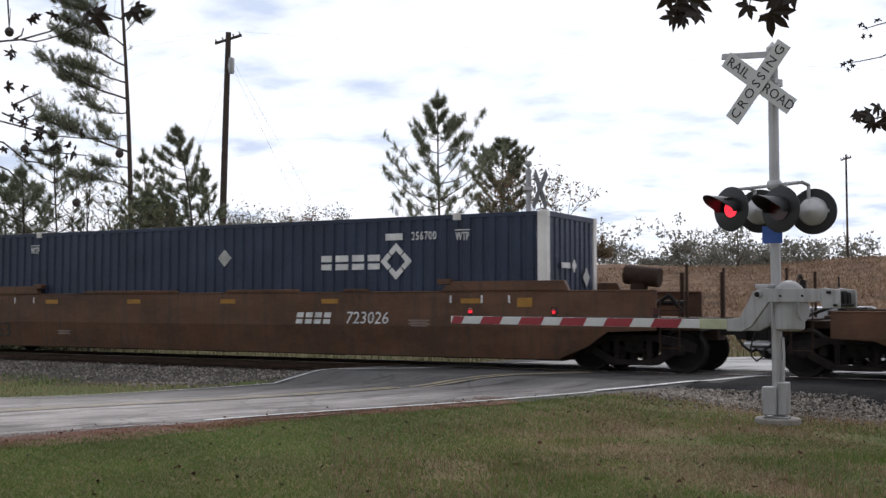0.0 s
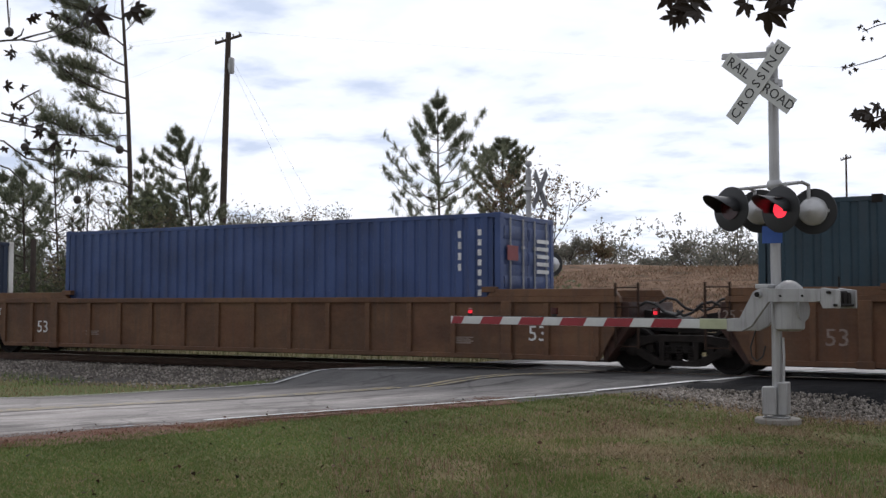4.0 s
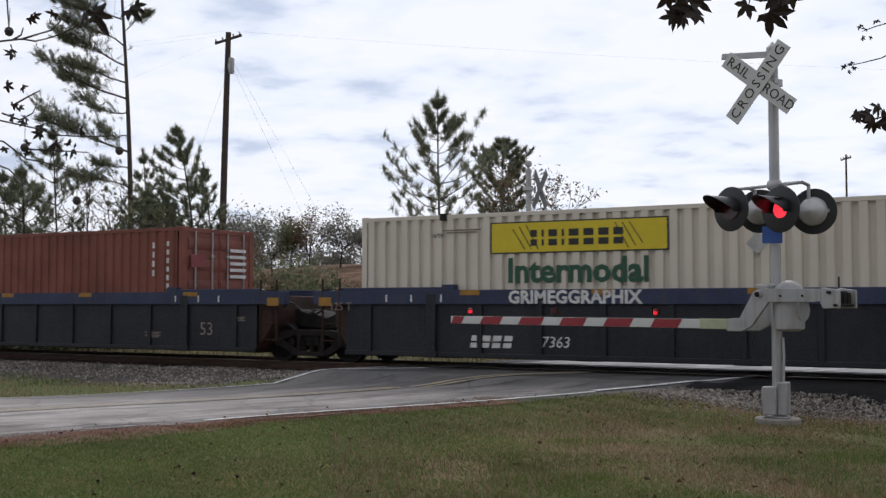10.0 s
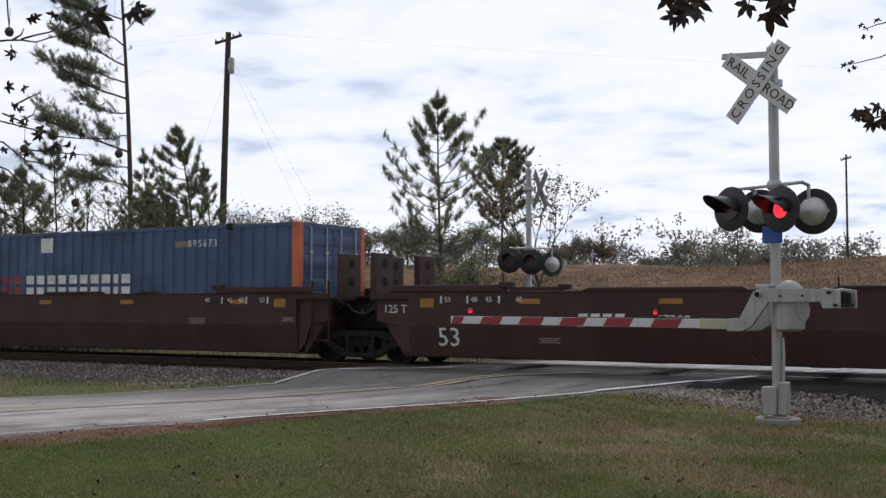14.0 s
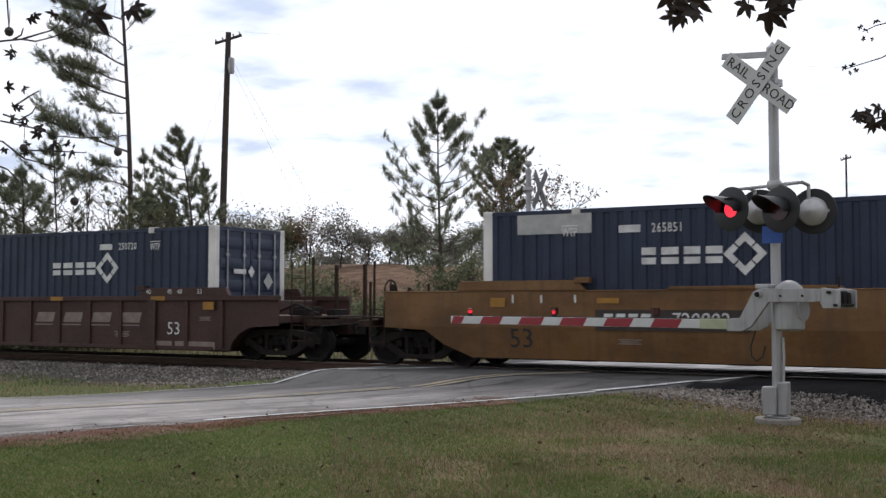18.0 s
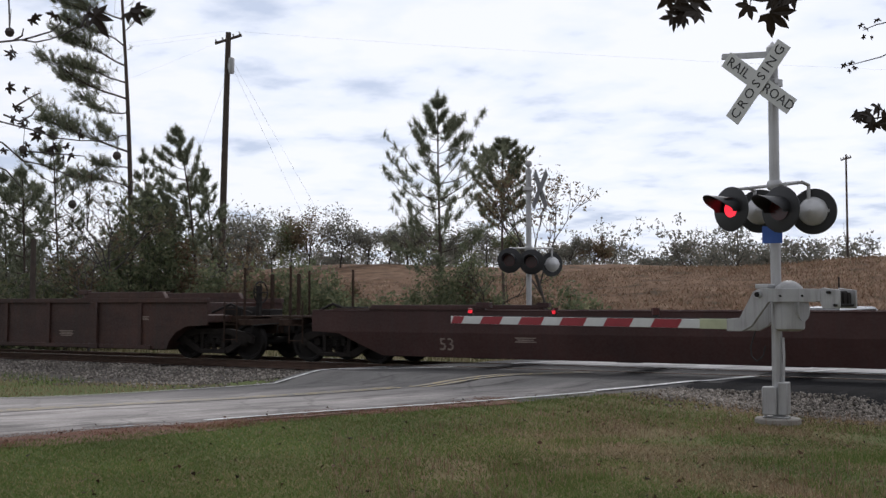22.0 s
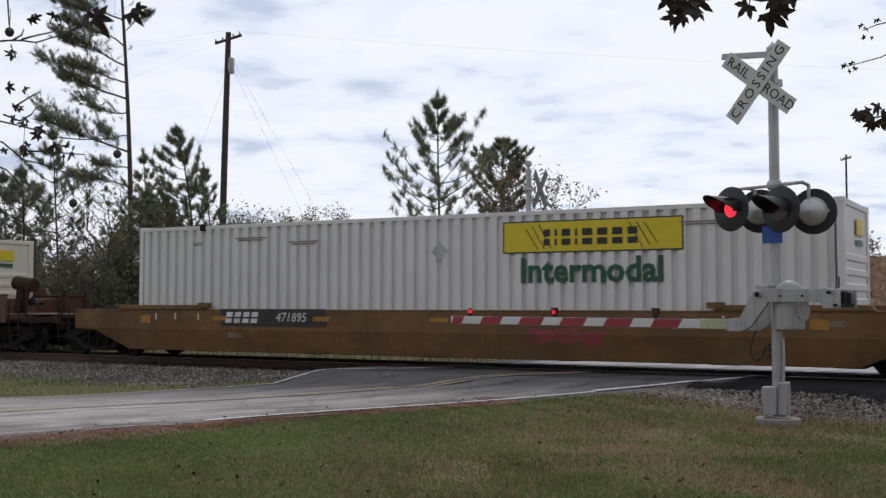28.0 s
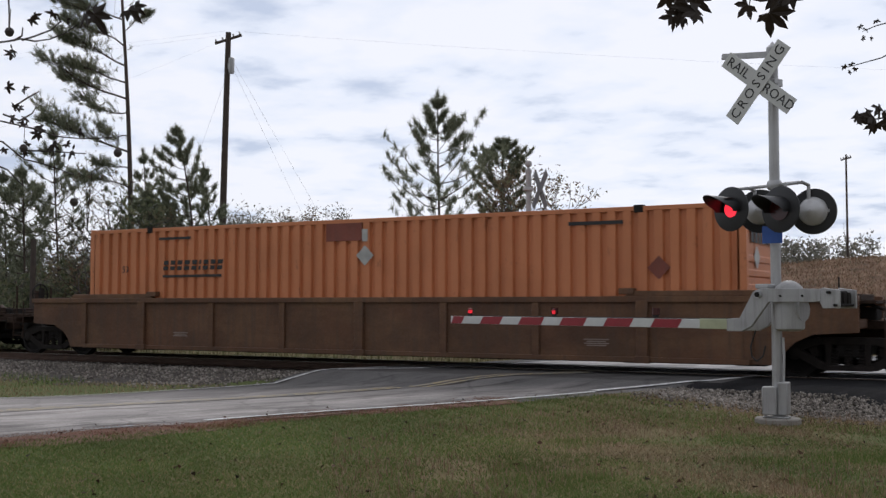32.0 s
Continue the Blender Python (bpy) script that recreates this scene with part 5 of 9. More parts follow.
def car_shell(kind, mat, chord, left, right):
    """Meshes of one well: side sheets, top chords, ribs, floor, end bulkheads."""
    key = (kind, mat, chord, left, right)
    if key in CAR_MESH:
        return CAR_MESH[key]
    top, high, low, end = SPEC[kind]
    out = {}
    ends = [end if how == "c" else 9.22 if kind == "D" else 8.62 for how in (left, right)]
    fold = 0.83 if kind in "AU" else 0.70
    slope_top = 0.76 if kind != "C" else 0.66
    ribbed = kind in "BNDR"
    face = -1.40 if ribbed else -1.45
    # outline of the side, seen from beside: it cuts up over the trucks
    def half(how):
        if how == "j" and not ribbed:
            return [(8.12, low), (8.12, top - 0.02)]
        if how == "j":
            if kind == "D":
                return [(8.40, low), (8.40, top - 0.02)]
            return [(8.20, low), (8.34, 0.50), (8.50, 0.78), (8.62, 0.86), (8.62, top - 0.02)]
        if ribbed:
            if kind == "D":
                return [(7.95, low), (7.95, 1.28), (end, 1.30), (end, top - 0.02)]
            return [(8.62, low), (8.70, 0.42), (8.90, 0.62), (9.20, 0.76), (end, 0.80), (end, top - 0.02)]
        return [(8.30, low), (8.95, 0.48), (9.35, slope_top), (end, slope_top + 0.04), (end, top - 0.02)]

    poly = half(right) + [(-x, z) for x, z in reversed(half(left))]
    g = Geo()
    for above in (True, False):
        q = clip_z(poly, fold, above)
        if len(q) >= 3 and not ribbed:
            yy = lambda z: side_y(kind, z)
            k = len(q)
            vs = [(x, yy(z), z) for x, z in q] + [(x, yy(z) + 0.05, z) for x, z in q]
            g.add(vs, [tuple(range(k)), tuple(range(2 * k - 1, k - 1, -1))] + [(i + k, (i + 1) % k + k, (i + 1) % k, i) for i in range(k)])
    if ribbed:
        g.prism_y(poly, face, face + 0.05)
    out["side_sheet"] = mesh_of("side_sheet", g, M[mat])
    # top chord and the raised end pieces
    g = Geo().box(-ends[0], ends[1], face - (0.06 if ribbed else 0.012), face + 0.10, top - (0.29 if kind == "D" else 0.11 if ribbed else 0.03), top)
    out["flange"] = mesh_of("bottom_flange", Geo().box(-(8.4 if kind == "D" and left == "j" else 7.95 if kind == "D" else 8.15), 8.4 if kind == "D" and right == "j" else 7.95 if kind == "D" else 8.15, face - 0.05, face + 0.05, low - 0.01, low + 0.08), M[mat], 0.008) if ribbed else None
    out["top_chord"] = mesh_of("top_chord", g, M[chord or mat], 0.008)
    g = Geo()
    g.prism_y([(5.85, top), (6.0, high), (8.50, high), (8.60, top)], face - 0.03, face + 0.095)
    g.box(5.75, 6.05, face - 0.05, face + 0.10, high - 0.06, high + 0.05)
    # short raised plates along the top
    out["plates"] = [mesh_of("top_plate", Geo().prism_y([(x0, top), (x0 + 0.1, top + 0.06), (x1 - 0.1, top + 0.06), (x1, top)], face - 0.025, face + 0.09), M[chord or mat], 0.008) for x0, x1 in ((-4.3, -1.2), (0.2, 2.3), (3.4, 4.1))] if kind in "AU" else []
    out["guide"] = mesh_of("container_guide", g, M[chord or mat], 0.008)
    if ribbed:
        step = 1.56 if mat == "car_dark" else {"B": 1.02, "N": 1.05, "D": 1.30, "R": 2.03}[kind]
        w = 0.055 if kind != "R" else 0.075
        out["rib"] = mesh_of("rib", Geo().box(-w, w, face - 0.05, face, low + 0.07, top - 0.10), M[mat], 0.006)
        out["rib_at"] = [i * step for i in range(-int(8.5 / step), int(8.5 / step) + 1)]
        out["post"] = mesh_of("heavy_rib", Geo().box(-0.11, 0.11, face - 0.075, face, low, top - 0.08).box(-0.15, 0.15, face - 0.09, face, low - 0.03, low + 0.10), M[mat], 0.008)
    g = Geo()
    for x0 in (-8.1, -6.0, -3.0, 0.0, 3.0, 6.0, 8.1):
        g.box(x0 - 0.25, x0 + 0.25, -1.22, 1.22, 0.190, 0.222)
    g.box(-8.3, 8.3, -1.34, -1.20, 0.205, 0.235).box(-8.3, 8.3, 1.20, 1.34, 0.205, 0.235)
    out["floor"] = mesh_of("well_floor", g, M["under"])
    g = Geo()
    g.prism_y([(8.24, 0.2), (8.32, 0.2), (9.1, 0.82), (9.1, top - 0.1), (8.24, top - 0.1)], -1.30, 1.30)
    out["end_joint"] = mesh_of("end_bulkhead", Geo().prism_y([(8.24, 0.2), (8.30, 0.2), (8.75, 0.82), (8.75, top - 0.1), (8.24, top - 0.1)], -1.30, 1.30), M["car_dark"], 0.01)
    g.prism_y([(9.1, 0.82), (end, 0.86), (end, 1.02), (9.1, 1.04)], -1.36, 1.36)
    # type D platform takes the near-black underframe colour for the shadow above the truck
    out["end"] = mesh_of("end_platform", g, M["under" if kind == "D" else mat], 0.01)
    CAR_MESH[key] = out
    return out


def coupler_end(car, kind, mat, chord, m, seed, tall_post):
    """Platform with coupler, hoses, ladder, posts and brake gear beyond the truck."""
    top, high, low, end = SPEC[kind]
    rng = random.Random(seed)
    part("end_deck", Geo().box(end - 0.05, 11.05, -0.55, 0.55, 0.84, 0.98).box(10.7, 11.05, -1.32, 1.32, 0.80, 0.94).prism_x([(-0.28, 0.60), (0.28, 0.60), (0.34, 0.84), (-0.34, 0.84)], 9.2, 11.1), M["rusty"], car, "steel end deck", 0.01, m)
    cp = part("coupler", Geo().box(11.0, 11.45, -0.09, 0.09, 0.70, 0.86).prism_x([(-0.15, 0.62), (0.15, 0.62), (0.17, 0.93), (-0.15, 0.93)], 11.40, 11.66).box(11.6, 11.78, -0.20, -0.08, 0.60, 0.92), M["under"], car, "grimy knuckle coupler", 0.01, m)
    part("uncoupling_lever", Geo().path([(11.08, -1.34, 0.62), (11.10, -1.30, 0.80), (11.12, -0.3, 0.84)], 0.014), M["under"], car, "bent uncoupling lever", m=m)
    part("air_hose", Geo().path([(11.30, 0.22, 0.70), (11.45, 0.22, 0.48), (11.60, 0.20, 0.38), (11.72, 0.18, 0.44)], 0.026), M["rubber"], car, "hanging rubber air hose", m=m)
    for y in (-1.22, 1.22):
        part("handrail_post", Geo().box(10.78, 10.83, y - 0.02, y + 0.02, 0.94, tall_post), M["rusty"], car, "upright end post", 0.004, m)
    for x in (10.15, 10.95):
        if rng.random() < 0.7:
            part("guard_post", Geo().box(x - 0.035, x + 0.035, 0.56, 0.64, 1.0, tall_post - 0.1), M["rusty"], car, "upright guard post", 0.004, m)
    lad = part("ladder", Geo().box(10.34, 10.365, -1.40, -1.37, 0.42, 1.35 if kind != "N" else 2.2).box(10.70, 10.725, -1.40, -1.37, 0.42, 1.35 if kind != "N" else 2.2), M["rusty"], car, "steel side ladder", 0.004, m)
    for k in range(3 if kind != "N" else 5):
        part("rung", Geo().tube((10.35, -1.39, 0.48 + k * 0.34), (10.72, -1.39, 0.48 + k * 0.34), 0.011, n=6), M["rusty"], lad, "worn ladder rung")
    if kind == "A" and m[0][0] > 0:
        part("brake_cylinder", Geo().tube((9.3, -0.3, 1.86), (10.0, -0.3, 1.78), 0.19, n=16), M["rusty"], car, "rusty drum-shaped brake cylinder", 0.012, m)
        part("cylinder_bracket", Geo().prism_y([(9.35, 1.0), (9.55, 1.0), (9.75, 1.72), (9.45, 1.72)], -0.42, -0.18), M["rusty"], car, "steel bracket", 0.01, m)
        part("brake_rigging", Geo().path([(9.9, -0.5, 1.2), (10.25, -0.55, 1.45), (10.5, -0.55, 1.15)], 0.04, 8).path([(9.6, -0.2, 1.3), (10.5, -0.4, 1.3)], 0.05, 8), M["under"], car, "grimy brake levers", 0, m)
    else:
        part("valve_box", Geo().box(9.6, 10.1, -0.5, 0.1, 1.0, 1.22).box(10.15, 10.40, 0.2, 0.7, 1.0, 1.16), M["under"], car, "grimy valve boxes", 0.015, m)
        part("brake_rigging", Geo().path([(9.4, -0.7, 1.08), (10.0, -0.75, 1.28), (10.6, -0.7, 1.06)], 0.03, 8), M["under"], car, "grimy brake pipe", 0, m)
    if rng.random() < 0.6:
        part("brake_wheel", Geo().path([(10.72, -0.55 + 0.25 * math.cos(k * 0.3927), 1.55 + 0.25 * math.sin(k * 0.3927)) for k in range(17)], 0.019, 6).box(10.71, 10.73, -0.79, -0.31, 1.535, 1.565).box(10.71, 10.73, -0.565, -0.535, 1.31, 1.79).box(10.62, 10.72, -0.60, -0.50, 0.98, 1.70), M["under"], car, "dark hand brake wheel", 0, m)
    if kind == "U":
        for x in (9.95, 10.55):
            part("grab_post", Geo().tube((x, -1.30, 0.95), (x, -1.30, 2.05), 0.028, n=8), M["placard"], car, "worn pale grab post", 0, m)
    part("cross_step", Geo().box(10.5, 11.0, -1.25, 1.25, 0.985, 1.015), M["rusty"], car, "grated crossover step", 0, m)
    if kind in "CR":
        part("end_plate", Geo().box(8.6, 10.2, -1.2, 1.2, top - 0.14, top - 0.08).box(9.0, 9.9, -0.9, 0.6, top - 0.08, top + 0.03), M["rusty"], car, "flat end plate over the truck", 0.01, m)


def joint_end(car, kind, mat, m, seed):
    """Half of the pivot between two wells that share a truck."""
    top, high, low, end = SPEC[kind]
    part("pivot_beam", Geo().prism_y([(8.6, 0.80), (9.62, 0.72), (9.62, 0.95), (9.2, 1.10), (8.6, 1.20)], -0.45, 0.45), M["under"], car, "cast pivot beam", 0.01, m)
    for y, z in ((-0.95, 1.22), (0.3, 1.30)):
        part("brake_hose", Geo().path([(8.8, y, z), (8.98, y - 0.05, z + 0.10), (9.16, y - 0.08, z + 0.06), (9.34, y - 0.06, z - 0.10), (9.52, y, z - 0.16), (9.66, y + 0.04, z - 0.06)], 0.026, 8), M["rubber"], car, "looped brake hose", m=m)
    if kind in "AU":
        # recessed dark end bay under the painted top
        for y in (-1, 1):
            part("end_bay", Geo().prism_y([(8.12, 0.25), (8.30, 0.42), (8.45, 0.86), (8.95, 0.92), (8.95, 1.40), (8.12, 1.40)], y * 1.36, y * 1.30), M["car_dark"], car, "recessed dark brown end panel", 0.004, m)
            part("end_fascia", Geo().box(8.10, 8.95, min(y * 1.45, y * 1.39), max(y * 1.45, y * 1.39), 1.38, top - 0.01), M[mat], car, "painted upper end strip", 0.006, m)
        part("end_shelf", Geo().box(8.6, 9.5, -0.7, 0.9, 1.40, 1.46).prism_y([(8.75, 1.05), (9.1, 1.30), (9.06, 1.36), (8.70, 1.12)], -0.9, -0.5), M["rusty"], car, "slanted rusty bracket and shelf", 0.006, m)
    if seed < 0:
        return
    lad = part("ladder", Geo().box(8.52, 8.56, -1.46, -1.42, 0.46, top + 0.25).box(8.96, 9.0, -1.46, -1.42, 0.46, top + 0.25), M["rusty"], car, "steel end ladder", 0.004, m)
    for k in range(4):
        part("rung", Geo().tube((8.54, -1.44, 0.50 + k * 0.36), (8.98, -1.44, 0.50 + k * 0.36), 0.013, n=6), M["rusty"], lad, "worn ladder rung")


def short_end(kind):
    return dict(A=8.95, U=8.95, B=9.0, N=9.0, D=9.0)[kind] if kind in "AUBND" else SPEC[kind][3]


def well_car(s, kind, mat, left, right, label, chord=None, marks="53", num="", seed=0, patches=True, deco=(), bulk_ends=False, tall_post=1.75, cat="well car"):
    top, high, low, end = SPEC[kind]
    car = thing("well_car", label, cat, "cars of the train")
    sh = {0: car_shell(kind, mat, chord, left, right), 180: car_shell(kind, mat, chord, right, left)}
    both, sh = sh, sh[0]
    for sd in (0, 180):
        part("side_sheet", both[sd]["side_sheet"], None, car, m=pose(0, 0, 0, 0, 0, sd))
        part("top_chord", both[sd]["top_chord"], None, car, m=pose(0, 0, 0, 0, 0, sd))
        if both[sd]["flange"]:
            part("bottom_flange", both[sd]["flange"], None, car, m=pose(0, 0, 0, 0, 0, sd))
        part("container_guide", sh["guide"], None, car, m=pose(0, 0, 0, 0, 0, sd))
        for me in sh["plates"]:
            part("top_plate", me, None, car, m=pose(0, 0, 0, 0, 0, sd))
        part("container_guide", sh["guide"], None, car, m=pose(0, 0, 0, 0, 0, sd) @ Matrix.Diagonal((-1, 1, 1, 1)))
        if "rib" in sh:
            heavy = (-6.3, 6.3) if kind != "R" else (-6.2, 0, 6.2)
            for x in sh["rib_at"]:
                if min(abs(x - h) for h in heavy) > 0.35:
                    part("rib", sh["rib"], None, car, m=pose(0, 0, 0, 0, 0, sd) @ pose(x, 0, 0))
            for x in heavy:
                part("heavy_rib", sh["post"], None, car, m=pose(0, 0, 0, 0, 0, sd) @ pose(x, 0, 0))
    part("well_floor", sh["floor"], None, car, "dark open well floor")
    ribbed_kind = kind in "BNDR"
    for sg, how in ((1, right), (-1, left)):
        m = Matrix.Diagonal((sg, 1, 1, 1))
        part("end_platform" if how == "c" else "end_bulkhead", sh["end"] if how == "c" else sh["end_joint"], None, car, m=m)
        if how == "c":
            add_truck(car, sg * (9.70 if kind != "D" else 9.35))
            coupler_end(car, kind, mat, chord, m, seed * 3 + sg, tall_post)
        else:
            if sg < 0:
                add_truck(car, -9.60)
            joint_end(car, kind, mat, m, seed if sg > 0 or ribbed_kind else -1)
        if bulk_ends:
            for y0 in (-1.25, 0.55):
                b = part("stacking_post", Geo().box(9.05, 9.20, y0, y0 + 0.70, 1.35, 2.36), M[mat], car, "perforated brown stacking post", 0.01, m)
                for zz in (1.75, 2.15):
                    part("hole", Geo().tube((9.045, y0 + 0.35, zz), (9.205, y0 + 0.35, zz), 0.10, n=16), M["letter_d"] if kind == "N" else M["under"], b, "round hole through the post")
    ribbed = kind in "BNDR"
    y = -1.462 if not ribbed else -1.412
    yc = -1.466 if not ribbed else -1.47
    if patches:
        for x in (-5.4, -2.6, 0.3, 3.1, 6.5):
            z = top - 0.20 if not ribbed else top - 0.055
            quad(car, "reflector", x - 0.22, x + 0.22, z - 0.05, z + 0.05, "patch_y", yc, "yellow reflective strip")
        for sg in (-1, 1):
            mx = 8.90 if kind == "D" else 8.05 if ribbed else 7.68
            quad(car, "end_marker", sg * mx - 0.16, sg * mx + 0.16, top - 0.32, top - 0.14, "patch_y", yc if not ribbed else -1.476, "yellow end patch")
        for k, x in enumerate((6.05, 6.75, 7.35) if kind != "N" else ()):
            for sg in (-1, 1):
                quad(car, "tick_mark", sg * x - 0.02, sg * x + 0.02, top - 0.24, top - 0.09, "letter_w", yc - 0.002, "white loading mark")
    if marks:
        lm = "letter_w" if marks.startswith("w") else "letter_d" if marks.startswith("d") else "letter_k"
        z = 0.62 if not ribbed else 0.70
        for x in ((-7.19,) if kind in "AU" else (6.95,) if kind in "ND" or mat == "car_yellow" else (-6.9,) if mat == "car_dark" else (-6.75, 6.95)):
            if ribbed:
                words(car, "53", x, z, 0.42, lm, y)
            else:
                z = 0.60 if kind in "AU" else 0.46
                part("lettering", text_mesh("53", 0.54 if kind in "AU" else 0.36, M[lm]), None, car, "stencilled 53", m=pose(x, side_y(kind, z) - 0.005, z, 9.1) @ FACE_S)
        if kind in "UN":
            for sg in (-1, 1):
                for k, (x, txt) in enumerate(((7.20, "53"), (6.60, "48"), (6.28, "45"), (5.62, "40"))):
                    words(car, txt, sg * (x if kind == "U" else x + 0.55), top - 0.165 if kind == "U" else (top + high) / 2, 0.15, "letter_w", yc - 0.004 if kind == "U" else -1.436)
        if left == "j" and kind != "N":
            words(car, "125 T", -8.50, 1.17 if not ribbed else top - 0.34, 0.24, "letter_d" if lm == "letter_k" else lm, -1.366 if not ribbed else yc)
    if num:
        x, txt, pan, size = num
        z = 0.54 if kind == "D" else 0.98
        if pan:
            quad(car, "number_panel", x - 1.45, x + 1.45, z - 0.19, z + 0.19, "panel_dark", y - 0.002 if not ribbed else y, "dark stencil panel")
        blocks(car, x - 1.32, x - 0.42, z - 0.12, z + 0.12, (1, 1, 1, 1), "letter_w", y - 0.006, 0.2, "reporting_mark", "plain white blocks of an owner's mark")
        words(car, txt, x + 0.52, z, size, "letter_w", y - 0.006, "stencilled car number " + txt, shear=0.15)
    bars(car, kind, 5.3, 0.95 if not ribbed else 0.62, 0.5, 0.022, 4, "letter_d", flat=None if not ribbed else -1.406)
    bars(car, kind, -5.0, 0.62, 0.45, 0.022, 3, "letter_d", flat=None if not ribbed else -1.406)
    bars(car, kind, 7.9, 0.98, 0.35, 0.02, 3, "letter_d", flat=None if not ribbed else -1.406)
    for d in deco:
        d(car, kind)
    MOVERS.append((car, s, 0.0))
    return car


# ---- containers ----
BOX = {}


def box_meshes(length, mat, pitch, post, rail):
    key = (length, mat, pitch, post)
    if key in BOX:
        return BOX[key]
    h, b, L = 2.896, 1.295, length / 2
    out = {}
    # corrugated side: flat outer lands, grooves pressed inwards
    x0, x1 = -L + 0.16, L - 0.16
    n = int((x1 - x0) / pitch)
    step = (x1 - x0) / n
    vs, fs = [], []
    d = 0.066 if mat in ("white", "ivory", "cream", "grey", "orange") else 0.030
    xs = [x0]
    ys = [0.0]
    for i in range(n):
        a = x0 + i * step
        xs += [a + step * 0.52, a + step * 0.60, a + step * 0.92, a + step]
        ys += [0.0, d, d, 0.0]
    for x, yv in zip(xs, ys):
        vs += [(x, -b + 0.004 + yv, 0.14), (x, -b + 0.004 + yv, h - 0.09)]
    fs = [(2 * i, 2 * i + 2, 2 * i + 3, 2 * i + 1) for i in range(len(xs) - 1)]
    g = Geo().add(vs, fs)
    out["side"] = mesh_of("side_panel", g, M[mat], smooth=False)
    out["roof"] = mesh_of("roof", Geo().box(-L + 0.02, L - 0.02, -b + 0.03, b - 0.03, h - 0.045, h - 0.02), M[mat])
    out["base"] = mesh_of("base_frame", Geo().box(-L + 0.1, L - 0.1, -b + 0.02, b - 0.02, 0.02, 0.15), M["under"])
    out["top_rail"] = mesh_of("top_rail", Geo().box(-L + 0.1, L - 0.1, -b, -b + 0.06, h - 0.10, h - 0.015), M[mat], 0.006)
    out["bottom_rail"] = mesh_of("bottom_rail", Geo().box(-L + 0.1, L - 0.1, -b, -b + 0.05, 0.0, 0.16), M[mat], 0.006)
    w = 0.20 if post else 0.13
    out["post"] = mesh_of("corner_post", Geo().box(-w, 0, -b - 0.001, -b + 0.16, 0.02, h - 0.01), M[post or mat], 0.008)
    out["casting"] = mesh_of("corner_casting", Geo().box(-0.178, 0.003, -b - 0.004, -b + 0.158, -0.0, 0.118), M[post or mat], 0.01)
    out["lift"] = mesh_of("lift_fitting", Geo().box(-0.09, 0.09, -b - 0.002, -b + 0.16, h - 0.13, h + 0.012).box(-0.035, 0.035, -b - 0.006, -b, h - 0.10, h - 0.05), M["post_white"] if post == "post_white" else M[mat] if length < 13 else M["under"], 0.006)
    BOX[key] = out
    return out


def end_wall(box, style, L, mat, sg):
    """doors with lock rods, a ribbed nose, or an upright-corrugated wall."""
    h, b = 2.896, 1.295
    m = pose(0, 0, 0, 0, 0, 0 if sg > 0 else 180)
    if style == "doors":
        for y0, y1 in ((-b + 0.15, -0.01), (0.01, b - 0.15)):
            g = Geo().box(L - 0.06, L - 0.02, y0, y1, 0.14, h - 0.12)
            for k in range(5):
                z = 0.36 + k * 0.50
                g.prism_y([(L - 0.022, z), (L - 0.004, z + 0.05), (L - 0.004, z + 0.24), (L - 0.022, z + 0.29)], y0 + 0.05, y1 - 0.05)
            door = part("door", g, M[mat], box, "corrugated container door", 0.0, m)
            for yy in (y0 + 0.28, y1 - 0.26):
                part("lock_rod", Geo().tube((L + 0.012, yy, 0.10), (L + 0.012, yy, h - 0.09), 0.019, n=8).box(L - 0.01, L + 0.03, yy - 0.05, yy + 0.05, 0.5, 0.56).box(L - 0.01, L + 0.03, yy - 0.05, yy + 0.05, 2.2, 2.26), M["galv"], door, "vertical lock rod")
    elif style == "nose":
        prof = [(L - 0.07, 0.12), (L - 0.032, 0.12)]
        for k in range(7):
            z = 0.25 + k * 0.26
            prof += [(L - 0.032, z), (L - 0.008, z + 0.03), (L - 0.008, z + 0.12), (L - 0.032, z + 0.15)]
        g = Geo().prism_y(prof + [(L - 0.032, h - 0.1), (L - 0.07, h - 0.1)], -b + 0.12, b - 0.12)
        part("end_wall", g, M[mat], box, "end wall with horizontal ribs", 0.0, m)
    else:
        prof = [(L - 0.08, b - 0.12), (L - 0.08, -b + 0.12), (L - 0.046, -b + 0.12)]
        for k in range(9):
            y = -1.02 + k * 0.255
            prof += [(L - 0.046, y - 0.085), (L - 0.018, y - 0.06), (L - 0.018, y + 0.06), (L - 0.046, y + 0.085)]
        prof.append((L - 0.046, b - 0.12))
        k = len(prof)
        g = Geo().add([(x, y, 0.12) for x, y in prof] + [(x, y, h - 0.1) for x, y in prof], [tuple(range(k)), tuple(range(2 * k - 1, k - 1, -1))] + [(i, (i + 1) % k, (i + 1) % k + k, i + k) for i in range(k)])
        part("end_wall", g, M[mat], box, "corrugated end wall", 0.0, m)
    part("end_sill", Geo().box(L - 0.10, L - 0.005, -b + 0.14, b - 0.14, 0.0, 0.15), M[mat], box, "lower end beam", 0.006, m)
    part("end_header", Geo().box(L - 0.10, L - 0.005, -b + 0.14, b - 0.14, h - 0.12, h - 0.012), M[mat], box, "upper end beam", 0.006, m)


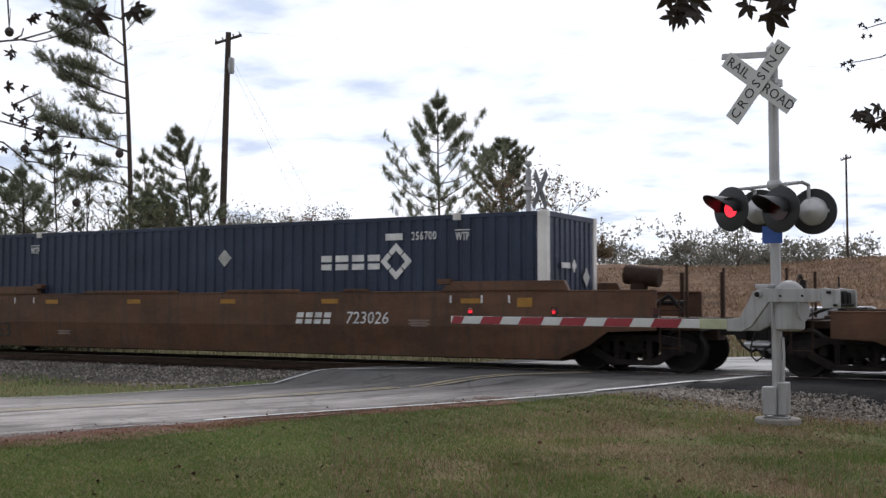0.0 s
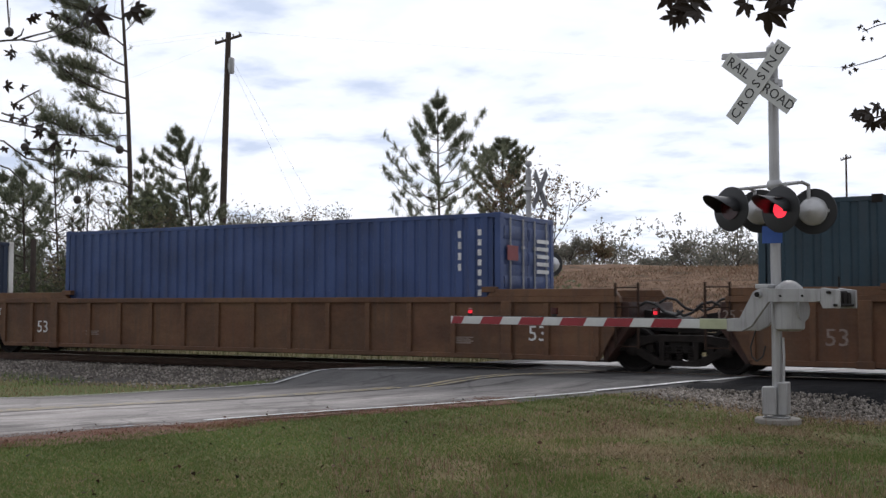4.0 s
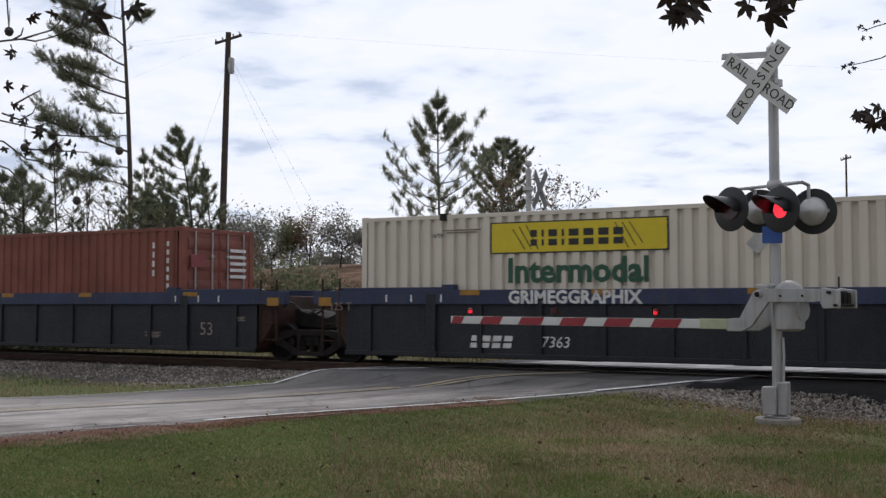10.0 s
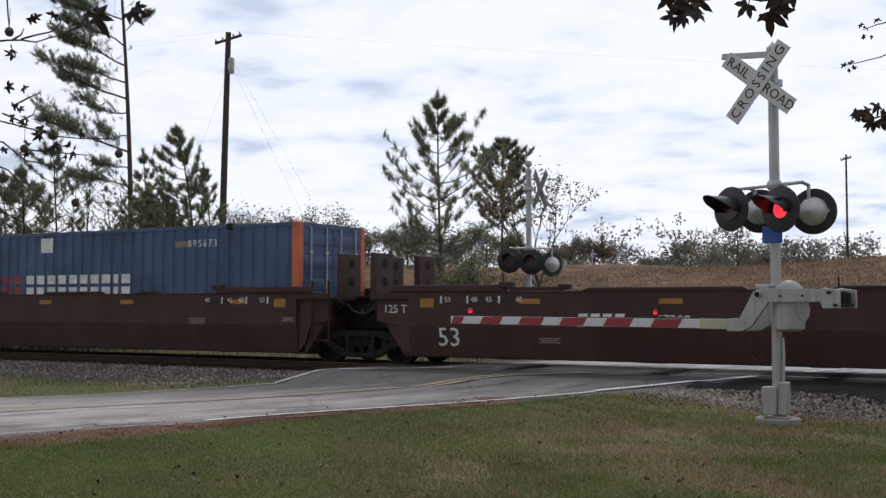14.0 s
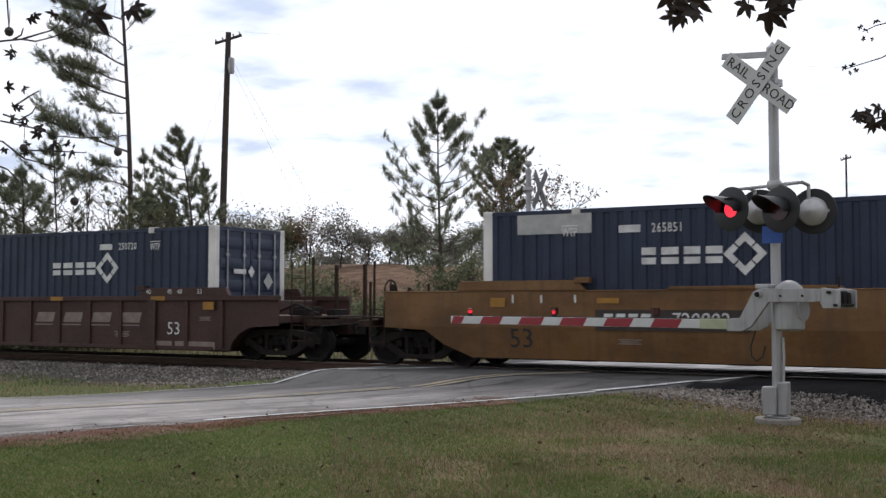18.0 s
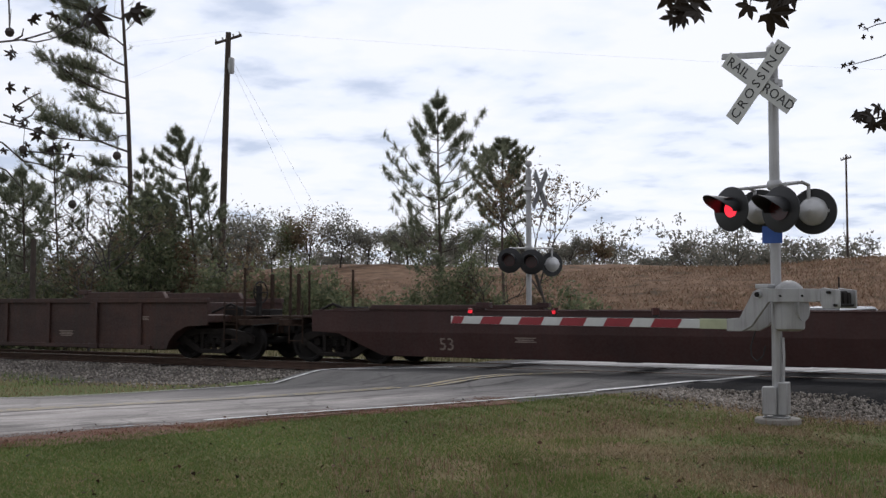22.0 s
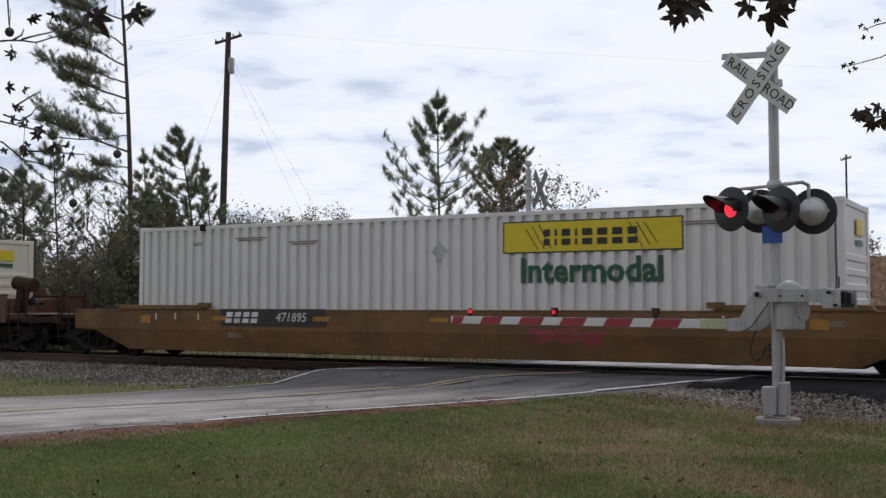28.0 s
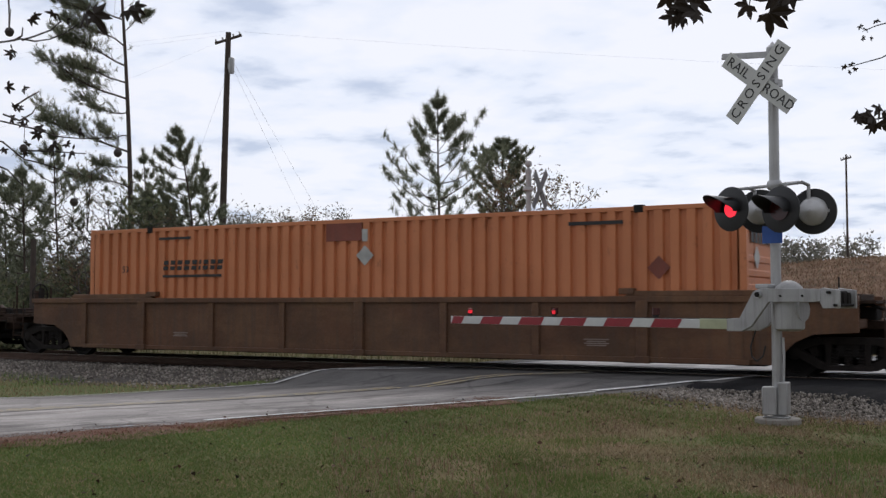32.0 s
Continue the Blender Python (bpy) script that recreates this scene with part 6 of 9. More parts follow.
def container(s, length, mat, label, pitch=0.28, post=None, front="doors", deco=(), shift=0.0):
    L = length / 2
    box = thing("shipping_container", label, "shipping container", "containers on the train")
    ms = box_meshes(length, mat, pitch, post, None)
    for sd in (0, 180):
        m = pose(0, 0, 0, 0, 0, sd)
        part("side_panel", ms["side"], None, box, m=m)
        part("top_rail", ms["top_rail"], None, box, m=m)
        part("bottom_rail", ms["bottom_rail"], None, box, m=m)
        for x in (L, -L + (0.20 if post else 0.13)):
            part("corner_post", ms["post"], None, box, "white corner post" if post == "post_white" else "", m=m @ pose(x, 0, 0))
        for x in (L, -L + 0.175):
            for z in (0.0, 2.896 - 0.118):
                part("corner_casting", ms["casting"], None, box, m=m @ pose(x, 0, z))
        if length > 13:
            for x in (-6.096, 6.096):
                part("lift_fitting", ms["lift"], None, box, "lifting casting in the top rail", m=m @ pose(x, 0, 0))
    part("roof", ms["roof"], None, box)
    part("base_frame", ms["base"], None, box)
    end_wall(box, front, L, mat, 1)
    end_wall(box, "nose" if front == "doors" else "doors", L, mat, -1)
    for d in deco:
        d(box, L)
    MOVERS.append((box, s + shift, 0.205))
    return box


# ---- markings on containers (x from the centre; side = +1 when the logo rides forward) ----
SY = -1.295 - 0.004


def diamond(box, x, z, r, mat, y=SY, name="placard_holder", label="bare square placard holder on its corner"):
    part(name, Geo().add([(x - r, y, z), (x, y, z - r), (x + r, y, z), (x, y, z + r)], [(0, 1, 2, 3)]), M[mat], box, label, smooth=False)


def wtp(box, L, mat="letter_w"):
    for sg in (-1, 1):
        words(box, "WTP", sg * (L - 1.85), 2.43, 0.23, mat, SY, squeeze=0.62, bold=0.004)
        quad(box, "stencil_bar", sg * (L - 1.85) - 0.17, sg * (L - 1.85) + 0.17, 2.555, 2.575, mat, SY, "stencilled bar")


def ring_logo(box, x, z, r, mat, y=SY):
    """A diamond ring in eight plain pieces."""
    for k in range(4):
        c, s = (1, 0) if k % 2 == 0 else (0, 1)
        a = [Vector((math.cos(radians(90 * k + t)), math.sin(radians(90 * k + t)))) for t in (0, 90)]
        p, q = a[0], a[1]
        for u, v in ((0.0, 0.47), (0.53, 1.0)):
            pts = [p.lerp(q, u) * r, p.lerp(q, v) * r, p.lerp(q, v) * r * 0.58, p.lerp(q, u) * r * 0.58]
            part("logo_piece", Geo().add([(x + t.x, y, z + t.y) for t in pts], [(0, 1, 2, 3)]), M[mat], box, "white piece of a diamond ring logo", smooth=False)


def umax(side, num, faded=False, patch=False, centre=False):
    def deco(box, L):
        x0 = L - 5.32 if side > 0 else -L + 3.28
        blocks(box, x0, x0 + 1.50, 1.80, 2.11, (1, 1.2, 1.1, 1.1), "letter_w", SY, 0.0, "logo_block", "plain white blocks of a company name")
        ring_logo(box, x0 + 1.90, 1.96, 0.385, "letter_w")
        nx = L - 3.1 if side > 0 else -L + 3.42
        quad(box, "id_bar", nx - 0.58, nx - 0.16, 2.40, 2.54, "letter_w", SY, "white identity marking bar")
        words(box, num, nx + 0.35, 2.465, 0.24, "letter_w", SY, space=1.15, squeeze=0.74, bold=0.003)
        wtp(box, L)
        if centre:
            diamond(box, 0.05, 2.12, 0.20, "placard")
        if patch:
            quad(box, "faded_patch", -L + 0.75, -L + 2.3, 2.42, 2.80, "placard", SY + 0.002, "bleached grey patch of paint")
        x = L + 0.004
        part("end_logo", Geo().add([(x + 0.03, -0.66, 1.79), (x + 0.03, -0.22, 1.79), (x + 0.03, -0.22, 1.90), (x + 0.03, -0.66, 1.90)], [(0, 1, 2, 3)]), M["letter_w"], box, "small plain white logo bar", smooth=False)
        part("end_logo", Geo().add([(x + 0.03, -0.02, 1.70), (x + 0.03, 0.10, 1.845), (x + 0.03, -0.02, 1.99), (x + 0.03, -0.14, 1.845)], [(0, 1, 2, 3)]), M["letter_w"], box, "small plain white diamond", smooth=False)
        part("placard_holder", Geo().add([(x + 0.03, 0.62, 1.42), (x + 0.03, 0.80, 1.62), (x + 0.03, 0.62, 1.84), (x + 0.03, 0.44, 1.62)], [(0, 1, 2, 3)]), M["placard"], box, "bare diamond placard", smooth=False)
    return deco


def hunt(side, front="nose", dark=False):
    def deco(box, L):
        xc = L - 4.60 if side > 0 else -L + 4.88
        quad(box, "sign_border", xc - 1.82, xc + 1.82, 2.06, 2.68, "letter_k", SY, "dark sign border")
        quad(box, "logo_sign", xc - 1.79, xc + 1.79, 2.085, 2.655, "sign_yellow", SY - 0.002, "yellow company sign")
        for sg in (-1, 1):
            for k in range(3):
                a = xc + sg * (1.05 + 0.14 * k)
                part("sign_scroll", Geo().add([(a - 0.012, SY - 0.004, 2.62 - 0.04 * k if sg < 0 else 2.12 + 0.04 * k), (a + 0.012, SY - 0.004, 2.62 - 0.04 * k if sg < 0 else 2.12 + 0.04 * k), (a + 0.26 * -sg + 0.012, SY - 0.004, 2.14 if sg < 0 else 2.60), (a + 0.26 * -sg - 0.012, SY - 0.004, 2.14 if sg < 0 else 2.60)], [(0, 1, 2, 3)]), M["letter_k"], box, "thin dark scroll line", smooth=False)
        blocks(box, xc - 0.95, xc + 0.95, 2.20, 2.51, (0.55, 0.2, 0.7, 0.2, 0.8, 0.8, 0.8, 0.75), "letter_k", SY - 0.005, 0.0, "logo_block", "plain dark blocks of a company name")
        words(box, "Intermodal", xc, 1.70, 0.66, "letter_green" if not dark else "letter_k", SY, "dark green lettering Intermodal", bold=0.020, space=1.0)
        for sg in (-1, 1):
            words(box, "WTP", sg * (L - 1.85), 2.45, 0.13, "letter_k", SY)
            bars(box, "B", sg * (L - 3.4) if sg != side else sg * (L - 2.4), 2.56, 0.9, 0.028, 2, "letter_d", flat=SY)
        bars(box, "B", -side * 3.2, 2.44, 0.8, 0.028, 2, "letter_d", flat=SY)
        diamond(box, 0.22, 2.14, 0.2, "placard")
        if front == "nose":
            part("end_sign", Geo().add([(L + 0.002, -0.10, 2.30), (L + 0.002, 0.62, 2.30), (L + 0.002, 0.62, 2.60), (L + 0.002, -0.10, 2.60)], [(0, 1, 2, 3)]), M["sign_yellow"], box, "yellow company sign", smooth=False)
            part("end_bar", Geo().add([(L + 0.002, -0.05, 2.12), (L + 0.002, 0.57, 2.12), (L + 0.002, 0.57, 2.22), (L + 0.002, -0.05, 2.22)], [(0, 1, 2, 3)]), M["letter_green"], box, "green marking bar", smooth=False)
        else:
            part("end_sign", Geo().add([(L + 0.034, -1.1, 1.98), (L + 0.034, 1.0, 1.98), (L + 0.034, 1.0, 2.42), (L + 0.034, -1.1, 2.42)], [(0, 1, 2, 3)]), M["sign_yellow"], box, "yellow company sign across the doors", smooth=False)
            for k in range(6):
                yy = -0.55 + k * 0.19
                part("end_block", Geo().add([(L + 0.037, yy, 2.10), (L + 0.037, yy + 0.13, 2.10), (L + 0.037, yy + 0.13, 2.32), (L + 0.037, yy, 2.32)], [(0, 1, 2, 3)]), M["letter_k"], box, "plain dark block", smooth=False)
    return deco


def tote(box, L):
    quad(box, "logo_square", -2.22, -0.92, 1.02, 2.25, "sign_navy", SY, "navy logo square")
    y = SY - 0.003
    part("logo_figure", Geo().add([(-1.72, y, 1.03), (-1.46, y, 1.03), (-1.46, y, 1.62), (-1.05, y, 1.86), (-1.02, y, 1.96), (-1.46, y, 1.92), (-1.66, y, 2.05), (-1.86, y, 1.98), (-1.84, y, 1.84), (-2.10, y, 1.72), (-1.78, y, 1.64)], [tuple(range(11))]), M["grey"], box, "pale figure in the logo", smooth=False)
    blocks(box, -0.64, 2.35, 1.44, 2.28, (1.0, 1.15, 1.0, 0.85), "letter_grey", SY, 0.0, "logo_block", "plain dark grey blocks of a company name")
    words(box, "Maritime", 1.45, 1.13, 0.46, "sign_navy", SY, "navy lettering Maritime", bold=0.008, space=1.05)
    words(box, "53'", 7.04, 1.60, 0.30, "letter_grey", SY)
    words(box, "WTP", 6.35, 2.47, 0.15, "letter_grey", SY)
    words(box, "WTP", -6.7, 2.47, 0.15, "letter_grey", SY)
    words(box, "53'", -7.2, 1.60, 0.30, "letter_grey", SY)
    bars(box, "B", 0.1, 2.65, 1.5, 0.035, 2, "letter_d", flat=SY)
    bars(box, "B", 5.35, 2.53, 0.85, 0.04, 2, "letter_d", flat=SY)
    quad(box, "orange_tag", 7.50, 7.64, 2.34, 2.54, "logo_yellow", SY, "small orange tag")
    part("end_logo", Geo().add([(L + 0.034, -0.75, 1.70), (L + 0.034, -0.38, 1.70), (L + 0.034, -0.38, 2.10), (L + 0.034, -0.75, 2.10)], [(0, 1, 2, 3)]), M["sign_navy"], box, "small navy logo square", smooth=False)


def csx_teal(box, L):
    x = 2.06
    for a, sg in ((x - 1.87, 1), (x + 1.76, -1)):
        part("bracket", Geo().add([(a - 0.10, SY, 1.28), (a + 0.10, SY, 1.28), (a + 0.10, SY, 2.20), (a + 0.10 + (0.16 if sg > 0 else 0), SY, 2.20), (a + 0.10 + (0.16 if sg > 0 else 0), SY, 2.36), (a - 0.10 - (0.16 if sg < 0 else 0), SY, 2.36), (a - 0.10 - (0.16 if sg < 0 else 0), SY, 2.20), (a - 0.10, SY, 2.20)], [(0, 1, 2, 3, 4, 5, 6, 7)]), M["logo_yellow"], box, "yellow square bracket", smooth=False)
    blocks(box, x - 1.26, x + 1.26, 1.38, 2.25, (1.0, 0.9, 1.0), "logo_yellow", SY, 0.0, "logo_block", "plain yellow blocks of a company name")
    words(box, "How tomorrow moves", -2.0, 1.66, 0.44, "letter_d", SY, "pale slanted lettering How tomorrow moves", shear=0.2)
    words(box, "WARNING HIGH CUBE", 0.05, 2.64, 0.15, "letter_d", SY)
    words(box, "632177", 5.15, 2.40, 0.24, "letter_d", SY)
    bars(box, "B", 4.38, 2.40, 0.45, 0.15, 1, "letter_d", flat=SY)
    part("end_patch", Geo().add([(L + 0.034, -1.0, 1.85), (L + 0.034, -0.35, 1.85), (L + 0.034, -0.35, 2.35), (L + 0.034, -1.0, 2.35)], [(0, 1, 2, 3)]), M["logo_yellow"], box, "faded yellow door sign", smooth=False)


def csx_cream(box, L):
    x = -4.1
    blocks(box, x - 1.25, x + 1.25, 1.74, 2.56, (1.0, 0.9, 1.0), "logo_blue", SY, 0.0, "logo_block", "plain blue blocks of a company name")
    words(box, "INTERMODAL", x + 0.05, 1.54, 0.36, "letter_k", SY, space=1.1)
    wtp(box, L, "letter_grey")
    bars(box, "B", L - 4.4, 2.45, 0.9, 0.04, 2, "letter_d", flat=SY)
    part("end_logo", Geo().add([(L + 0.034, -0.95, 2.05), (L + 0.034, -0.10, 2.05), (L + 0.034, -0.10, 2.40), (L + 0.034, -0.95, 2.40)], [(0, 1, 2, 3)]), M["logo_blue"], box, "small blue logo block", smooth=False)


def stacktrain(box, L):
    x = 0.9
    blocks(box, -2.70, -0.82, 1.30, 1.80, (1.0, 0.9, 0.9, 0.6, 0.7, 0.6, 0.9), "logo_red", SY, 0.0, "logo_block", "plain faded red blocks of a company name")
    blocks(box, -0.61, 3.03, 1.30, 1.80, (0.9, 0.9, 0.95, 0.9, 0.9, 0.85, 0.9, 0.95, 0.5, 0.95), "letter_w", SY, 0.0, "logo_block", "plain white blocks of a company name")
    for k in range(9):
        quad(box, "logo_stripe", -4.95, -3.85 - 0.05 * abs(k - 4), 1.78 + k * 0.085, 1.80 + k * 0.085, "letter_w", SY, "thin white logo stripe")
    ring_logo(box, -5.12, 2.12, 0.34, "letter_w")
    words(box, "53", -6.85, 2.14, 0.42, "letter_w", SY)
    quad(box, "id_panel", -7.03, -6.61, 1.51, 1.84, "letter_w", SY, "white marking panel")
    quad(box, "id_panel", -0.09, 0.34, 2.37, 2.74, "letter_w", SY, "white marking panel")
    words(box, "895673", 5.3, 2.47, 0.24, "letter_w", SY, space=1.3)
    quad(box, "id_bar", 4.45, 4.85, 2.40, 2.54, "letter_d", SY, "marking bar")


def schneider(box, L):
    x = -4.76
    blocks(box, x - 0.9, x + 0.9, 1.87, 2.10, (0.8, 0.8, 0.8, 0.9, 0.8, 0.35, 0.8, 0.8, 0.8), "letter_k", SY, 0.15, "logo_block", "plain dark blocks of a company name")
    bars(box, "B", x, 1.73, 1.8, 0.06, 1, "letter_k", flat=SY)
    quad(box, "rust_patch", -0.95, -0.02, 2.42, 2.80, "rustred", SY, "dark rusted patch")
    quad(box, "pale_patch", -0.02, 0.12, 2.40, 2.66, "placard", SY - 0.002, "pale patch")
    diamond(box, 0.05, 2.10, 0.22, "placard")
    diamond(box, 6.48, 1.74, 0.22, "rustred")
    words(box, "53", -6.88, 1.90, 0.22, "letter_k", SY)
    bars(box, "B", 5.25, 2.60, 1.1, 0.07, 1, "letter_k", flat=SY)
    bars(box, "B", -5.3, 2.62, 1.0, 0.06, 1, "letter_k", flat=SY)
    for k in range(7):
        part("end_block", Geo().add([(L + 0.003, -0.95 + k * 0.27, 2.18), (L + 0.003, -0.76 + k * 0.27, 2.18), (L + 0.003, -0.76 + k * 0.27, 2.44), (L + 0.003, -0.95 + k * 0.27, 2.44)], [(0, 1, 2, 3)]), M["letter_k"] if k != 3 else M["placard"], box, "plain dark block", smooth=False)
    part("placard_holder", Geo().add([(L + 0.003, -0.55, 1.70), (L + 0.003, -0.33, 1.92), (L + 0.003, -0.55, 2.14), (L + 0.003, -0.77, 1.92)], [(0, 1, 2, 3)]), M["placard"], box, "bare diamond placard", smooth=False)


def beacon(box, L):
    x = -4.70
    quad(box, "sign_border", x - 0.62, x + 0.62, 2.06, 2.70, "letter_w", SY, "white sign border")
    quad(box, "logo_sign", x - 0.60, x + 0.60, 2.08, 2.68, "black", SY - 0.002, "black company sign")
    part("sign_beam", Geo().add([(x - 0.40, SY - 0.004, 2.52), (x + 0.58, SY - 0.004, 2.42), (x + 0.58, SY - 0.004, 2.65)], [(0, 1, 2)]), M["sign_yellow"], box, "yellow light beam in the sign", smooth=False)
    blocks(box, x - 0.42, x + 0.54, 2.14, 2.33, (0.9, 0.8, 0.9, 0.8, 0.9, 0.9), "letter_w", SY - 0.005, 0.0, "logo_block", "plain white blocks of a company name")
    part("sign_tower", Geo().add([(x - 0.57, SY - 0.005, 2.12), (x - 0.47, SY - 0.005, 2.12), (x - 0.49, SY - 0.005, 2.56), (x - 0.55, SY - 0.005, 2.56)], [(0, 1, 2, 3)]), M["letter_w"], box, "white tower in the sign", smooth=False)
    rows_of_marks(box, L)


def rows_of_marks(box, L, mat="letter_w"):
    for k in range(7):
        quad(box, "stencil_bar", L - 0.50, L - 0.42, 2.44 - k * 0.20, 2.56 - k * 0.20, mat, SY, "white stencilled mark")
        if k < 4:
            quad(box, "stencil_bar", L - 0.95, L - 0.88, 2.40 - k * 0.22, 2.54 - k * 0.22, mat, SY, "white stencilled mark")
    part("end_panel", Geo().add([(L + 0.034, -1.05, 1.95), (L + 0.034, -0.55, 1.95), (L + 0.034, -0.55, 2.25), (L + 0.034, -1.05, 2.25)], [(0, 1, 2, 3)]), M["logo_red"], box, "small red end panel", smooth=False)
    for k in range(5):
        part("end_bar", Geo().add([(L + 0.036, 0.35, 2.35 - k * 0.16), (L + 0.036, 0.95, 2.35 - k * 0.16), (L + 0.036, 0.95, 2.43 - k * 0.16), (L + 0.036, 0.35, 2.43 - k * 0.16)], [(0, 1, 2, 3)]), M[mat], box, "white marking bar", smooth=False)


def ttx(x, style):
    """An owner's mark as plain blocks on a panel."""
    def deco(car, kind):
        z = 0.98
        if style == "white":
            quad(car, "logo_panel", x - 1.35, x + 1.35, z - 0.30, z + 0.30, "panel_dark", -1.458, "dark logo panel")
            blocks(car, x - 1.1, x + 1.0, z - 0.20, z + 0.20, (1, 1, 1), "letter_w", -1.463, 0.2, "logo_block", "plain white blocks of an owner's mark")
        else:
            part("logo_panel", on_side(kind, [(x - 1.45, 0.50), (x + 1.35, 0.50), (x + 1.35, z + 0.42), (x - 1.45, z + 0.42)], 0.005, 0.83), M["old_panel"], car, "faded yellow logo panel", smooth=False)
            blocks(car, x - 1.05, x + 0.55, z - 0.10, z + 0.34, (1, 1), "old_red", -1.463, 0.0, "logo_block", "plain red bars of an owner's mark")
            part("logo_chevron", Geo().add([(x + 0.66, -1.463, z + 0.34), (x + 0.84, -1.463, z + 0.34), (x + 1.12, -1.463, z + 0.12), (x + 0.84, -1.463, z - 0.10), (x + 0.66, -1.463, z - 0.10), (x + 0.92, -1.463, z + 0.12)], [(0, 1, 2, 5), (5, 2, 3, 4)]), M["old_red"], car, "red chevron", smooth=False)
    return deco


def graf(*a):
    return lambda car, kind: graffiti(car, kind, *a)


def tagword(*a):
    return lambda car, kind: tag(car, kind, *a)


def wildly(*a):
    return lambda car, kind: wild(car, kind, *a)


def scr(*a):
    return lambda car, kind: scrawl(car, kind, *a)


def violet_piece(car, kind):
    """Flat violet spray paint over panels and ribs, cut by dark plum slashes."""
    for k in range(5):
        quad(car, "graffiti", -4.01 + k * 1.02, -3.13 + k * 1.02, 0.29 + 0.03 * (k % 3), 1.30 - 0.04 * (k % 2), "g_violet", -1.407, "flat violet spray paint between ribs")
        if k:
            quad(car, "graffiti", -4.13 + k * 1.02, -4.03 + k * 1.02, 0.31, 1.28, "g_violet", -1.4525, "flat violet spray paint on a rib")
    rng = random.Random(12)
    for k in range(9):
        x, z = -4.0 + k * 0.56, rng.uniform(0.35, 0.6)
        h, lean, w = rng.uniform(0.45, 0.75), rng.uniform(-0.15, 0.25), rng.uniform(0.06, 0.17)
        if abs((x + 4.08) % 1.02) < 0.14 or abs((x + lean + 4.08) % 1.02) > 0.86:
            continue
        part("graffiti_slash", Geo().add([(x, -1.4095, z), (x + w, -1.4095, z + 0.05), (x + w * 0.7 + lean, -1.4095, z + h), (x + lean, -1.4095, z + h * 0.85)], [(0, 1, 2, 3)]), M["g_plum"], car, "dark plum spray-painted slash", smooth=False)


def swoosh(car, kind):
    """An owner's name as slanted blocks with a line under it."""
    for k in range(4):
        x = 2.30 + k * 0.98
        part("logo_block", Geo().add([(x, -1.411, 0.84), (x + 0.62, -1.411, 0.84), (x + 0.70, -1.411, 1.08), (x + 0.08, -1.411, 1.08)], [(0, 1, 2, 3)]), M["letter_d"], car, "plain pale block of an owner's mark", smooth=False)
        quad(car, "logo_underline", x - 0.05, x + 0.62, 0.76, 0.79, "letter_d", -1.411, "thin pale line")
    for sg in (-1, 1):
        for x0, x1 in ((6.2, 6.9), (7.0, 8.2)):
            quad(car, "pale_panel", min(sg * x0, sg * x1), max(sg * x0, sg * x1), 0.24, 0.42, "letter_d", -1.413, "pale scuffed panel")
    words(car, "125T", -7.88, 0.66, 0.36, "letter_w", -1.412)


NAVY53 = "navy blue corrugated 53-foot container with white corner posts"
CHAR53 = "charcoal corrugated 53-foot container with white corner posts"
WHITE53 = "white corrugated 53-foot container with yellow sign"
BROWN = "weathered orange-brown smooth-sided well car"
YELL = "weathered yellow smooth-sided well car"
RIBBED = "weathered tan ribbed well car"
MAR = "dark maroon smooth-sided well car with white stencils"
BRN = "mineral brown ribbed well car with stacking posts"
BLUE = "grimy dark blue ribbed well car"


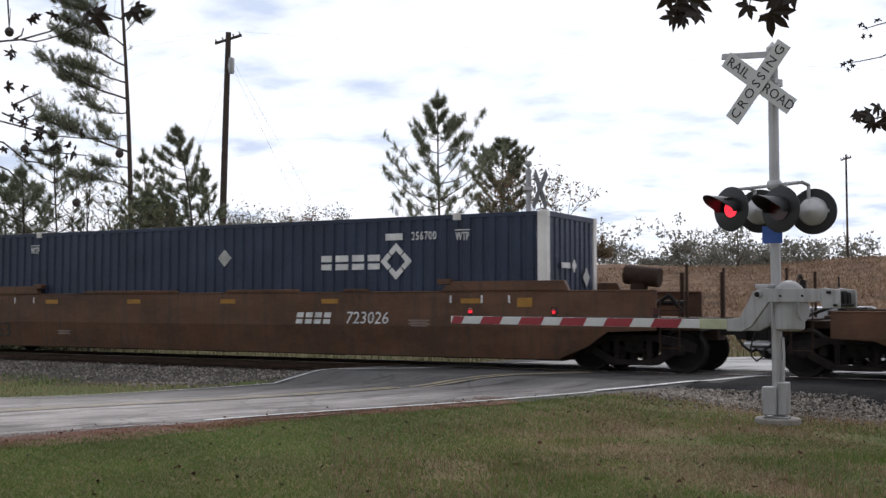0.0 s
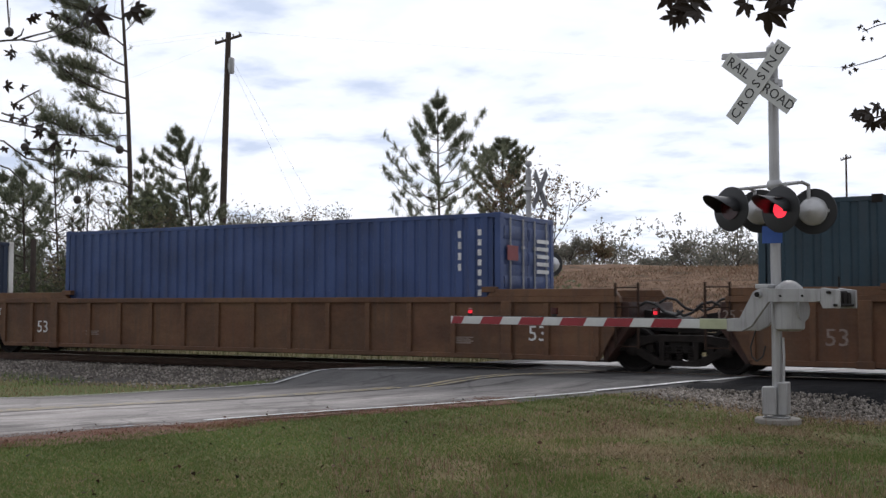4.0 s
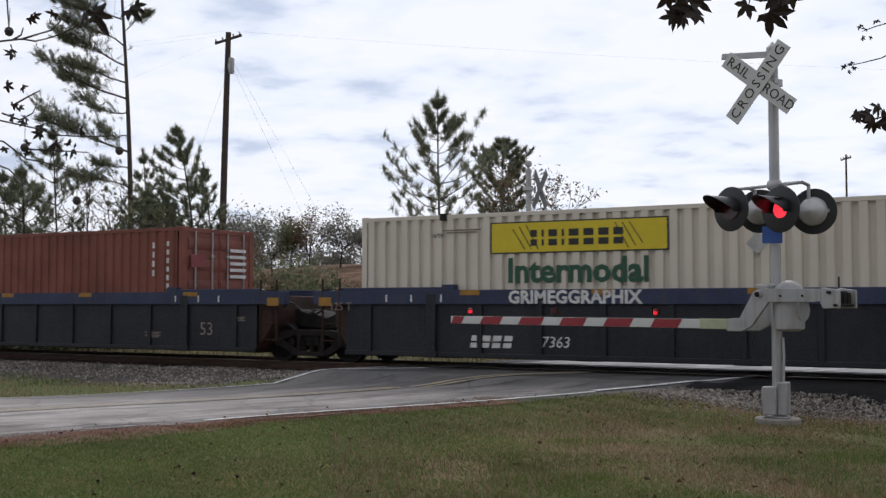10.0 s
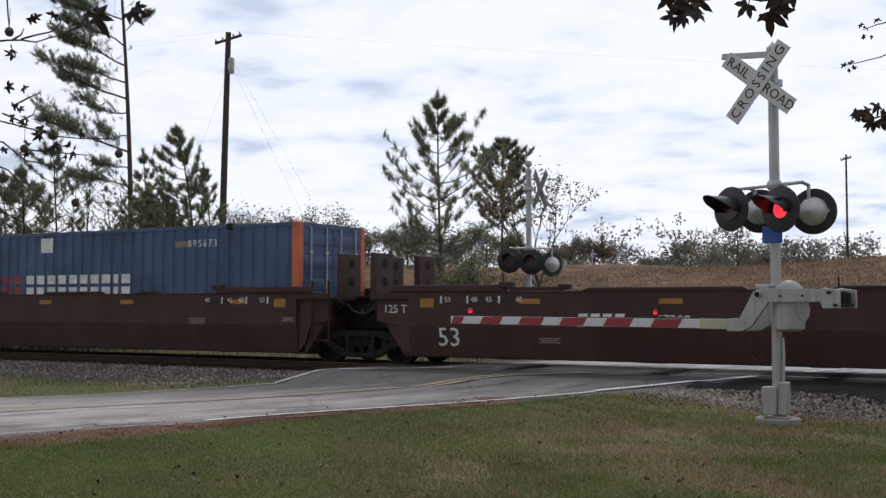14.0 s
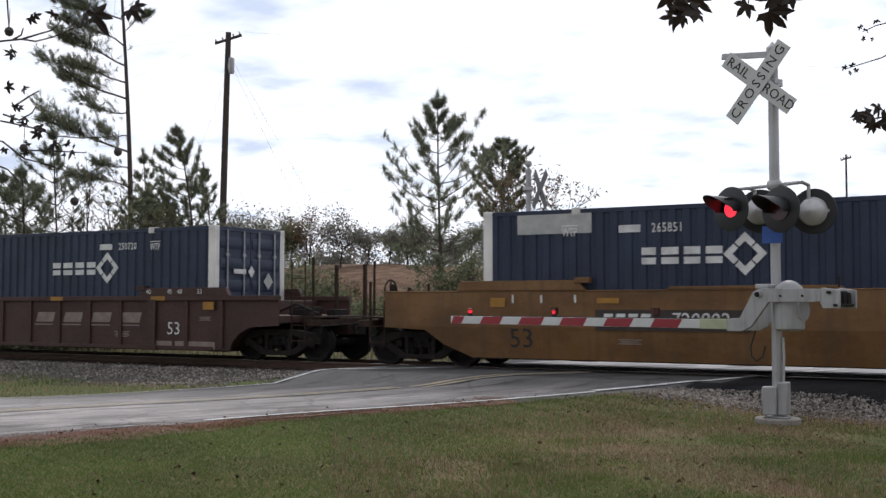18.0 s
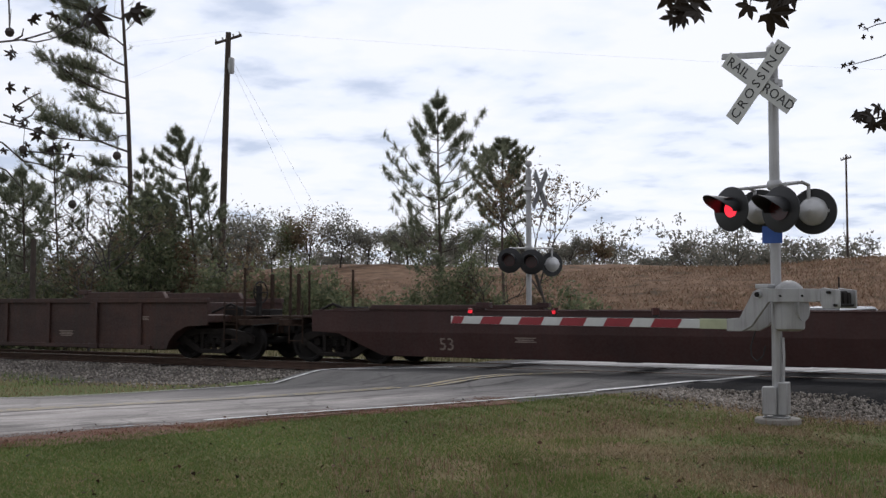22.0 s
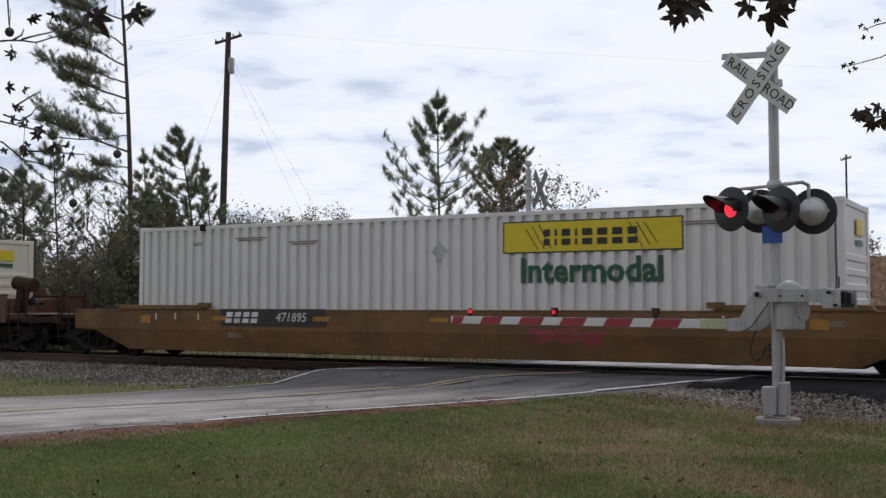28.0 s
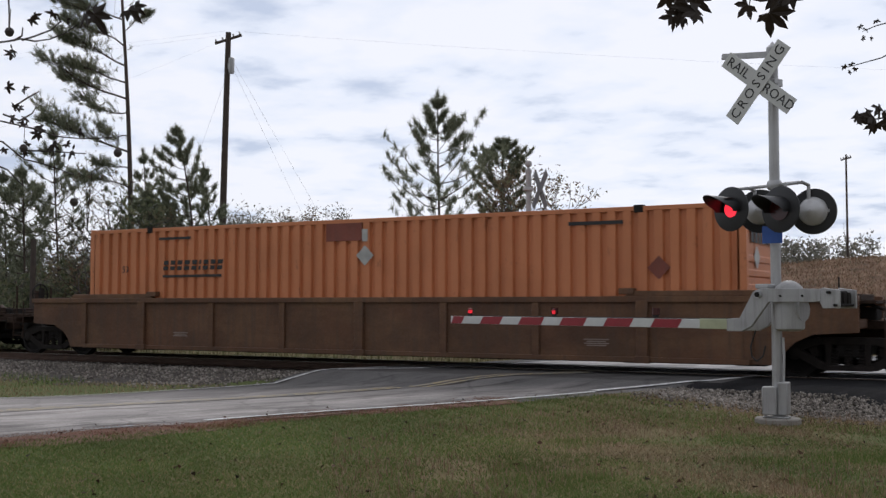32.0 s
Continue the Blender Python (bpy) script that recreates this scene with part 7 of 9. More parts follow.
def assemble_train():
    W = well_car
    W(6.5, "C", "car_tan", "c", "c", "empty weathered tan well car", seed=1, tall_post=1.9)
    W(-16.88, "A", "car_brown", "j", "c", BROWN + " carrying a navy container", num=(3.52, "723026", False, 0.36), seed=2, tall_post=2.0)
    W(-36.0, "A", "car_brown", "j", "j", BROWN + " covered in pink and silver graffiti", seed=3,
      deco=(tagword("CiXer", -5.85, -2.2, 0.34, 1.34, "g_pink", "g_dark", 1), ttx(-0.15, "red"), tagword("DUZER", 1.35, 5.95, 0.36, 1.40, "g_dark", "g_silver", 2)))
    W(-55.25, "A", "car_brown", "c", "j", BROWN + " covered in turquoise graffiti", num=(-3.48, "723026", False, 0.36), seed=4,
      deco=(tagword("BUMP", -1.6, 1.7, 0.34, 1.28, "g_teal", "g_aqua", 3), tagword("OTIS", 3.38, 7.29, 0.34, 1.34, "g_silver", "g_teal", 4)))
    W(-78.9, "B", "car_tan", "j", "c", RIBBED + " carrying a teal container", seed=5, marks="d", patches=False)
    W(-98.1, "B", "car_tan", "j", "j", RIBBED + " carrying a short blue container", seed=6, marks="w", patches=False)
    W(-117.35, "B", "car_tan", "c", "j", RIBBED + " carrying a navy container", seed=7, marks="d", patches=True)
    W(-140.7, "C", "car_red", "c", "c", "weathered red smooth-sided well car", seed=8, marks="d", patches=False, tall_post=1.85)
    W(-163.9, "B", "car_yellow", "c", "c", "weathered yellow ribbed well car with violet graffiti", seed=9, marks="k",
      deco=(violet_piece,))
    W(-187.2, "C", "car_yellow", "c", "c", "weathered yellow well car with black scrawls", seed=10, marks="k", deco=(scr(4.6, 5.8, 0.86, 1.06, "g_dark", 3), scr(1.5, 2.2, 0.7, 1.0, "g_dark", 5), scr(-7.6, -5.8, 0.45, 0.95, "g_dark", 8)))
    W(-210.5, "D", "car_blue", "j", "c", BLUE + " carrying an ivory container", chord="chord_blue", seed=11, marks="d", num=(-4.1, "7363", False, 0.30),
      deco=(lambda car, kind: words(car, "GRIMEGGRAPHIX", -3.20, 1.40, 0.34, "letter_w", -1.468, "white painted lettering GRIMEGGRAPHIX", bold=0.012, space=1.02),))
    W(-229.7, "D", "car_blue", "j", "j", BLUE + " carrying a rust red container", chord="chord_blue", seed=12, marks="d", num=(-4.1, "7363", False, 0.30),
      deco=(lambda car, kind: words(car, "GRIMEGGRAPHIX", -3.21, 1.40, 0.34, "letter_w", -1.468, "white painted lettering GRIMEGGRAPHIX", bold=0.012, space=1.02),))
    W(-248.9, "D", "car_blue", "c", "j", BLUE + " carrying a maroon container", chord="chord_blue", seed=13, marks="d", num=(-4.1, "7363", False, 0.30),
      deco=(lambda car, kind: scrawl(car, "B", -8.2, -7.1, 1.3, 1.48, "letter_w", 7, 0.022),))
    W(-272.2, "U", "car_maroon", "j", "c", MAR, seed=14, marks="w", num=(-3.1, "57208", False, 0.26), tall_post=2.2)
    W(-291.4, "U", "car_maroon", "j", "j", "empty " + MAR, seed=15, marks="w", num=(-3.1, "57208", False, 0.26), bulk_ends=True)
    W(-310.5, "U", "car_maroon", "c", "j", MAR, seed=16, marks="w", num=(-3.1, "57208", False, 0.26), bulk_ends=True, tall_post=2.2)
    W(-333.9, "A", "car_yellow", "j", "c", YELL + " carrying a navy container", seed=17, marks="k")
    W(-353.0, "A", "car_yellow", "j", "j", "empty weathered yellow well car with mauve graffiti", seed=18, marks="k", deco=(tagword("STEP", -5.3, -1.45, 0.34, 1.42, "g_mauve", "g_dark", 5), ttx(0.2, "red")))
    W(-372.0, "A", "car_yellow", "c", "j", "weathered yellow well car with mauve graffiti", seed=19, marks="k", num=(-4.2, "720802", True, 0.36), deco=(tagword("ZENKO", 1.9, 6.0, 0.34, 1.40, "g_mauve", "g_pale", 6), scr(6.2, 6.9, 0.6, 1.0, "g_mauve", 9)))
    W(-395.1, "N", "car_bnsf", "j", "c", BRN, seed=20, marks="w", deco=(swoosh,), tall_post=2.3)
    W(-414.2, "N", "car_bnsf", "j", "j", BRN, seed=21, marks="w", deco=(swoosh,), bulk_ends=True)
    W(-433.7, "N", "car_bnsf", "c", "j", BRN, seed=22, marks="w", deco=(swoosh,), bulk_ends=True, tall_post=2.3)
    W(-456.3, "C", "car_maroon", "c", "c", "empty low maroon well car", seed=23, marks="d", patches=False, tall_post=2.1)
    W(-479.2, "B", "car_dark", "c", "c", "empty dark brown ribbed well car", seed=24, marks="d", patches=False, tall_post=2.1)
    W(-502.4, "A", "car_amber", "j", "c", "weathered yellow well car with ochre graffiti", seed=25, marks="k",
      deco=(wildly(-5.54, 0.60, 0.26, 1.50, 8, "g_olive", "g_sooty", 31), graf(1.9, 7.8, 0.30, 0.85, 9, "g_sooty", "g_umber", 32), graf(1.6, 8.0, 0.9, 1.46, 11, "g_dusty", "g_umber", 33), scr(0.9, 3.2, 1.2, 1.46, "g_pale", 5, 0.016)))
    W(-521.5, "A", "car_amber", "j", "j", "empty " + YELL, seed=26, marks="k", deco=(ttx(0.1, "red"), scr(-4.66, -2.8, 0.9, 1.40, "g_pale", 5)))
    W(-540.6, "A", "car_amber", "c", "j", YELL + " carrying a charcoal container", seed=27, marks="k", num=(-3.36, "727272", False, 0.36), deco=(scr(-7.4, -4.6, 0.85, 1.25, "g_pale", 2, 0.016), scr(-0.9, 0.3, 1.2, 1.4, "g_pale", 6, 0.016)))
    W(-563.3, "C", "car_camo", "c", "c", "stained olive and brown well car", seed=28, marks="", deco=(scr(-6, -2, 0.4, 1.0, "g_ochre", 3, 0.06),))
    W(-586.8, "C", "car_yellow", "c", "c", "weathered yellow well car with a white container", seed=29, marks="k", num=(-3.93, "471895", True, 0.28), deco=(graf(2.27, 3.83, 0.50, 0.84, 3, "logo_red", "logo_red", 41),))
    W(-609.7, "A", "car_brown", "j", "c", BROWN + " with faint scrawls", seed=30, marks="k", num=(3.33, "702031", False, 0.34), deco=(scr(-6.0, -3.2, 0.5, 1.3, "g_dusty", 4, 0.03), scr(5.6, 6.8, 0.75, 1.15, "g_silver", 8, 0.018)))
    W(-628.7, "A", "car_brown", "j", "j", BROWN + " with pale scrawls", seed=31, marks="k", deco=(ttx(0.05, "white"), scr(5.3, 7.4, 0.42, 0.72, "g_silver", 4, 0.02), scr(4.2, 6.6, 1.0, 1.35, "g_pale", 6, 0.016)))
    W(-647.7, "A", "car_brown", "c", "j", BROWN + " with faint scrawls", seed=32, marks="k", num=(-3.3, "732057", False, 0.36), deco=(scr(-4.9, -2.9, 0.45, 0.75, "letter_d", 4, 0.016), scr(2.5, 3.6, 1.1, 1.3, "g_pale", 6, 0.014)))
    W(-670.65, "R", "car_tan", "c", "c", "weathered tan well car with broad ribs", seed=33, marks="", patches=False)
    W(-693.8, "C", "car_dark", "c", "c", "empty dark brown well car", seed=34, marks="d")

    C = container
    pw = dict(pitch=0.275, post="post_white")
    C(-16.88, 16.154, "navy", NAVY53, front="corr", deco=(umax(1, "256700", centre=True),), **pw)
    C(-36.0, 16.154, "char", CHAR53, front="corr", deco=(umax(1, "238134"),), **pw)
    C(-55.25, 16.154, "char", CHAR53, front="corr", deco=(umax(1, "235487"),), **pw)
    C(-78.9, 16.154, "teal", "teal corrugated 53-foot container with yellow logo blocks", deco=(csx_teal,), pitch=0.30)
    C(-98.1, 12.192, "blue", "blue corrugated 40-foot container with door markings", deco=(rows_of_marks,), pitch=0.28)
    C(-117.35, 16.154, "navy", NAVY53, front="corr", deco=(umax(-1, "238036", centre=True),), **pw)
    C(-140.7, 16.154, "grey", "light grey corrugated 53-foot container with navy logo", deco=(tote,), pitch=0.42)
    C(-163.9, 16.154, "grey", "light grey corrugated 53-foot container with navy logo", deco=(tote,), pitch=0.42)
    C(-187.2, 16.154, "ivory", "ivory corrugated 53-foot container with yellow sign", deco=(hunt(-1, "doors"),), pitch=0.27)
    C(-210.5, 16.154, "ivory", "ivory corrugated 53-foot container with yellow sign", deco=(hunt(-1, "doors"),), pitch=0.27)
    C(-229.7, 12.192, "rustred", "rust red corrugated 40-foot container", deco=(rows_of_marks,), pitch=0.28)
    C(-248.9, 12.192, "maroon", "maroon corrugated 40-foot container with black sign", deco=(beacon,), pitch=0.28)
    C(-272.2, 16.154, "cream", "cream corrugated 53-foot container with blue logo blocks", deco=(csx_cream,), pitch=0.36)
    C(-310.5, 16.154, "stack", "faded blue corrugated 53-foot container with orange corner posts", deco=(stacktrain,), pitch=0.33, post="post_orange")
    C(-333.9, 16.154, "navy", NAVY53, deco=(umax(1, "251206"),), **pw)
    C(-372.0, 16.154, "navy", "navy blue corrugated 53-foot container with a bleached grey patch", deco=(umax(-1, "265851", patch=True, centre=True),), **pw)
    C(-395.1, 16.154, "navy", NAVY53, deco=(umax(1, "250720"),), **pw)
    C(-414.2, 16.154, "navy", NAVY53, deco=(umax(1, "250729", centre=True),), **pw)
    C(-433.7, 16.154, "ivory", "ivory corrugated 53-foot container with yellow sign", deco=(hunt(-1, "doors", True),), pitch=0.27)
    C(-502.4, 16.154, "char", CHAR53, front="corr", deco=(umax(1, "239207"),), **pw)
    C(-540.6, 16.154, "char", CHAR53, front="corr", deco=(umax(1, "238208"),), **pw)
    for s, mat in ((-563.3, "white"), (-586.8, "white"), (-609.7, "ivory"), (-628.7, "white"), (-647.7, "white")):
        C(s, 16.154, mat, WHITE53 if mat == "white" else "ivory corrugated 53-foot container with yellow sign", front="nose", deco=(hunt(1, "nose"),), pitch=0.27)
    C(-670.65, 16.154, "orange", "orange corrugated 53-foot container with rust patch", front="nose", deco=(schneider,), pitch=0.30)


assemble_train()


# ---- things beyond the line: poles, trees, bushes, a waiting car ----
def survey(d, s):
    """A point d metres out from the tripod along the shot's ground line and s metres to its right."""
    return -0.4927 * d + 0.8702 * s, -20.905 + 0.8702 * d + 0.4927 * s


def spot(u, d):
    """The ground spot at d metres out whose bearing is u thousandths to the right."""
    x, y = survey(d, u / 1000 * d)
    return x, y, float(height(x, y))


def tube_path(pts, r0, r1, n=6):
    g = Geo()
    k = len(pts) - 1
    pts = [Vector(q) for q in pts]
    vs = []
    for i, q in enumerate(pts):
        turn = (pts[min(i + 1, k)] - pts[max(i - 1, 0)]).to_track_quat("Z", "Y")
        r = r0 + (r1 - r0) * i / k
        vs += [q + turn @ Vector((r * math.cos(6.2832 * j / n), r * math.sin(6.2832 * j / n), 0)) for j in range(n)]
    fs = [(i * n + j, i * n + (j + 1) % n, (i + 1) * n + (j + 1) % n, (i + 1) * n + j) for i in range(k) for j in range(n)]
    return g.add(vs, fs + [tuple(range(n - 1, -1, -1)), tuple(range(k * n, k * n + n))])


class Foliage:
    """Gathers thin triangles for needles or leaves."""

    def __init__(self, seed):
        self.rng, self.v = np.random.RandomState(seed), []

    def tufts(self, centres, dirs, n, length, width):
        """n needles from each centre, fanned about its direction."""
        c, d = np.asarray(centres, float), np.asarray(dirs, float)
        k = len(c)
        d = d / (np.linalg.norm(d, axis=1, keepdims=True) + 1e-9)
        q = self.rng.randn(k, n, 3) * 0.46 + d[:, None, :]
        q /= np.linalg.norm(q, axis=2, keepdims=True)
        ln = length * self.rng.uniform(0.7, 1.2, (k, n, 1))
        side = np.cross(q, self.rng.randn(k, n, 3))
        side /= np.linalg.norm(side, axis=2, keepdims=True) + 1e-9
        base = c[:, None, :] + self.rng.randn(k, n, 3) * length * 0.10 - q * length * self.rng.uniform(0.0, 0.7, (k, n, 1))
        a, b, tip = base - side * width, base + side * width, base + q * ln
        self.v.append(np.stack([a, b, tip], 2).reshape(-1, 3))

    def leaves(self, centres, spread, n, size):
        c = np.asarray(centres, float)
        k = len(c)
        p = c[:, None, :] + self.rng.randn(k, n, 3) * spread
        e1, e2 = self.rng.randn(k, n, 3), self.rng.randn(k, n, 3)
        e1 /= np.linalg.norm(e1, axis=2, keepdims=True)
        e2 /= np.linalg.norm(e2, axis=2, keepdims=True)
        s = size * self.rng.uniform(0.6, 1.3, (k, n, 1))
        self.v.append(np.stack([p - e1 * s, p + e1 * s, p + e2 * s * 1.3], 2).reshape(-1, 3))

    def make(self, name, mat, parent, label=""):
        v = np.concatenate(self.v)
        return bulk(name, v, np.arange(len(v)).reshape(-1, 3), M[mat], label, parent=parent)


def pine(u, d, tall, seed, label, crown0=0.3, reach=1.6, whorls=10, per=4, lean=(0, 0), tufts=7, needle=0.30, trunk=0.085, width=0.010, wind=-0.25, full=0.9):
    """A young pine: whorls of limbs that sweep up, side twigs on them, brushes of needles at the twig ends."""
    x, y, z = spot(u, d)
    rng = np.random.RandomState(seed)
    tree = thing("pine_tree", label, "tree", "trees behind the track", pose(x, y, z - 0.1))
    bend = lambda f: Vector((lean[0] * f * f * 0.8702 + 0.05 * math.sin(5 * f + seed), lean[0] * f * f * 0.4927, tall * f))
    part("trunk", tube_path([bend(f) for f in np.linspace(0, 1, 12)], trunk, 0.014, 8), M["bark"], tree, "slender rough trunk")
    fol, limbs = Foliage(seed + 1), Geo()
    cs, ds = [], []
    for w in range(whorls):
        f = min(crown0 + (1 - crown0) * (w + rng.uniform(-0.25, 0.45)) / whorls, 0.985)
        p0 = bend(f)
        a0 = rng.uniform(0, 6.28)
        for b in range(per):
            a = a0 + 6.28 * b / per + rng.uniform(-0.5, 0.5)
            dx, dy = math.cos(a) + wind * 0.87, math.sin(a) + wind * 0.49
            g = (f - crown0) / (1 - crown0)
            ln = reach * (0.10 + 0.90 * max(0.0, math.sin(math.pi * (0.24 + 0.75 * g))) ** full) * rng.uniform(0.6, 1.1) * min(1.0, 0.12 + 2.2 * (1 - g))
            rise = min(rng.uniform(0.25, 0.75) + 0.35 * (f - crown0), 0.75 * (1.02 - f) * tall / (1.15 * ln))
            pts = [p0 + Vector((dx * ln * t, dy * ln * t, ln * rise * (0.45 * t + 0.7 * t * t))) + Vector(rng.randn(3) * 0.02 * ln) for t in (0, 0.25, 0.5, 0.75, 1.0)]
            limb_of(limbs, pts, 0.008 + 0.006 * ln)
            dress(rng, limbs, cs, ds, pts, ln, tufts)
    cs.extend([bend(1.0), bend(0.985), bend(0.965)])
    ds.extend([Vector((wind * 0.6, 0, 1))] * 3)
    fol.tufts(cs, ds, 26, needle, width)
    part("branchwork", limbs, M["bark"], tree, "thin bare limbs")["kind"] = "stuff"
    fol.make("crown", "needle", tree, "brushes of dark green needles")
    return tree


def limb_of(g, pts, r):
    k = len(pts) - 1
    for i in range(k):
        g.tube(pts[i], pts[i + 1], r * (1 - 0.8 * i / k), r * (1 - 0.8 * (i + 1) / k), 4, False)


def dress(rng, limbs, cs, ds, pts, ln, n, first=0.3, twig=0.34):
    """Side twigs along a limb, each ending in a brush of needles that follows the twig."""
    k = len(pts) - 1
    for j in range(n):
        t = 1.0 if j == 0 else first + (1 - first) * rng.rand() ** 0.8
        i = min(k - 1, int(t * k))
        q = pts[i].lerp(pts[i + 1], t * k - i)
        way = (pts[i + 1] - pts[i]).normalized()
        out = (way * 1.0 + Vector((rng.randn() * 0.55, rng.randn() * 0.55, rng.randn() * 0.40 + 0.30))).normalized()
        tl = 0.0 if j == 0 else twig * (0.35 + 0.30 * ln) * rng.uniform(0.4, 1.1) * (1.15 - 0.6 * t)
        tip = q + out * tl
        if tl > 0.1:
            limbs.tube(q, tip, 0.006, 0.004, 3, False)
        cs.append(tip)
        ds.append(out + Vector((0, 0, 0.45)))


def tall_pine(u, d, tall, seed, label, boughs):
    """A tall bare-trunked pine in the wind: long boughs rise to one side in separate layers."""
    x, y, z = spot(u, d)
    rng = np.random.RandomState(seed)
    tree = thing("pine_tree", label, "tree", "trees behind the track", pose(x, y, z - 0.1))
    bend = lambda f: Vector((-0.8 * f * f * 0.8702 + 0.05 * math.sin(5 * f), -0.8 * f * f * 0.4927, tall * f))
    part("trunk", tube_path([bend(f) for f in np.linspace(0, 1, 14)], 0.13, 0.03, 10), M["bark"], tree, "tall slender rough trunk")
    fol, limbs = Foliage(seed + 1), Geo()
    cs, ds = [], []
    for h, ln, rise, side in boughs:
        f = h / tall
        p0 = bend(f)
        a = (3.66 if side < 0 else 0.52) + rng.uniform(-0.35, 0.35)
        dx, dy = math.cos(a), math.sin(a)
        pts = [p0 + Vector((dx * ln * t, dy * ln * t, ln * rise * (0.85 * t + 0.2 * t * t) + 0.10 * math.sin(5 * t + h))) + Vector(rng.randn(3) * 0.03) for t in np.linspace(0, 1, 8)]
        limb_of(limbs, pts, 0.014 + 0.008 * ln)
        dress(rng, limbs, cs, ds, pts, ln, int(44 * ln), 0.12, 0.80)
        # a few forked side boughs keep to the layer
        for j in range(3 if ln > 2 else 1):
            t = rng.uniform(0.3, 0.7)
            i = int(t * 7)
            q = pts[i].lerp(pts[i + 1], t * 7 - i)
            bb = a + rng.choice([-1, 1]) * rng.uniform(0.5, 0.9)
            l2 = ln * rng.uniform(0.30, 0.5)
            sub = [q + Vector((math.cos(bb) * l2 * v, math.sin(bb) * l2 * v, l2 * rise * 0.7 * v)) for v in np.linspace(0, 1, 4)]
            limb_of(limbs, sub, 0.012)
            dress(rng, limbs, cs, ds, sub, l2, int(36 * l2), 0.12, 0.80)
    fol.tufts(cs, ds, 15, 0.24, 0.0085)
    part("branchwork", limbs, M["bark"], tree, "long bare boughs")["kind"] = "stuff"
    fol.make("crown", "needle", tree, "layers of dark green needles")
    return tree


def ridge_tree(u, d, tall, wide, seed, mat):
    """A field tree on the ridge: a bare stem that forks low and carries rounded, gappy clumps of leaves."""
    x, y, z = spot(u, d)
    rng = np.random.RandomState(seed)
    tree = thing("tree", "small rounded tree on the ridge of the field", "tree", "trees on the ridge", pose(x, y, z - 0.1))
    stem, limbs, c = Geo(), Geo(), []
    fork = Vector((rng.randn() * 0.1, 0, tall * rng.uniform(0.22, 0.38)))
    stem.tube((0, 0, 0), fork, 0.03 * tall ** 0.6, 0.022 * tall ** 0.6, 6, False)
    for k in range(rng.randint(10, 14)):
        a, r = rng.uniform(0, 6.28), wide * math.sqrt(rng.uniform(0.05, 1.0))
        hz = tall * (0.44 + 0.56 * rng.rand() * (1 - 0.45 * (r / wide) ** 2))
        tip = Vector((math.cos(a) * r, math.sin(a) * r, hz))
        mid = fork.lerp(tip, 0.5) + Vector((0, 0, 0.06 * tall))
        limbs.tube(fork, mid, 0.03, 0.02, 4, False)
        limbs.tube(mid, tip, 0.02, 0.008, 4, False)
        for j in range(rng.randint(7, 11)):
            q = mid.lerp(tip, rng.uniform(0.25, 1.08)) + Vector(rng.randn(3)) * 0.10 * tall * 0.7
            limbs.tube(mid.lerp(tip, 0.6), q, 0.009, 0.005, 3, False)
            c.append(q)
    fol = Foliage(seed + 1)
    fol.leaves(c, 0.062 * tall, 28, 0.085)
    part("trunk", stem, M["twig"], tree, "short forked trunk")
    part("branchwork", limbs, M["twig"], tree, "spreading limbs")["kind"] = "stuff"
    fol.make("crown", mat, tree, "loose clumps of small leaves")
    return tree


def broadleaf(u, d, tall, seed, label, mat="leaf_b", spread=1.2, leaf=0.06, leaves=5, levels=4, trunk=0.07, lean=0.0, name="tree"):
    x, y, z = spot(u, d)
    rng = np.random.RandomState(seed)
    tree = thing(name, label, "tree", "trees behind the track", pose(x, y, z - 0.1))
    tg, lg, tips = Geo(), Geo(), []

    def grow(p, v, ln, r, lev):
        q = p + v * ln
        mid = p.lerp(q, 0.5) + Vector(rng.randn(3)) * ln * 0.06
        g = tg if lev == 0 else lg
        n = 7 if lev == 0 else 4
        g.tube(p, mid, r, r * 0.85, n, False)
        g.tube(mid, q, r * 0.85, r * 0.65, n, False)
        if lev >= 2:
            tips.extend([mid, q])
        if lev < levels:
            for k in range(3 if lev else 4):
                w = (v + Vector((rng.randn() * 0.55 * spread, rng.randn() * 0.55 * spread, rng.uniform(-0.15, 0.45)))).normalized()
                grow(p.lerp(q, rng.uniform(0.55, 1.0)), w, ln * rng.uniform(0.55, 0.8), r * 0.58, lev + 1)

    grow(Vector((0, 0, 0)), Vector((lean * 0.87, lean * 0.49, 1)).normalized(), tall * 0.40, trunk, 0)
    part("trunk", tg, M["twig"], tree, "slim grey trunk")
    part("branchwork", lg, M["twig"], tree, "fine bare branches")["kind"] = "stuff"
    fol = Foliage(seed + 2)
    fol.leaves(tips, 0.16, leaves, leaf)
    fol.make("crown", mat, tree, "sparse small leaves")
    return tree


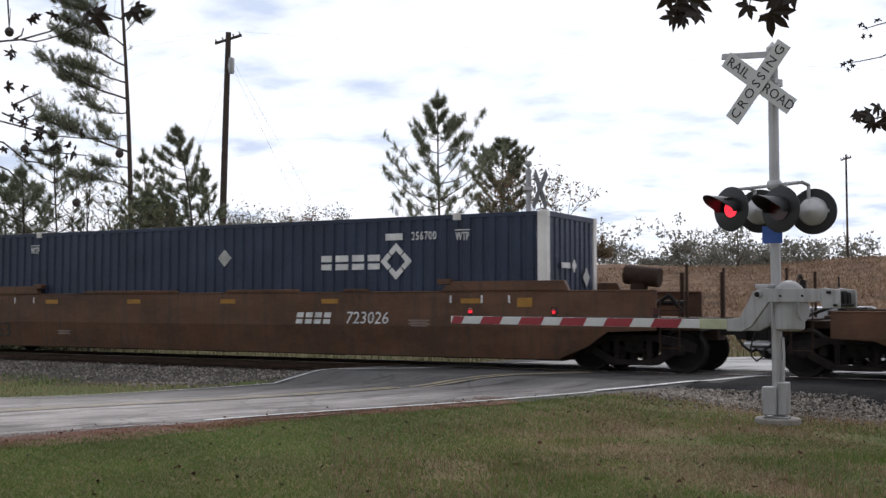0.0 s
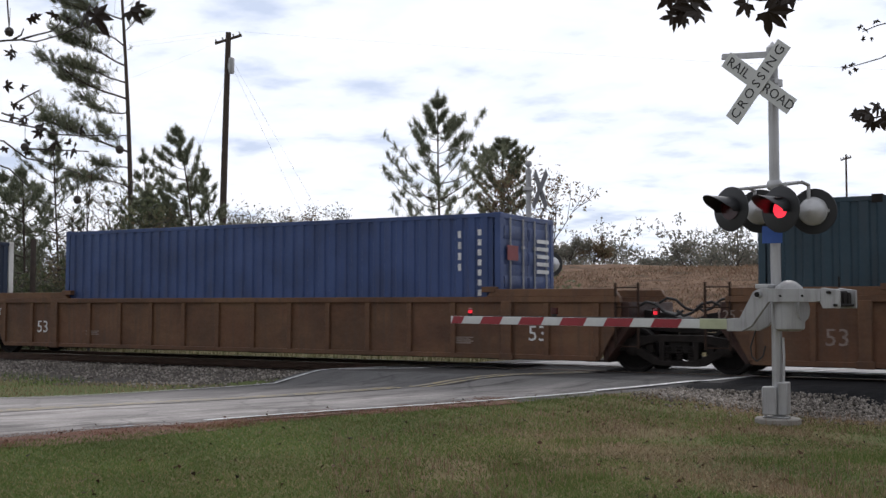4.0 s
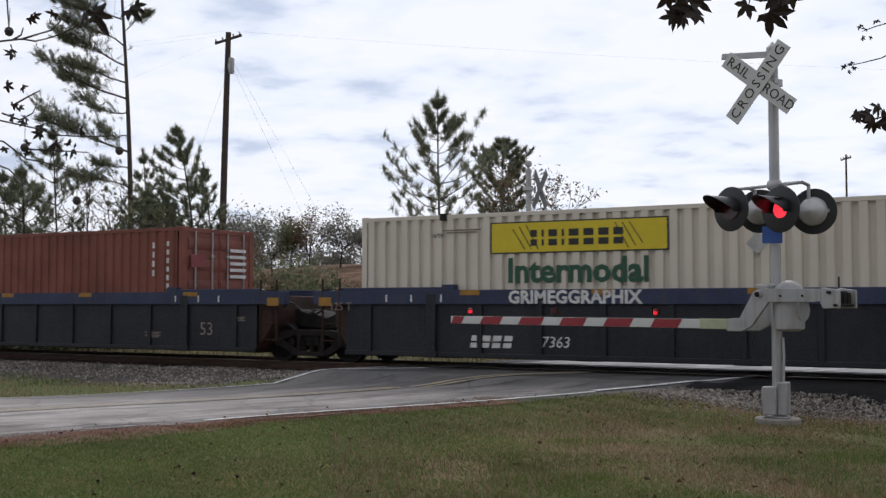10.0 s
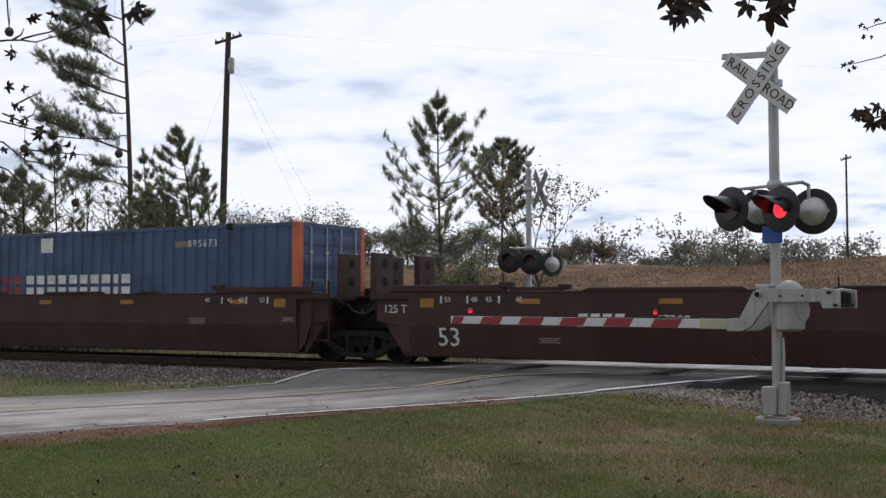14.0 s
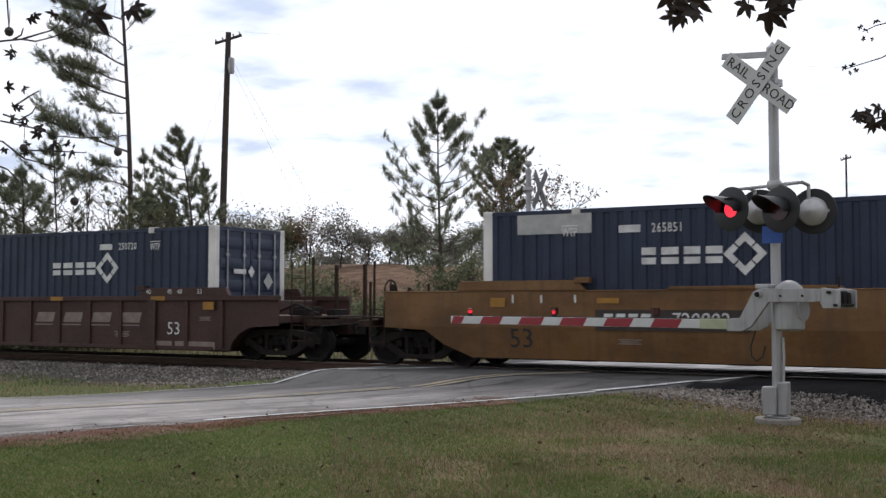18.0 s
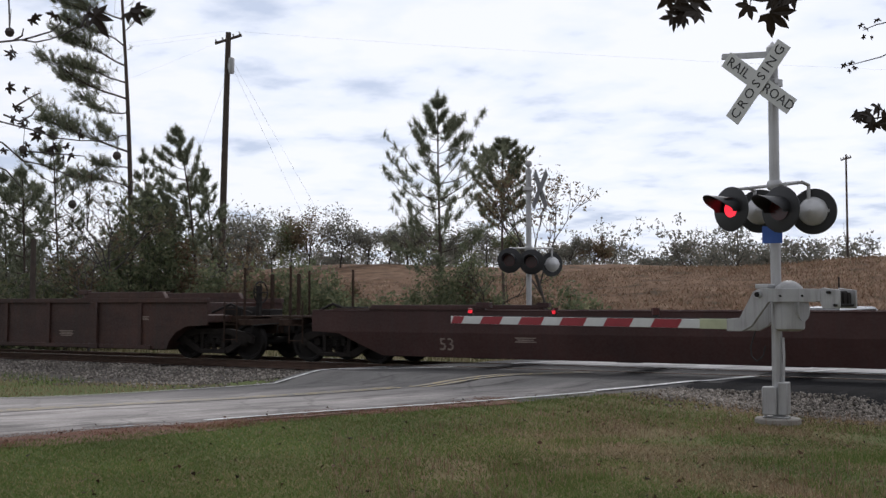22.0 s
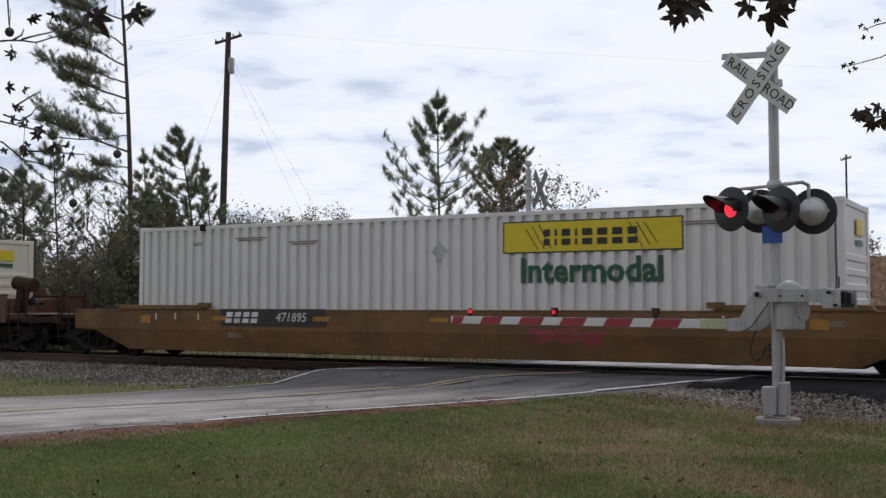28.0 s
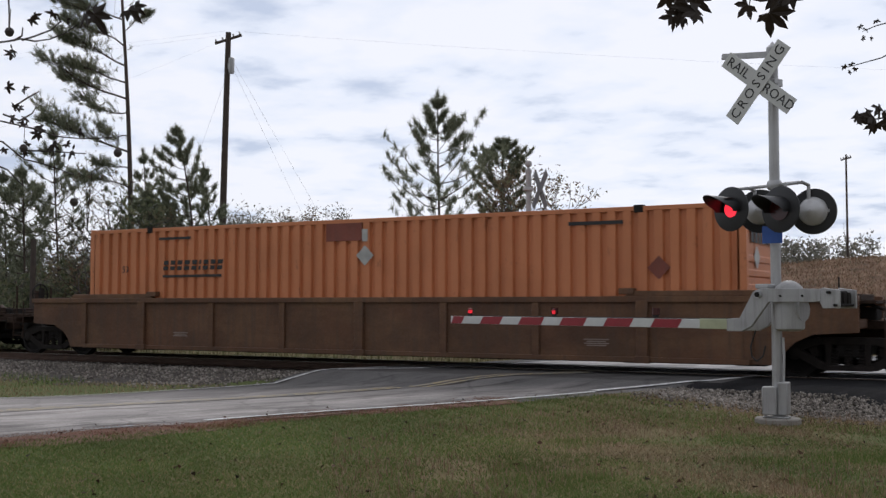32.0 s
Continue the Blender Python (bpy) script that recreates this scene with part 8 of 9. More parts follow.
def bush(u, d, w, h, seed, mat="leaf_g", label="dense dark green roadside bush", n=260, leaf=0.07, clump=7):
    x, y, z = spot(u, d)
    rng = np.random.RandomState(seed)
    b = thing("bush", label, "bush", "bushes behind the track", pose(x, y, z - 0.05))
    a, r = rng.uniform(0, 6.28, n), np.sqrt(rng.rand(n))
    lump = 0.65 + 0.35 * np.sin(a * 3 + seed) * np.cos(a * 2)
    top = h * (1 - 0.6 * r ** 2) * (0.55 + 0.45 * rng.rand(n)) * (0.75 + 0.35 * np.sin(a * 2.3 + seed))
    c = np.stack([np.cos(a) * r * w * lump, np.sin(a) * r * w * 0.7, np.abs(top)], -1)
    fol = Foliage(seed)
    fol.leaves(c, 0.14, clump, leaf)
    stems = Geo()
    for i in range(0, n, 14):
        stems.tube((c[i, 0] * 0.2, c[i, 1] * 0.2, 0), tuple(c[i]), 0.018, 0.006, 4, False)
    part("stemwork", stems, M["twig"], b, "thin stems")["kind"] = "stuff"
    fol.make("foliage", mat, b, "small leaves")
    return b


def wooded_edge(name, label, u0, u1, d0, d1, n, h0, h1, seed, mat="leaf_far", leaf=0.22, clump=9, per=34):
    """Distant woodland: many small trees, too far to tell apart."""
    rng = np.random.RandomState(seed)
    w = tagged(new(name), label, "woodland", "", "stuff")
    w.empty_display_size = 0.5
    fol, trunks = Foliage(seed), Geo()
    for i in range(n):
        u, d = rng.uniform(u0, u1), rng.uniform(d0, d1)
        x, y, z = spot(u, d)
        h = rng.uniform(h0, h1) * (0.75 + 0.4 * abs(math.sin(u * 0.021 + seed)))
        wd = h * rng.uniform(0.28, 0.62)
        # two to four stems, each carrying loose clumps with gaps between them
        c = []
        for stem in range(rng.randint(2, 5)):
            tip = Vector((x + rng.randn() * wd * 0.75, y + rng.randn() * wd * 0.75, z + h * rng.uniform(0.62, 1.0)))
            foot = Vector((x + rng.randn() * 0.15, y, z - 0.2))
            trunks.tube(foot, foot.lerp(tip, 0.55), 0.012 * h ** 0.8, 0.008 * h ** 0.8, 4, False)
            trunks.tube(foot.lerp(tip, 0.55), tip, 0.008 * h ** 0.8, 0.008, 4, False)
            for q in range(rng.randint(3, 6)):
                p = foot.lerp(tip, rng.uniform(0.35, 1.0)) + Vector((rng.randn() * wd * 0.34, rng.randn() * wd * 0.34, rng.randn() * h * 0.05))
                c.extend([p + Vector((rng.randn(), rng.randn(), rng.randn() * 0.6)) * h * 0.095 for _ in range(max(3, per // 7))])
        # undergrowth round the foot
        for q in range(per // 9):
            c.append(Vector((x + rng.randn() * wd, y + rng.randn() * wd, z + abs(rng.randn()) * h * 0.13)))
        fol.leaves(c, leaf * 1.5, clump, leaf)
    part("trunks", trunks, M["twig"], w, "thin distant trunks")
    fol.make("crowns", mat, w, "olive foliage greyed by a haze tint")


def utility_pole(u, d, tall, label, r=0.13, lean=0.3, arm_half=0.72, tank=True):
    x, y, z = spot(u, d)
    pole = thing("utility_pole", label, "utility pole", "", pose(x, y, z - 0.2))
    part("shaft", tube_path([(0, 0, 0), (lean * 0.3, 0, tall * 0.4), (lean * 0.7, 0, tall * 0.75), (lean, 0, tall)], r, r * 0.72, 12), M["wood"], pole, "weathered round timber")
    top = Vector((lean, 0, tall))
    ax = Vector((0.92, 0.40, 0.16)).normalized()
    arm = part("crossarm", Geo().box(-arm_half, arm_half, -0.05, 0.05, -0.06, 0.06), M["wood"], pole, "timber crossarm", 0.01, Matrix.Translation(top + Vector((0, 0, -0.35))) @ pose(0, 0, 0, 0, -16, 24))
    for k in (-0.89 * arm_half, -0.39 * arm_half, 0.42 * arm_half, 0.89 * arm_half):
        part("insulator", Geo().lathe([(0.03, 0), (0.05, 0.03), (0.03, 0.06), (0.05, 0.10), (0.02, 0.15)], pose(k, 0, 0.06), 10), M["placard"], arm, "small pale insulator")
    if tank:
        part("transformer", Geo().lathe([(0.14, -0.38), (0.15, 0.0), (0.15, 0.38), (0.08, 0.44)], pose(lean + 0.26, -0.05, tall - 1.75), 16).box(lean + 0.05, lean + 0.2, -0.1, 0.0, tall - 1.9, tall - 1.6), M["galv"], pole, "grey cylindrical transformer")
    return pole, Matrix.Translation((x, y, z - 0.2)) @ Matrix.Translation(top)


def wires(name, label, ends, sag, r=0.008):
    w = thing(name, label, "wire")
    for a, b in ends:
        a, b = Vector(a), Vector(b)
        pts = []
        for i in range(15):
            t = i / 14
            pts.append(a.lerp(b, t) - Vector((0, 0, 4 * sag * t * (1 - t))))
        part("wire", tube_path(pts, r, r, 4), M["wire"], w, "thin dark wire")


def build_background():
    # bearings in thousandths of the distance, distances in metres
    tall_pine(-281, 44, 18.0, 101, "tall thin pine with long boughs blown to one side",
              ((6.3, 2.2, 0.25, -1), (7.0, 1.5, 0.3, -1), (7.6, 3.9, 0.50, -1), (8.3, 1.2, 0.35, -1), (9.3, 1.9, 0.20, -1), (9.9, 3.5, 0.42, -1), (10.6, 2.6, 0.30, -1), (11.3, 3.0, 0.45, -1), (12.1, 2.4, 0.40, -1), (12.6, 1.0, 0.8, 1),
               (13.0, 2.8, 0.35, -1), (13.8, 2.0, 0.4, -1), (14.6, 1.6, 0.5, 1), (15.2, 2.2, 0.5, -1), (16.2, 1.6, 0.6, -1), (17.2, 1.0, 0.8, 1)))
    pine(-345, 40, 8.0, 102, "young thin pine by the track", 0.30, 1.6, 12, 5, (-0.35, 0), 6, 0.27, 0.06)
    pine(-374, 38, 6.4, 103, "young thin pine by the track", 0.22, 1.7, 12, 5, (-0.3, 0), 6, 0.27, 0.06)
    pine(-392, 41, 6.6, 114, "young thin pine by the track", 0.26, 1.7, 12, 5, (-0.2, 0), 6, 0.27, 0.05)
    pine(-266, 45, 8.0, 105, "slim leaning young pine tree", 0.20, 1.5, 11, 4, (-0.25, 0), 7, 0.24, 0.06)
    pine(-219, 43, 8.6, 104, "windswept young pine with a full dark crown", 0.42, 1.3, 11, 4, (-1.0, 0), 11, 0.28, 0.08, wind=-0.5, full=0.6)
    pine(-262, 43, 6.2, 115, "bushy young green pine tree", 0.20, 1.6, 12, 5, (-0.2, 0), 10, 0.27, 0.07)
    pine(-243, 44, 6.0, 106, "bushy young green pine tree", 0.20, 1.6, 12, 5, (-0.3, 0), 10, 0.27, 0.07)
    pine(-205, 46, 7.5, 107, "slim young green pine tree", 0.45, 1.0, 10, 4, (-0.5, 0), 8, 0.23, 0.06)
    pine(-2, 38.5, 9.1, 108, "young open pine standing alone", 0.28, 2.25, 14, 4, (-0.10, 0), 12, 0.30, 0.075, 0.009, wind=0.03, full=1.0)
    pine(54, 58, 8.8, 109, "small round-topped green pine tree", 0.46, 1.95, 13, 5, (0.0, 0), 13, 0.30, 0.09, 0.013, wind=0.0, full=0.40)
    broadleaf(103, 33, 6.6, 110, "slim tree with few brown autumn leaves", "leaf_b", 0.62, 0.06, 4, 4, 0.05, -0.24)
    broadleaf(42, 36, 4.2, 111, "small leafy green sapling tree", "leaf_g", 1.2, 0.05, 4, 4, 0.035)
    broadleaf(12, 37, 3.8, 112, "small leafy green sapling tree", "leaf_g", 1.1, 0.05, 4, 4, 0.03)
    broadleaf(-300, 40, 7.5, 113, "thin half-bare tree with brown leaves", "leaf_b", 1.2, 0.05, 3, 4, 0.06)
    broadleaf(-318, 36, 4.6, 118, "thin half-bare tree with brown leaves", "leaf_b", 1.2, 0.05, 2, 4, 0.04)
    broadleaf(-178, 46, 5.0, 119, "thin half-bare tree with brown leaves", "leaf_b", 1.2, 0.06, 3, 4, 0.045)
    hedge = ((-272, 41, 2.2, 6.2), (-250, 43, 2.0, 5.0), (-232, 42, 1.6, 3.8), (-292, 42, 1.6, 4.2), (-350, 38, 2.2, 3.1), (-385, 36, 2.2, 3.0), (-410, 39, 2.2, 3.2), (-318, 39, 2.0, 2.9), (-335, 41, 2.0, 3.2),
             (-300, 39, 1.8, 3.0), (-210, 40, 2.0, 3.1), (-190, 41, 2.0, 3.2), (-172, 40, 2.0, 3.0), (-155, 42, 2.1, 3.3), (-138, 41, 2.0, 3.0), (-120, 43, 2.2, 3.4), (-100, 42, 2.0, 3.0), (-84, 44, 1.8, 2.6),
             (-58, 40, 1.6, 2.0), (-36, 38, 1.5, 2.0), (-14, 36, 1.7, 2.4), (4, 36, 1.6, 2.5), (22, 37, 1.5, 2.6), (36, 38, 1.3, 2.3), (52, 37, 1.2, 2.0), (112, 34, 1.3, 2.3), (128, 36, 1.2, 1.9), (84, 35, 0.9, 1.9))
    for k, (u, d, w, h) in enumerate(hedge):
        brown = k % 5 == 2
        bush(u, d, w, h, 200 + k, "leaf_b" if brown else "leaf_g", n=int(240 + 60 * h), leaf=0.085, clump=8, label="brownish scrub bush on the slope" if brown else "dense dark green bush by the track")
    for k, (px, top, d, wd) in enumerate(((404, 372, 74, 1.0), (437, 368, 76, 1.3), (482, 380, 80, 1.8), (515, 374, 82, 0.9), (548, 366, 80, 1.7), (602, 378, 82, 2.0), (650, 390, 84, 1.6), (688, 408, 90, 1.5), (722, 384, 84, 2.0), (742, 396, 88, 1.8), (818, 404, 88, 1.9), (862, 398, 90, 1.8), (912, 412, 88, 1.7), (1006, 420, 92, 1.6), (1052, 428, 96, 1.6))):
        u = (px - 784) / 1.967
        ground_z = spot(u, d)[2]
        tall = EYE[2] + (545.3 - top) / 1967 * d - ground_z
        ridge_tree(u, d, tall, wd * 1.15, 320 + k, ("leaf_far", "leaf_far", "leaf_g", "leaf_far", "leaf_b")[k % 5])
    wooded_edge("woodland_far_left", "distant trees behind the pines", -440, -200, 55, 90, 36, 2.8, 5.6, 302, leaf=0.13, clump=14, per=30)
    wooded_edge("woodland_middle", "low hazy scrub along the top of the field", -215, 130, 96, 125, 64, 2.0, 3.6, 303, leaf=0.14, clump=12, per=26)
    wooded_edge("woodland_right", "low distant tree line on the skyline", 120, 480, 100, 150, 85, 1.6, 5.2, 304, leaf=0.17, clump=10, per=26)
    # poles and wires
    _, top = utility_pole(-200, 56, 15.05, "tall weathered utility pole with crossarm and transformer", 0.19, 0.35)
    utility_pole(364.5, 92, 9.95, "distant timber utility pole", 0.10, 0.0, 0.45, False)
    x, y, z = spot(-369, 35)
    stub = thing("wooden_post", "short brown timber pole without wires", "pole", "", pose(x, y, z - 0.2))
    part("shaft", tube_path([(0, 0, 0), (0, 0, 4.0)], 0.10, 0.085, 10), M["wood"], stub, "brown timber")
    a = top.translation
    wires("overhead_wires", "thin dark overhead power wires", [((a.x - 0.5, a.y, a.z - 0.1), (a.x - 46, a.y - 4, a.z + 2)), ((a.x, a.y, a.z + 0.1), (a.x - 46, a.y - 2, a.z + 2.8)), ((a.x + 0.5, a.y, a.z), (a.x + 60, a.y + 30, a.z - 3.5)),
                                               ((a.x, a.y, a.z - 0.3), (a.x - 30, a.y - 14, 4.0))], 0.6, 0.0022)
    wires("guy_wires", "thin slanting dark guy wires", [((a.x + 0.1, a.y, a.z - 1.2), (a.x + 7.2, a.y + 3.0, height(a.x + 7.2, a.y + 3))), ((a.x + 0.1, a.y, a.z - 1.5), (a.x + 5.6, a.y + 3, height(a.x + 5.6, a.y + 3))), ((a.x, a.y, a.z - 2), (a.x - 4.2, a.y - 2, height(a.x - 4.2, a.y - 2)))], 0.02, 0.004)


build_background()


def waiting_car():
    car = thing("parked_car", "silver sedan waiting on the road beyond the crossing", "car", "", pose(-5.7, 9.7, -0.14, 0, 0, 68))
    M["car_paint"] = plain("silver_car_paint", (0.42, 0.43, 0.44), 0.25, 0.6, 0.05)
    M["glass"] = plain("dark_window_glass", (0.02, 0.025, 0.03), 0.08)
    # local -x is the front
    body = [(-2.30, 0.30), (-2.34, 0.52), (-2.22, 0.68), (-1.15, 0.86), (-0.45, 1.32), (0.95, 1.36), (1.65, 0.98), (2.25, 0.92), (2.32, 0.55), (2.28, 0.28)]
    part("body", Geo().prism_y(body, -0.88, 0.88), M["car_paint"], car, "silver painted body", 0.05)
    for s in (-1, 1):
        part("side_window", Geo().prism_y([(-0.95, 0.90), (-0.42, 1.26), (0.90, 1.29), (1.45, 0.96)], s * 0.885, s * 0.90), M["glass"], car, "dark side window")
        part("headlight", Geo().box(-2.36, -2.20, s * 0.66 - 0.15, s * 0.66 + 0.15, 0.54, 0.66), M["placard"], car, "clear headlight", 0.03)
        part("mirror", Geo().box(-0.85, -0.70, s * 0.98 - 0.08, s * 0.98 + 0.08, 0.88, 1.0), M["car_paint"], car, "door mirror", 0.02)
        for x in (-1.42, 1.40):
            w = part("wheel", Geo().lathe([(0.20, -0.10), (0.31, -0.10), (0.325, -0.05), (0.325, 0.05), (0.31, 0.10), (0.20, 0.10)], pose(x, s * 0.80, 0.325, 90), 22), M["rubber"], car, "black tyre")
            part("rim", Geo().lathe([(0.02, -0.105), (0.20, -0.105), (0.20, 0.105), (0.02, 0.105)], pose(x, s * 0.80, 0.325, 90), 18), M["galv"], w, "grey wheel rim")
    part("windscreen", Geo().prism_y([(-1.16, 0.89), (-1.12, 0.87), (-0.46, 1.30), (-0.50, 1.32)], -0.72, 0.72), M["glass"], car, "dark windscreen")
    part("bumper", Geo().box(-2.42, -2.26, -0.86, 0.86, 0.26, 0.44), M["car_paint"], car, "silver front bumper", 0.04)
    part("air_intake", Geo().box(-2.43, -2.40, -0.60, 0.60, 0.30, 0.37), M["black"], car, "dark air intake", 0.01)
    g = part("grille", Geo().box(-2.37, -2.30, -0.44, 0.44, 0.50, 0.66), M["black"], car, "dark grille", 0.01)
    for k in range(2):
        part("grille_bar", Geo().box(-2.385, -2.365, -0.42, 0.42, 0.545 + k * 0.06, 0.565 + k * 0.06), M["galv"], g, "chrome grille bar", 0.004)


waiting_car()


# ---- grass, stubble, litter ----
def road_gap(x, y):
    return road_near(np.asarray(x), np.asarray(y))[0]


def blades(name, x, y, h, w, rng, mat, label, lean=0.5):
    k = len(x)
    z = height(x, y) - 0.005
    a, b = rng.uniform(0, 6.28, k), rng.uniform(0, 6.28, k)
    p = np.stack([x, y, z], -1)
    side = np.stack([np.cos(a), np.sin(a), 0 * a], -1) * (w * 0.5)[:, None]
    tip = p + np.stack([np.cos(b) * lean * h * rng.rand(k), np.sin(b) * lean * h * rng.rand(k), h], -1)
    v = np.stack([p - side, p + side, tip], 1).reshape(-1, 3)
    return bulk(name, v, np.arange(3 * k).reshape(-1, 3), M[mat], label, "grass")


def patchy(x, y, s, o):
    return 0.5 + 0.25 * np.sin(x * s + 1.7 * np.sin(y * s * 0.8 + o)) + 0.25 * np.cos(y * s * 1.2 + 1.3 * np.sin(x * s * 0.7 + 2 * o))


def build_grass():
    rng = np.random.RandomState(9)
    n = 400000
    d, s = rng.uniform(6.6, 19, n), rng.uniform(-0.44, 0.46, n)
    x, y = survey(d, s * d)
    x, y = np.asarray(x), np.asarray(y)
    g = road_gap(x, y)
    bare = 0.3 * smooth(-4.5, -7.5, x) + patchy(x, y, 1.7, 4.0) + 0.3 * patchy(x, y, 5.0, 1.0) - 0.03 * np.clip(x + 5, -3, 6)
    ok = ((bare > 0.33) | (rng.rand(n) < 0.40)) & (g > 3.12 + 0.40 * rng.rand(n)) & (y < -3.7) & ~((y > -4.7) & (rng.rand(n) < 0.75))
    x, y, g = x[ok], y[ok], g[ok]
    green = 0.10 + 0.68 * smooth(-4.2, -7.6, x) + 0.6 * patchy(x, y, 0.8, 1.0) + 0.45 * patchy(x, y, 2.6, 2.0) + 0.03 * (-y - 8.5) - 0.55 * np.clip(1.2 - (g - 3.2), 0, 1.2) + rng.randn(len(x)) * 0.12
    lush = (green > 0.55) & (y < -4.9)
    k = lush & (rng.rand(len(x)) < 0.9)
    blades("lawn_grass", x[k], y[k], rng.uniform(0.014, 0.046, k.sum()), rng.uniform(0.007, 0.014, k.sum()), rng, "blade", "short patchy green lawn grass", 1.7)
    k = ~lush & (rng.rand(len(x)) < 0.75)
    blades("dry_grass", x[k], y[k], rng.uniform(0.012, 0.045, k.sum()), rng.uniform(0.007, 0.014, k.sum()), rng, "dry", "short dry brown stubble", 1.9)
    # pine straw swept along the road's near edge
    q, side = road_points(0.5)
    use = (q[:, 1] > -22) & (q[:, 1] < -4.4)
    q, side = q[use], side[use]
    m = 26000
    i = rng.randint(0, len(q), m)
    off = 3.12 + rng.randn(m) * 0.13 + 0.14 * np.sin(q[i, 1] * 1.9) + 0.10 * np.sin(q[i, 1] * 4.7 + 1)
    sx, sy = q[i, 0] + side[i, 0] * off + rng.uniform(-0.25, 0.25, m), q[i, 1] + side[i, 1] * off + rng.uniform(-0.25, 0.25, m)
    blades("pine_straw", sx, sy, rng.uniform(0.03, 0.05, m), rng.uniform(0.008, 0.016, m), rng, "straw", "reddish pine straw along the road edge", 2.2)
    # taller weeds
    m = 8000
    d, s = rng.uniform(7, 17, m), rng.uniform(-0.1, 0.46, m)
    wx, wy = survey(d, s * d)
    g = road_gap(np.asarray(wx), np.asarray(wy))
    ok = (g > 3.6) & (wy < -4.6) & (patchy(wx, wy, 0.9, 3.0) > 0.5)
    blades("weeds", wx[ok], wy[ok], rng.uniform(0.06, 0.16, ok.sum()), rng.uniform(0.006, 0.012, ok.sum()), rng, "sedge", "scattered taller dry weeds", 0.7)
    # green clumps among the dry stubble
    m = 26000
    d, s = rng.uniform(6.8, 13, m), rng.uniform(0.0, 0.46, m)
    wx, wy = survey(d, s * d)
    ok = (patchy(wx, wy, 2.3, 0.7) + 0.35 * patchy(wx, wy, 6.1, 2.2) > 0.98) & (wy < -6.0)
    blades("clump_grass", wx[ok], wy[ok], rng.uniform(0.04, 0.11, ok.sum()), rng.uniform(0.006, 0.012, ok.sum()), rng, "blade", "low green clumps in the dry stubble", 0.9)
    # verge between the road and the ballast on the far side of the road
    m = 26000
    vx, vy = rng.uniform(-34, -13, m), rng.uniform(-14, -3.9, m)
    g = road_gap(vx, vy)
    ok = (g > 3.3) & (g < 12) & ((vy < -4.4) | (vx < -19))
    gr = (patchy(vx, vy, 0.6, 2.0) > 0.42) & (vx < -17.6)
    blades("verge_grass", vx[ok & gr], vy[ok & gr], rng.uniform(0.05, 0.22, (ok & gr).sum()), rng.uniform(0.010, 0.018, (ok & gr).sum()), rng, "blade", "green verge grass beside the ballast", 0.7)
    blades("verge_stubble", vx[ok & ~gr], vy[ok & ~gr], rng.uniform(0.03, 0.09, (ok & ~gr).sum()), rng.uniform(0.010, 0.018, (ok & ~gr).sum()), rng, "dry", "dry reddish verge stubble", 0.9)
    # beyond the line: rough grass, then broomsedge up the slope
    m = 80000
    d, s = rng.uniform(27, 72, m), rng.uniform(-0.44, 0.44, m)
    fx, fy = survey(d, s * d)
    g = road_gap(np.asarray(fx), np.asarray(fy))
    ok = (fy > 4.6) & (g > 3.8)
    low = fy < 15
    k = ok & low
    blades("rough_grass", fx[k], fy[k], rng.uniform(0.08, 0.35, k.sum()), rng.uniform(0.02, 0.04, k.sum()), rng, "rough", "rough pale grass beyond the track", 0.6)
    k = ok & ~low
    blades("broomsedge", fx[k], fy[k], rng.uniform(0.05, 0.24, k.sum()) * (0.4 + patchy(fx[k], fy[k], 0.35, 1.0)), rng.uniform(0.03, 0.07, k.sum()), rng, "sedge", "rusty brown broomsedge on the slope", 1.4)
    # fallen leaves
    m = 420
    d, s = rng.uniform(7, 17, m), rng.uniform(-0.44, 0.46, m)
    lx, ly = survey(d, s * d)
    ok = road_gap(np.asarray(lx), np.asarray(ly)) > 2.2
    lx, ly = lx[ok], ly[ok]
    k = len(lx)
    c = np.stack([lx, ly, height(lx, ly) + 0.035], -1)
    t = rng.randn(k, 4, 3) * 0.020
    t[..., 2] *= 0.6
    v = (c[:, None, :] + t).reshape(-1, 3)
    bulk("leaf_litter", v, np.arange(4 * k).reshape(-1, 4), M["litter"], "scattered fallen dark leaves", "leaves")


build_grass()


# ---- sweetgum twigs hanging near the lens; they stir in the wind ----
SWAY = []


def gum_leaf(size, rng):
    """A five-pointed leaf with long fingers, curled along its veins; its stalk end is up."""
    pts = [(0, 0, 0)]
    for k in range(5):
        a = radians(-90 + (k - 2) * rng.uniform(44, 54))
        tip = rng.uniform(0.75, 1.1) * (1.0 if k in (1, 2, 3) else 0.75)
        curl = rng.randn() * 0.20 * size
        for da, r in ((-24, 0.44), (-14, 0.70 * tip), (0, tip), (15, 0.66 * tip), (24, 0.44)):
            b = a + radians(da)
            pts.append((math.cos(b) * r * size, math.sin(b) * r * size, -0.25 * r * r * size + curl * r * r))
    return pts, [(0, i, i + 1) for i in range(1, 25)]


def near_point(u, v, d):
    """A point d metres out, u and v thousandths right of and above the level line of sight."""
    x, y = survey(d, u / 1000 * d)
    return Vector((x, y, EYE[2] + v / 1000 * d))


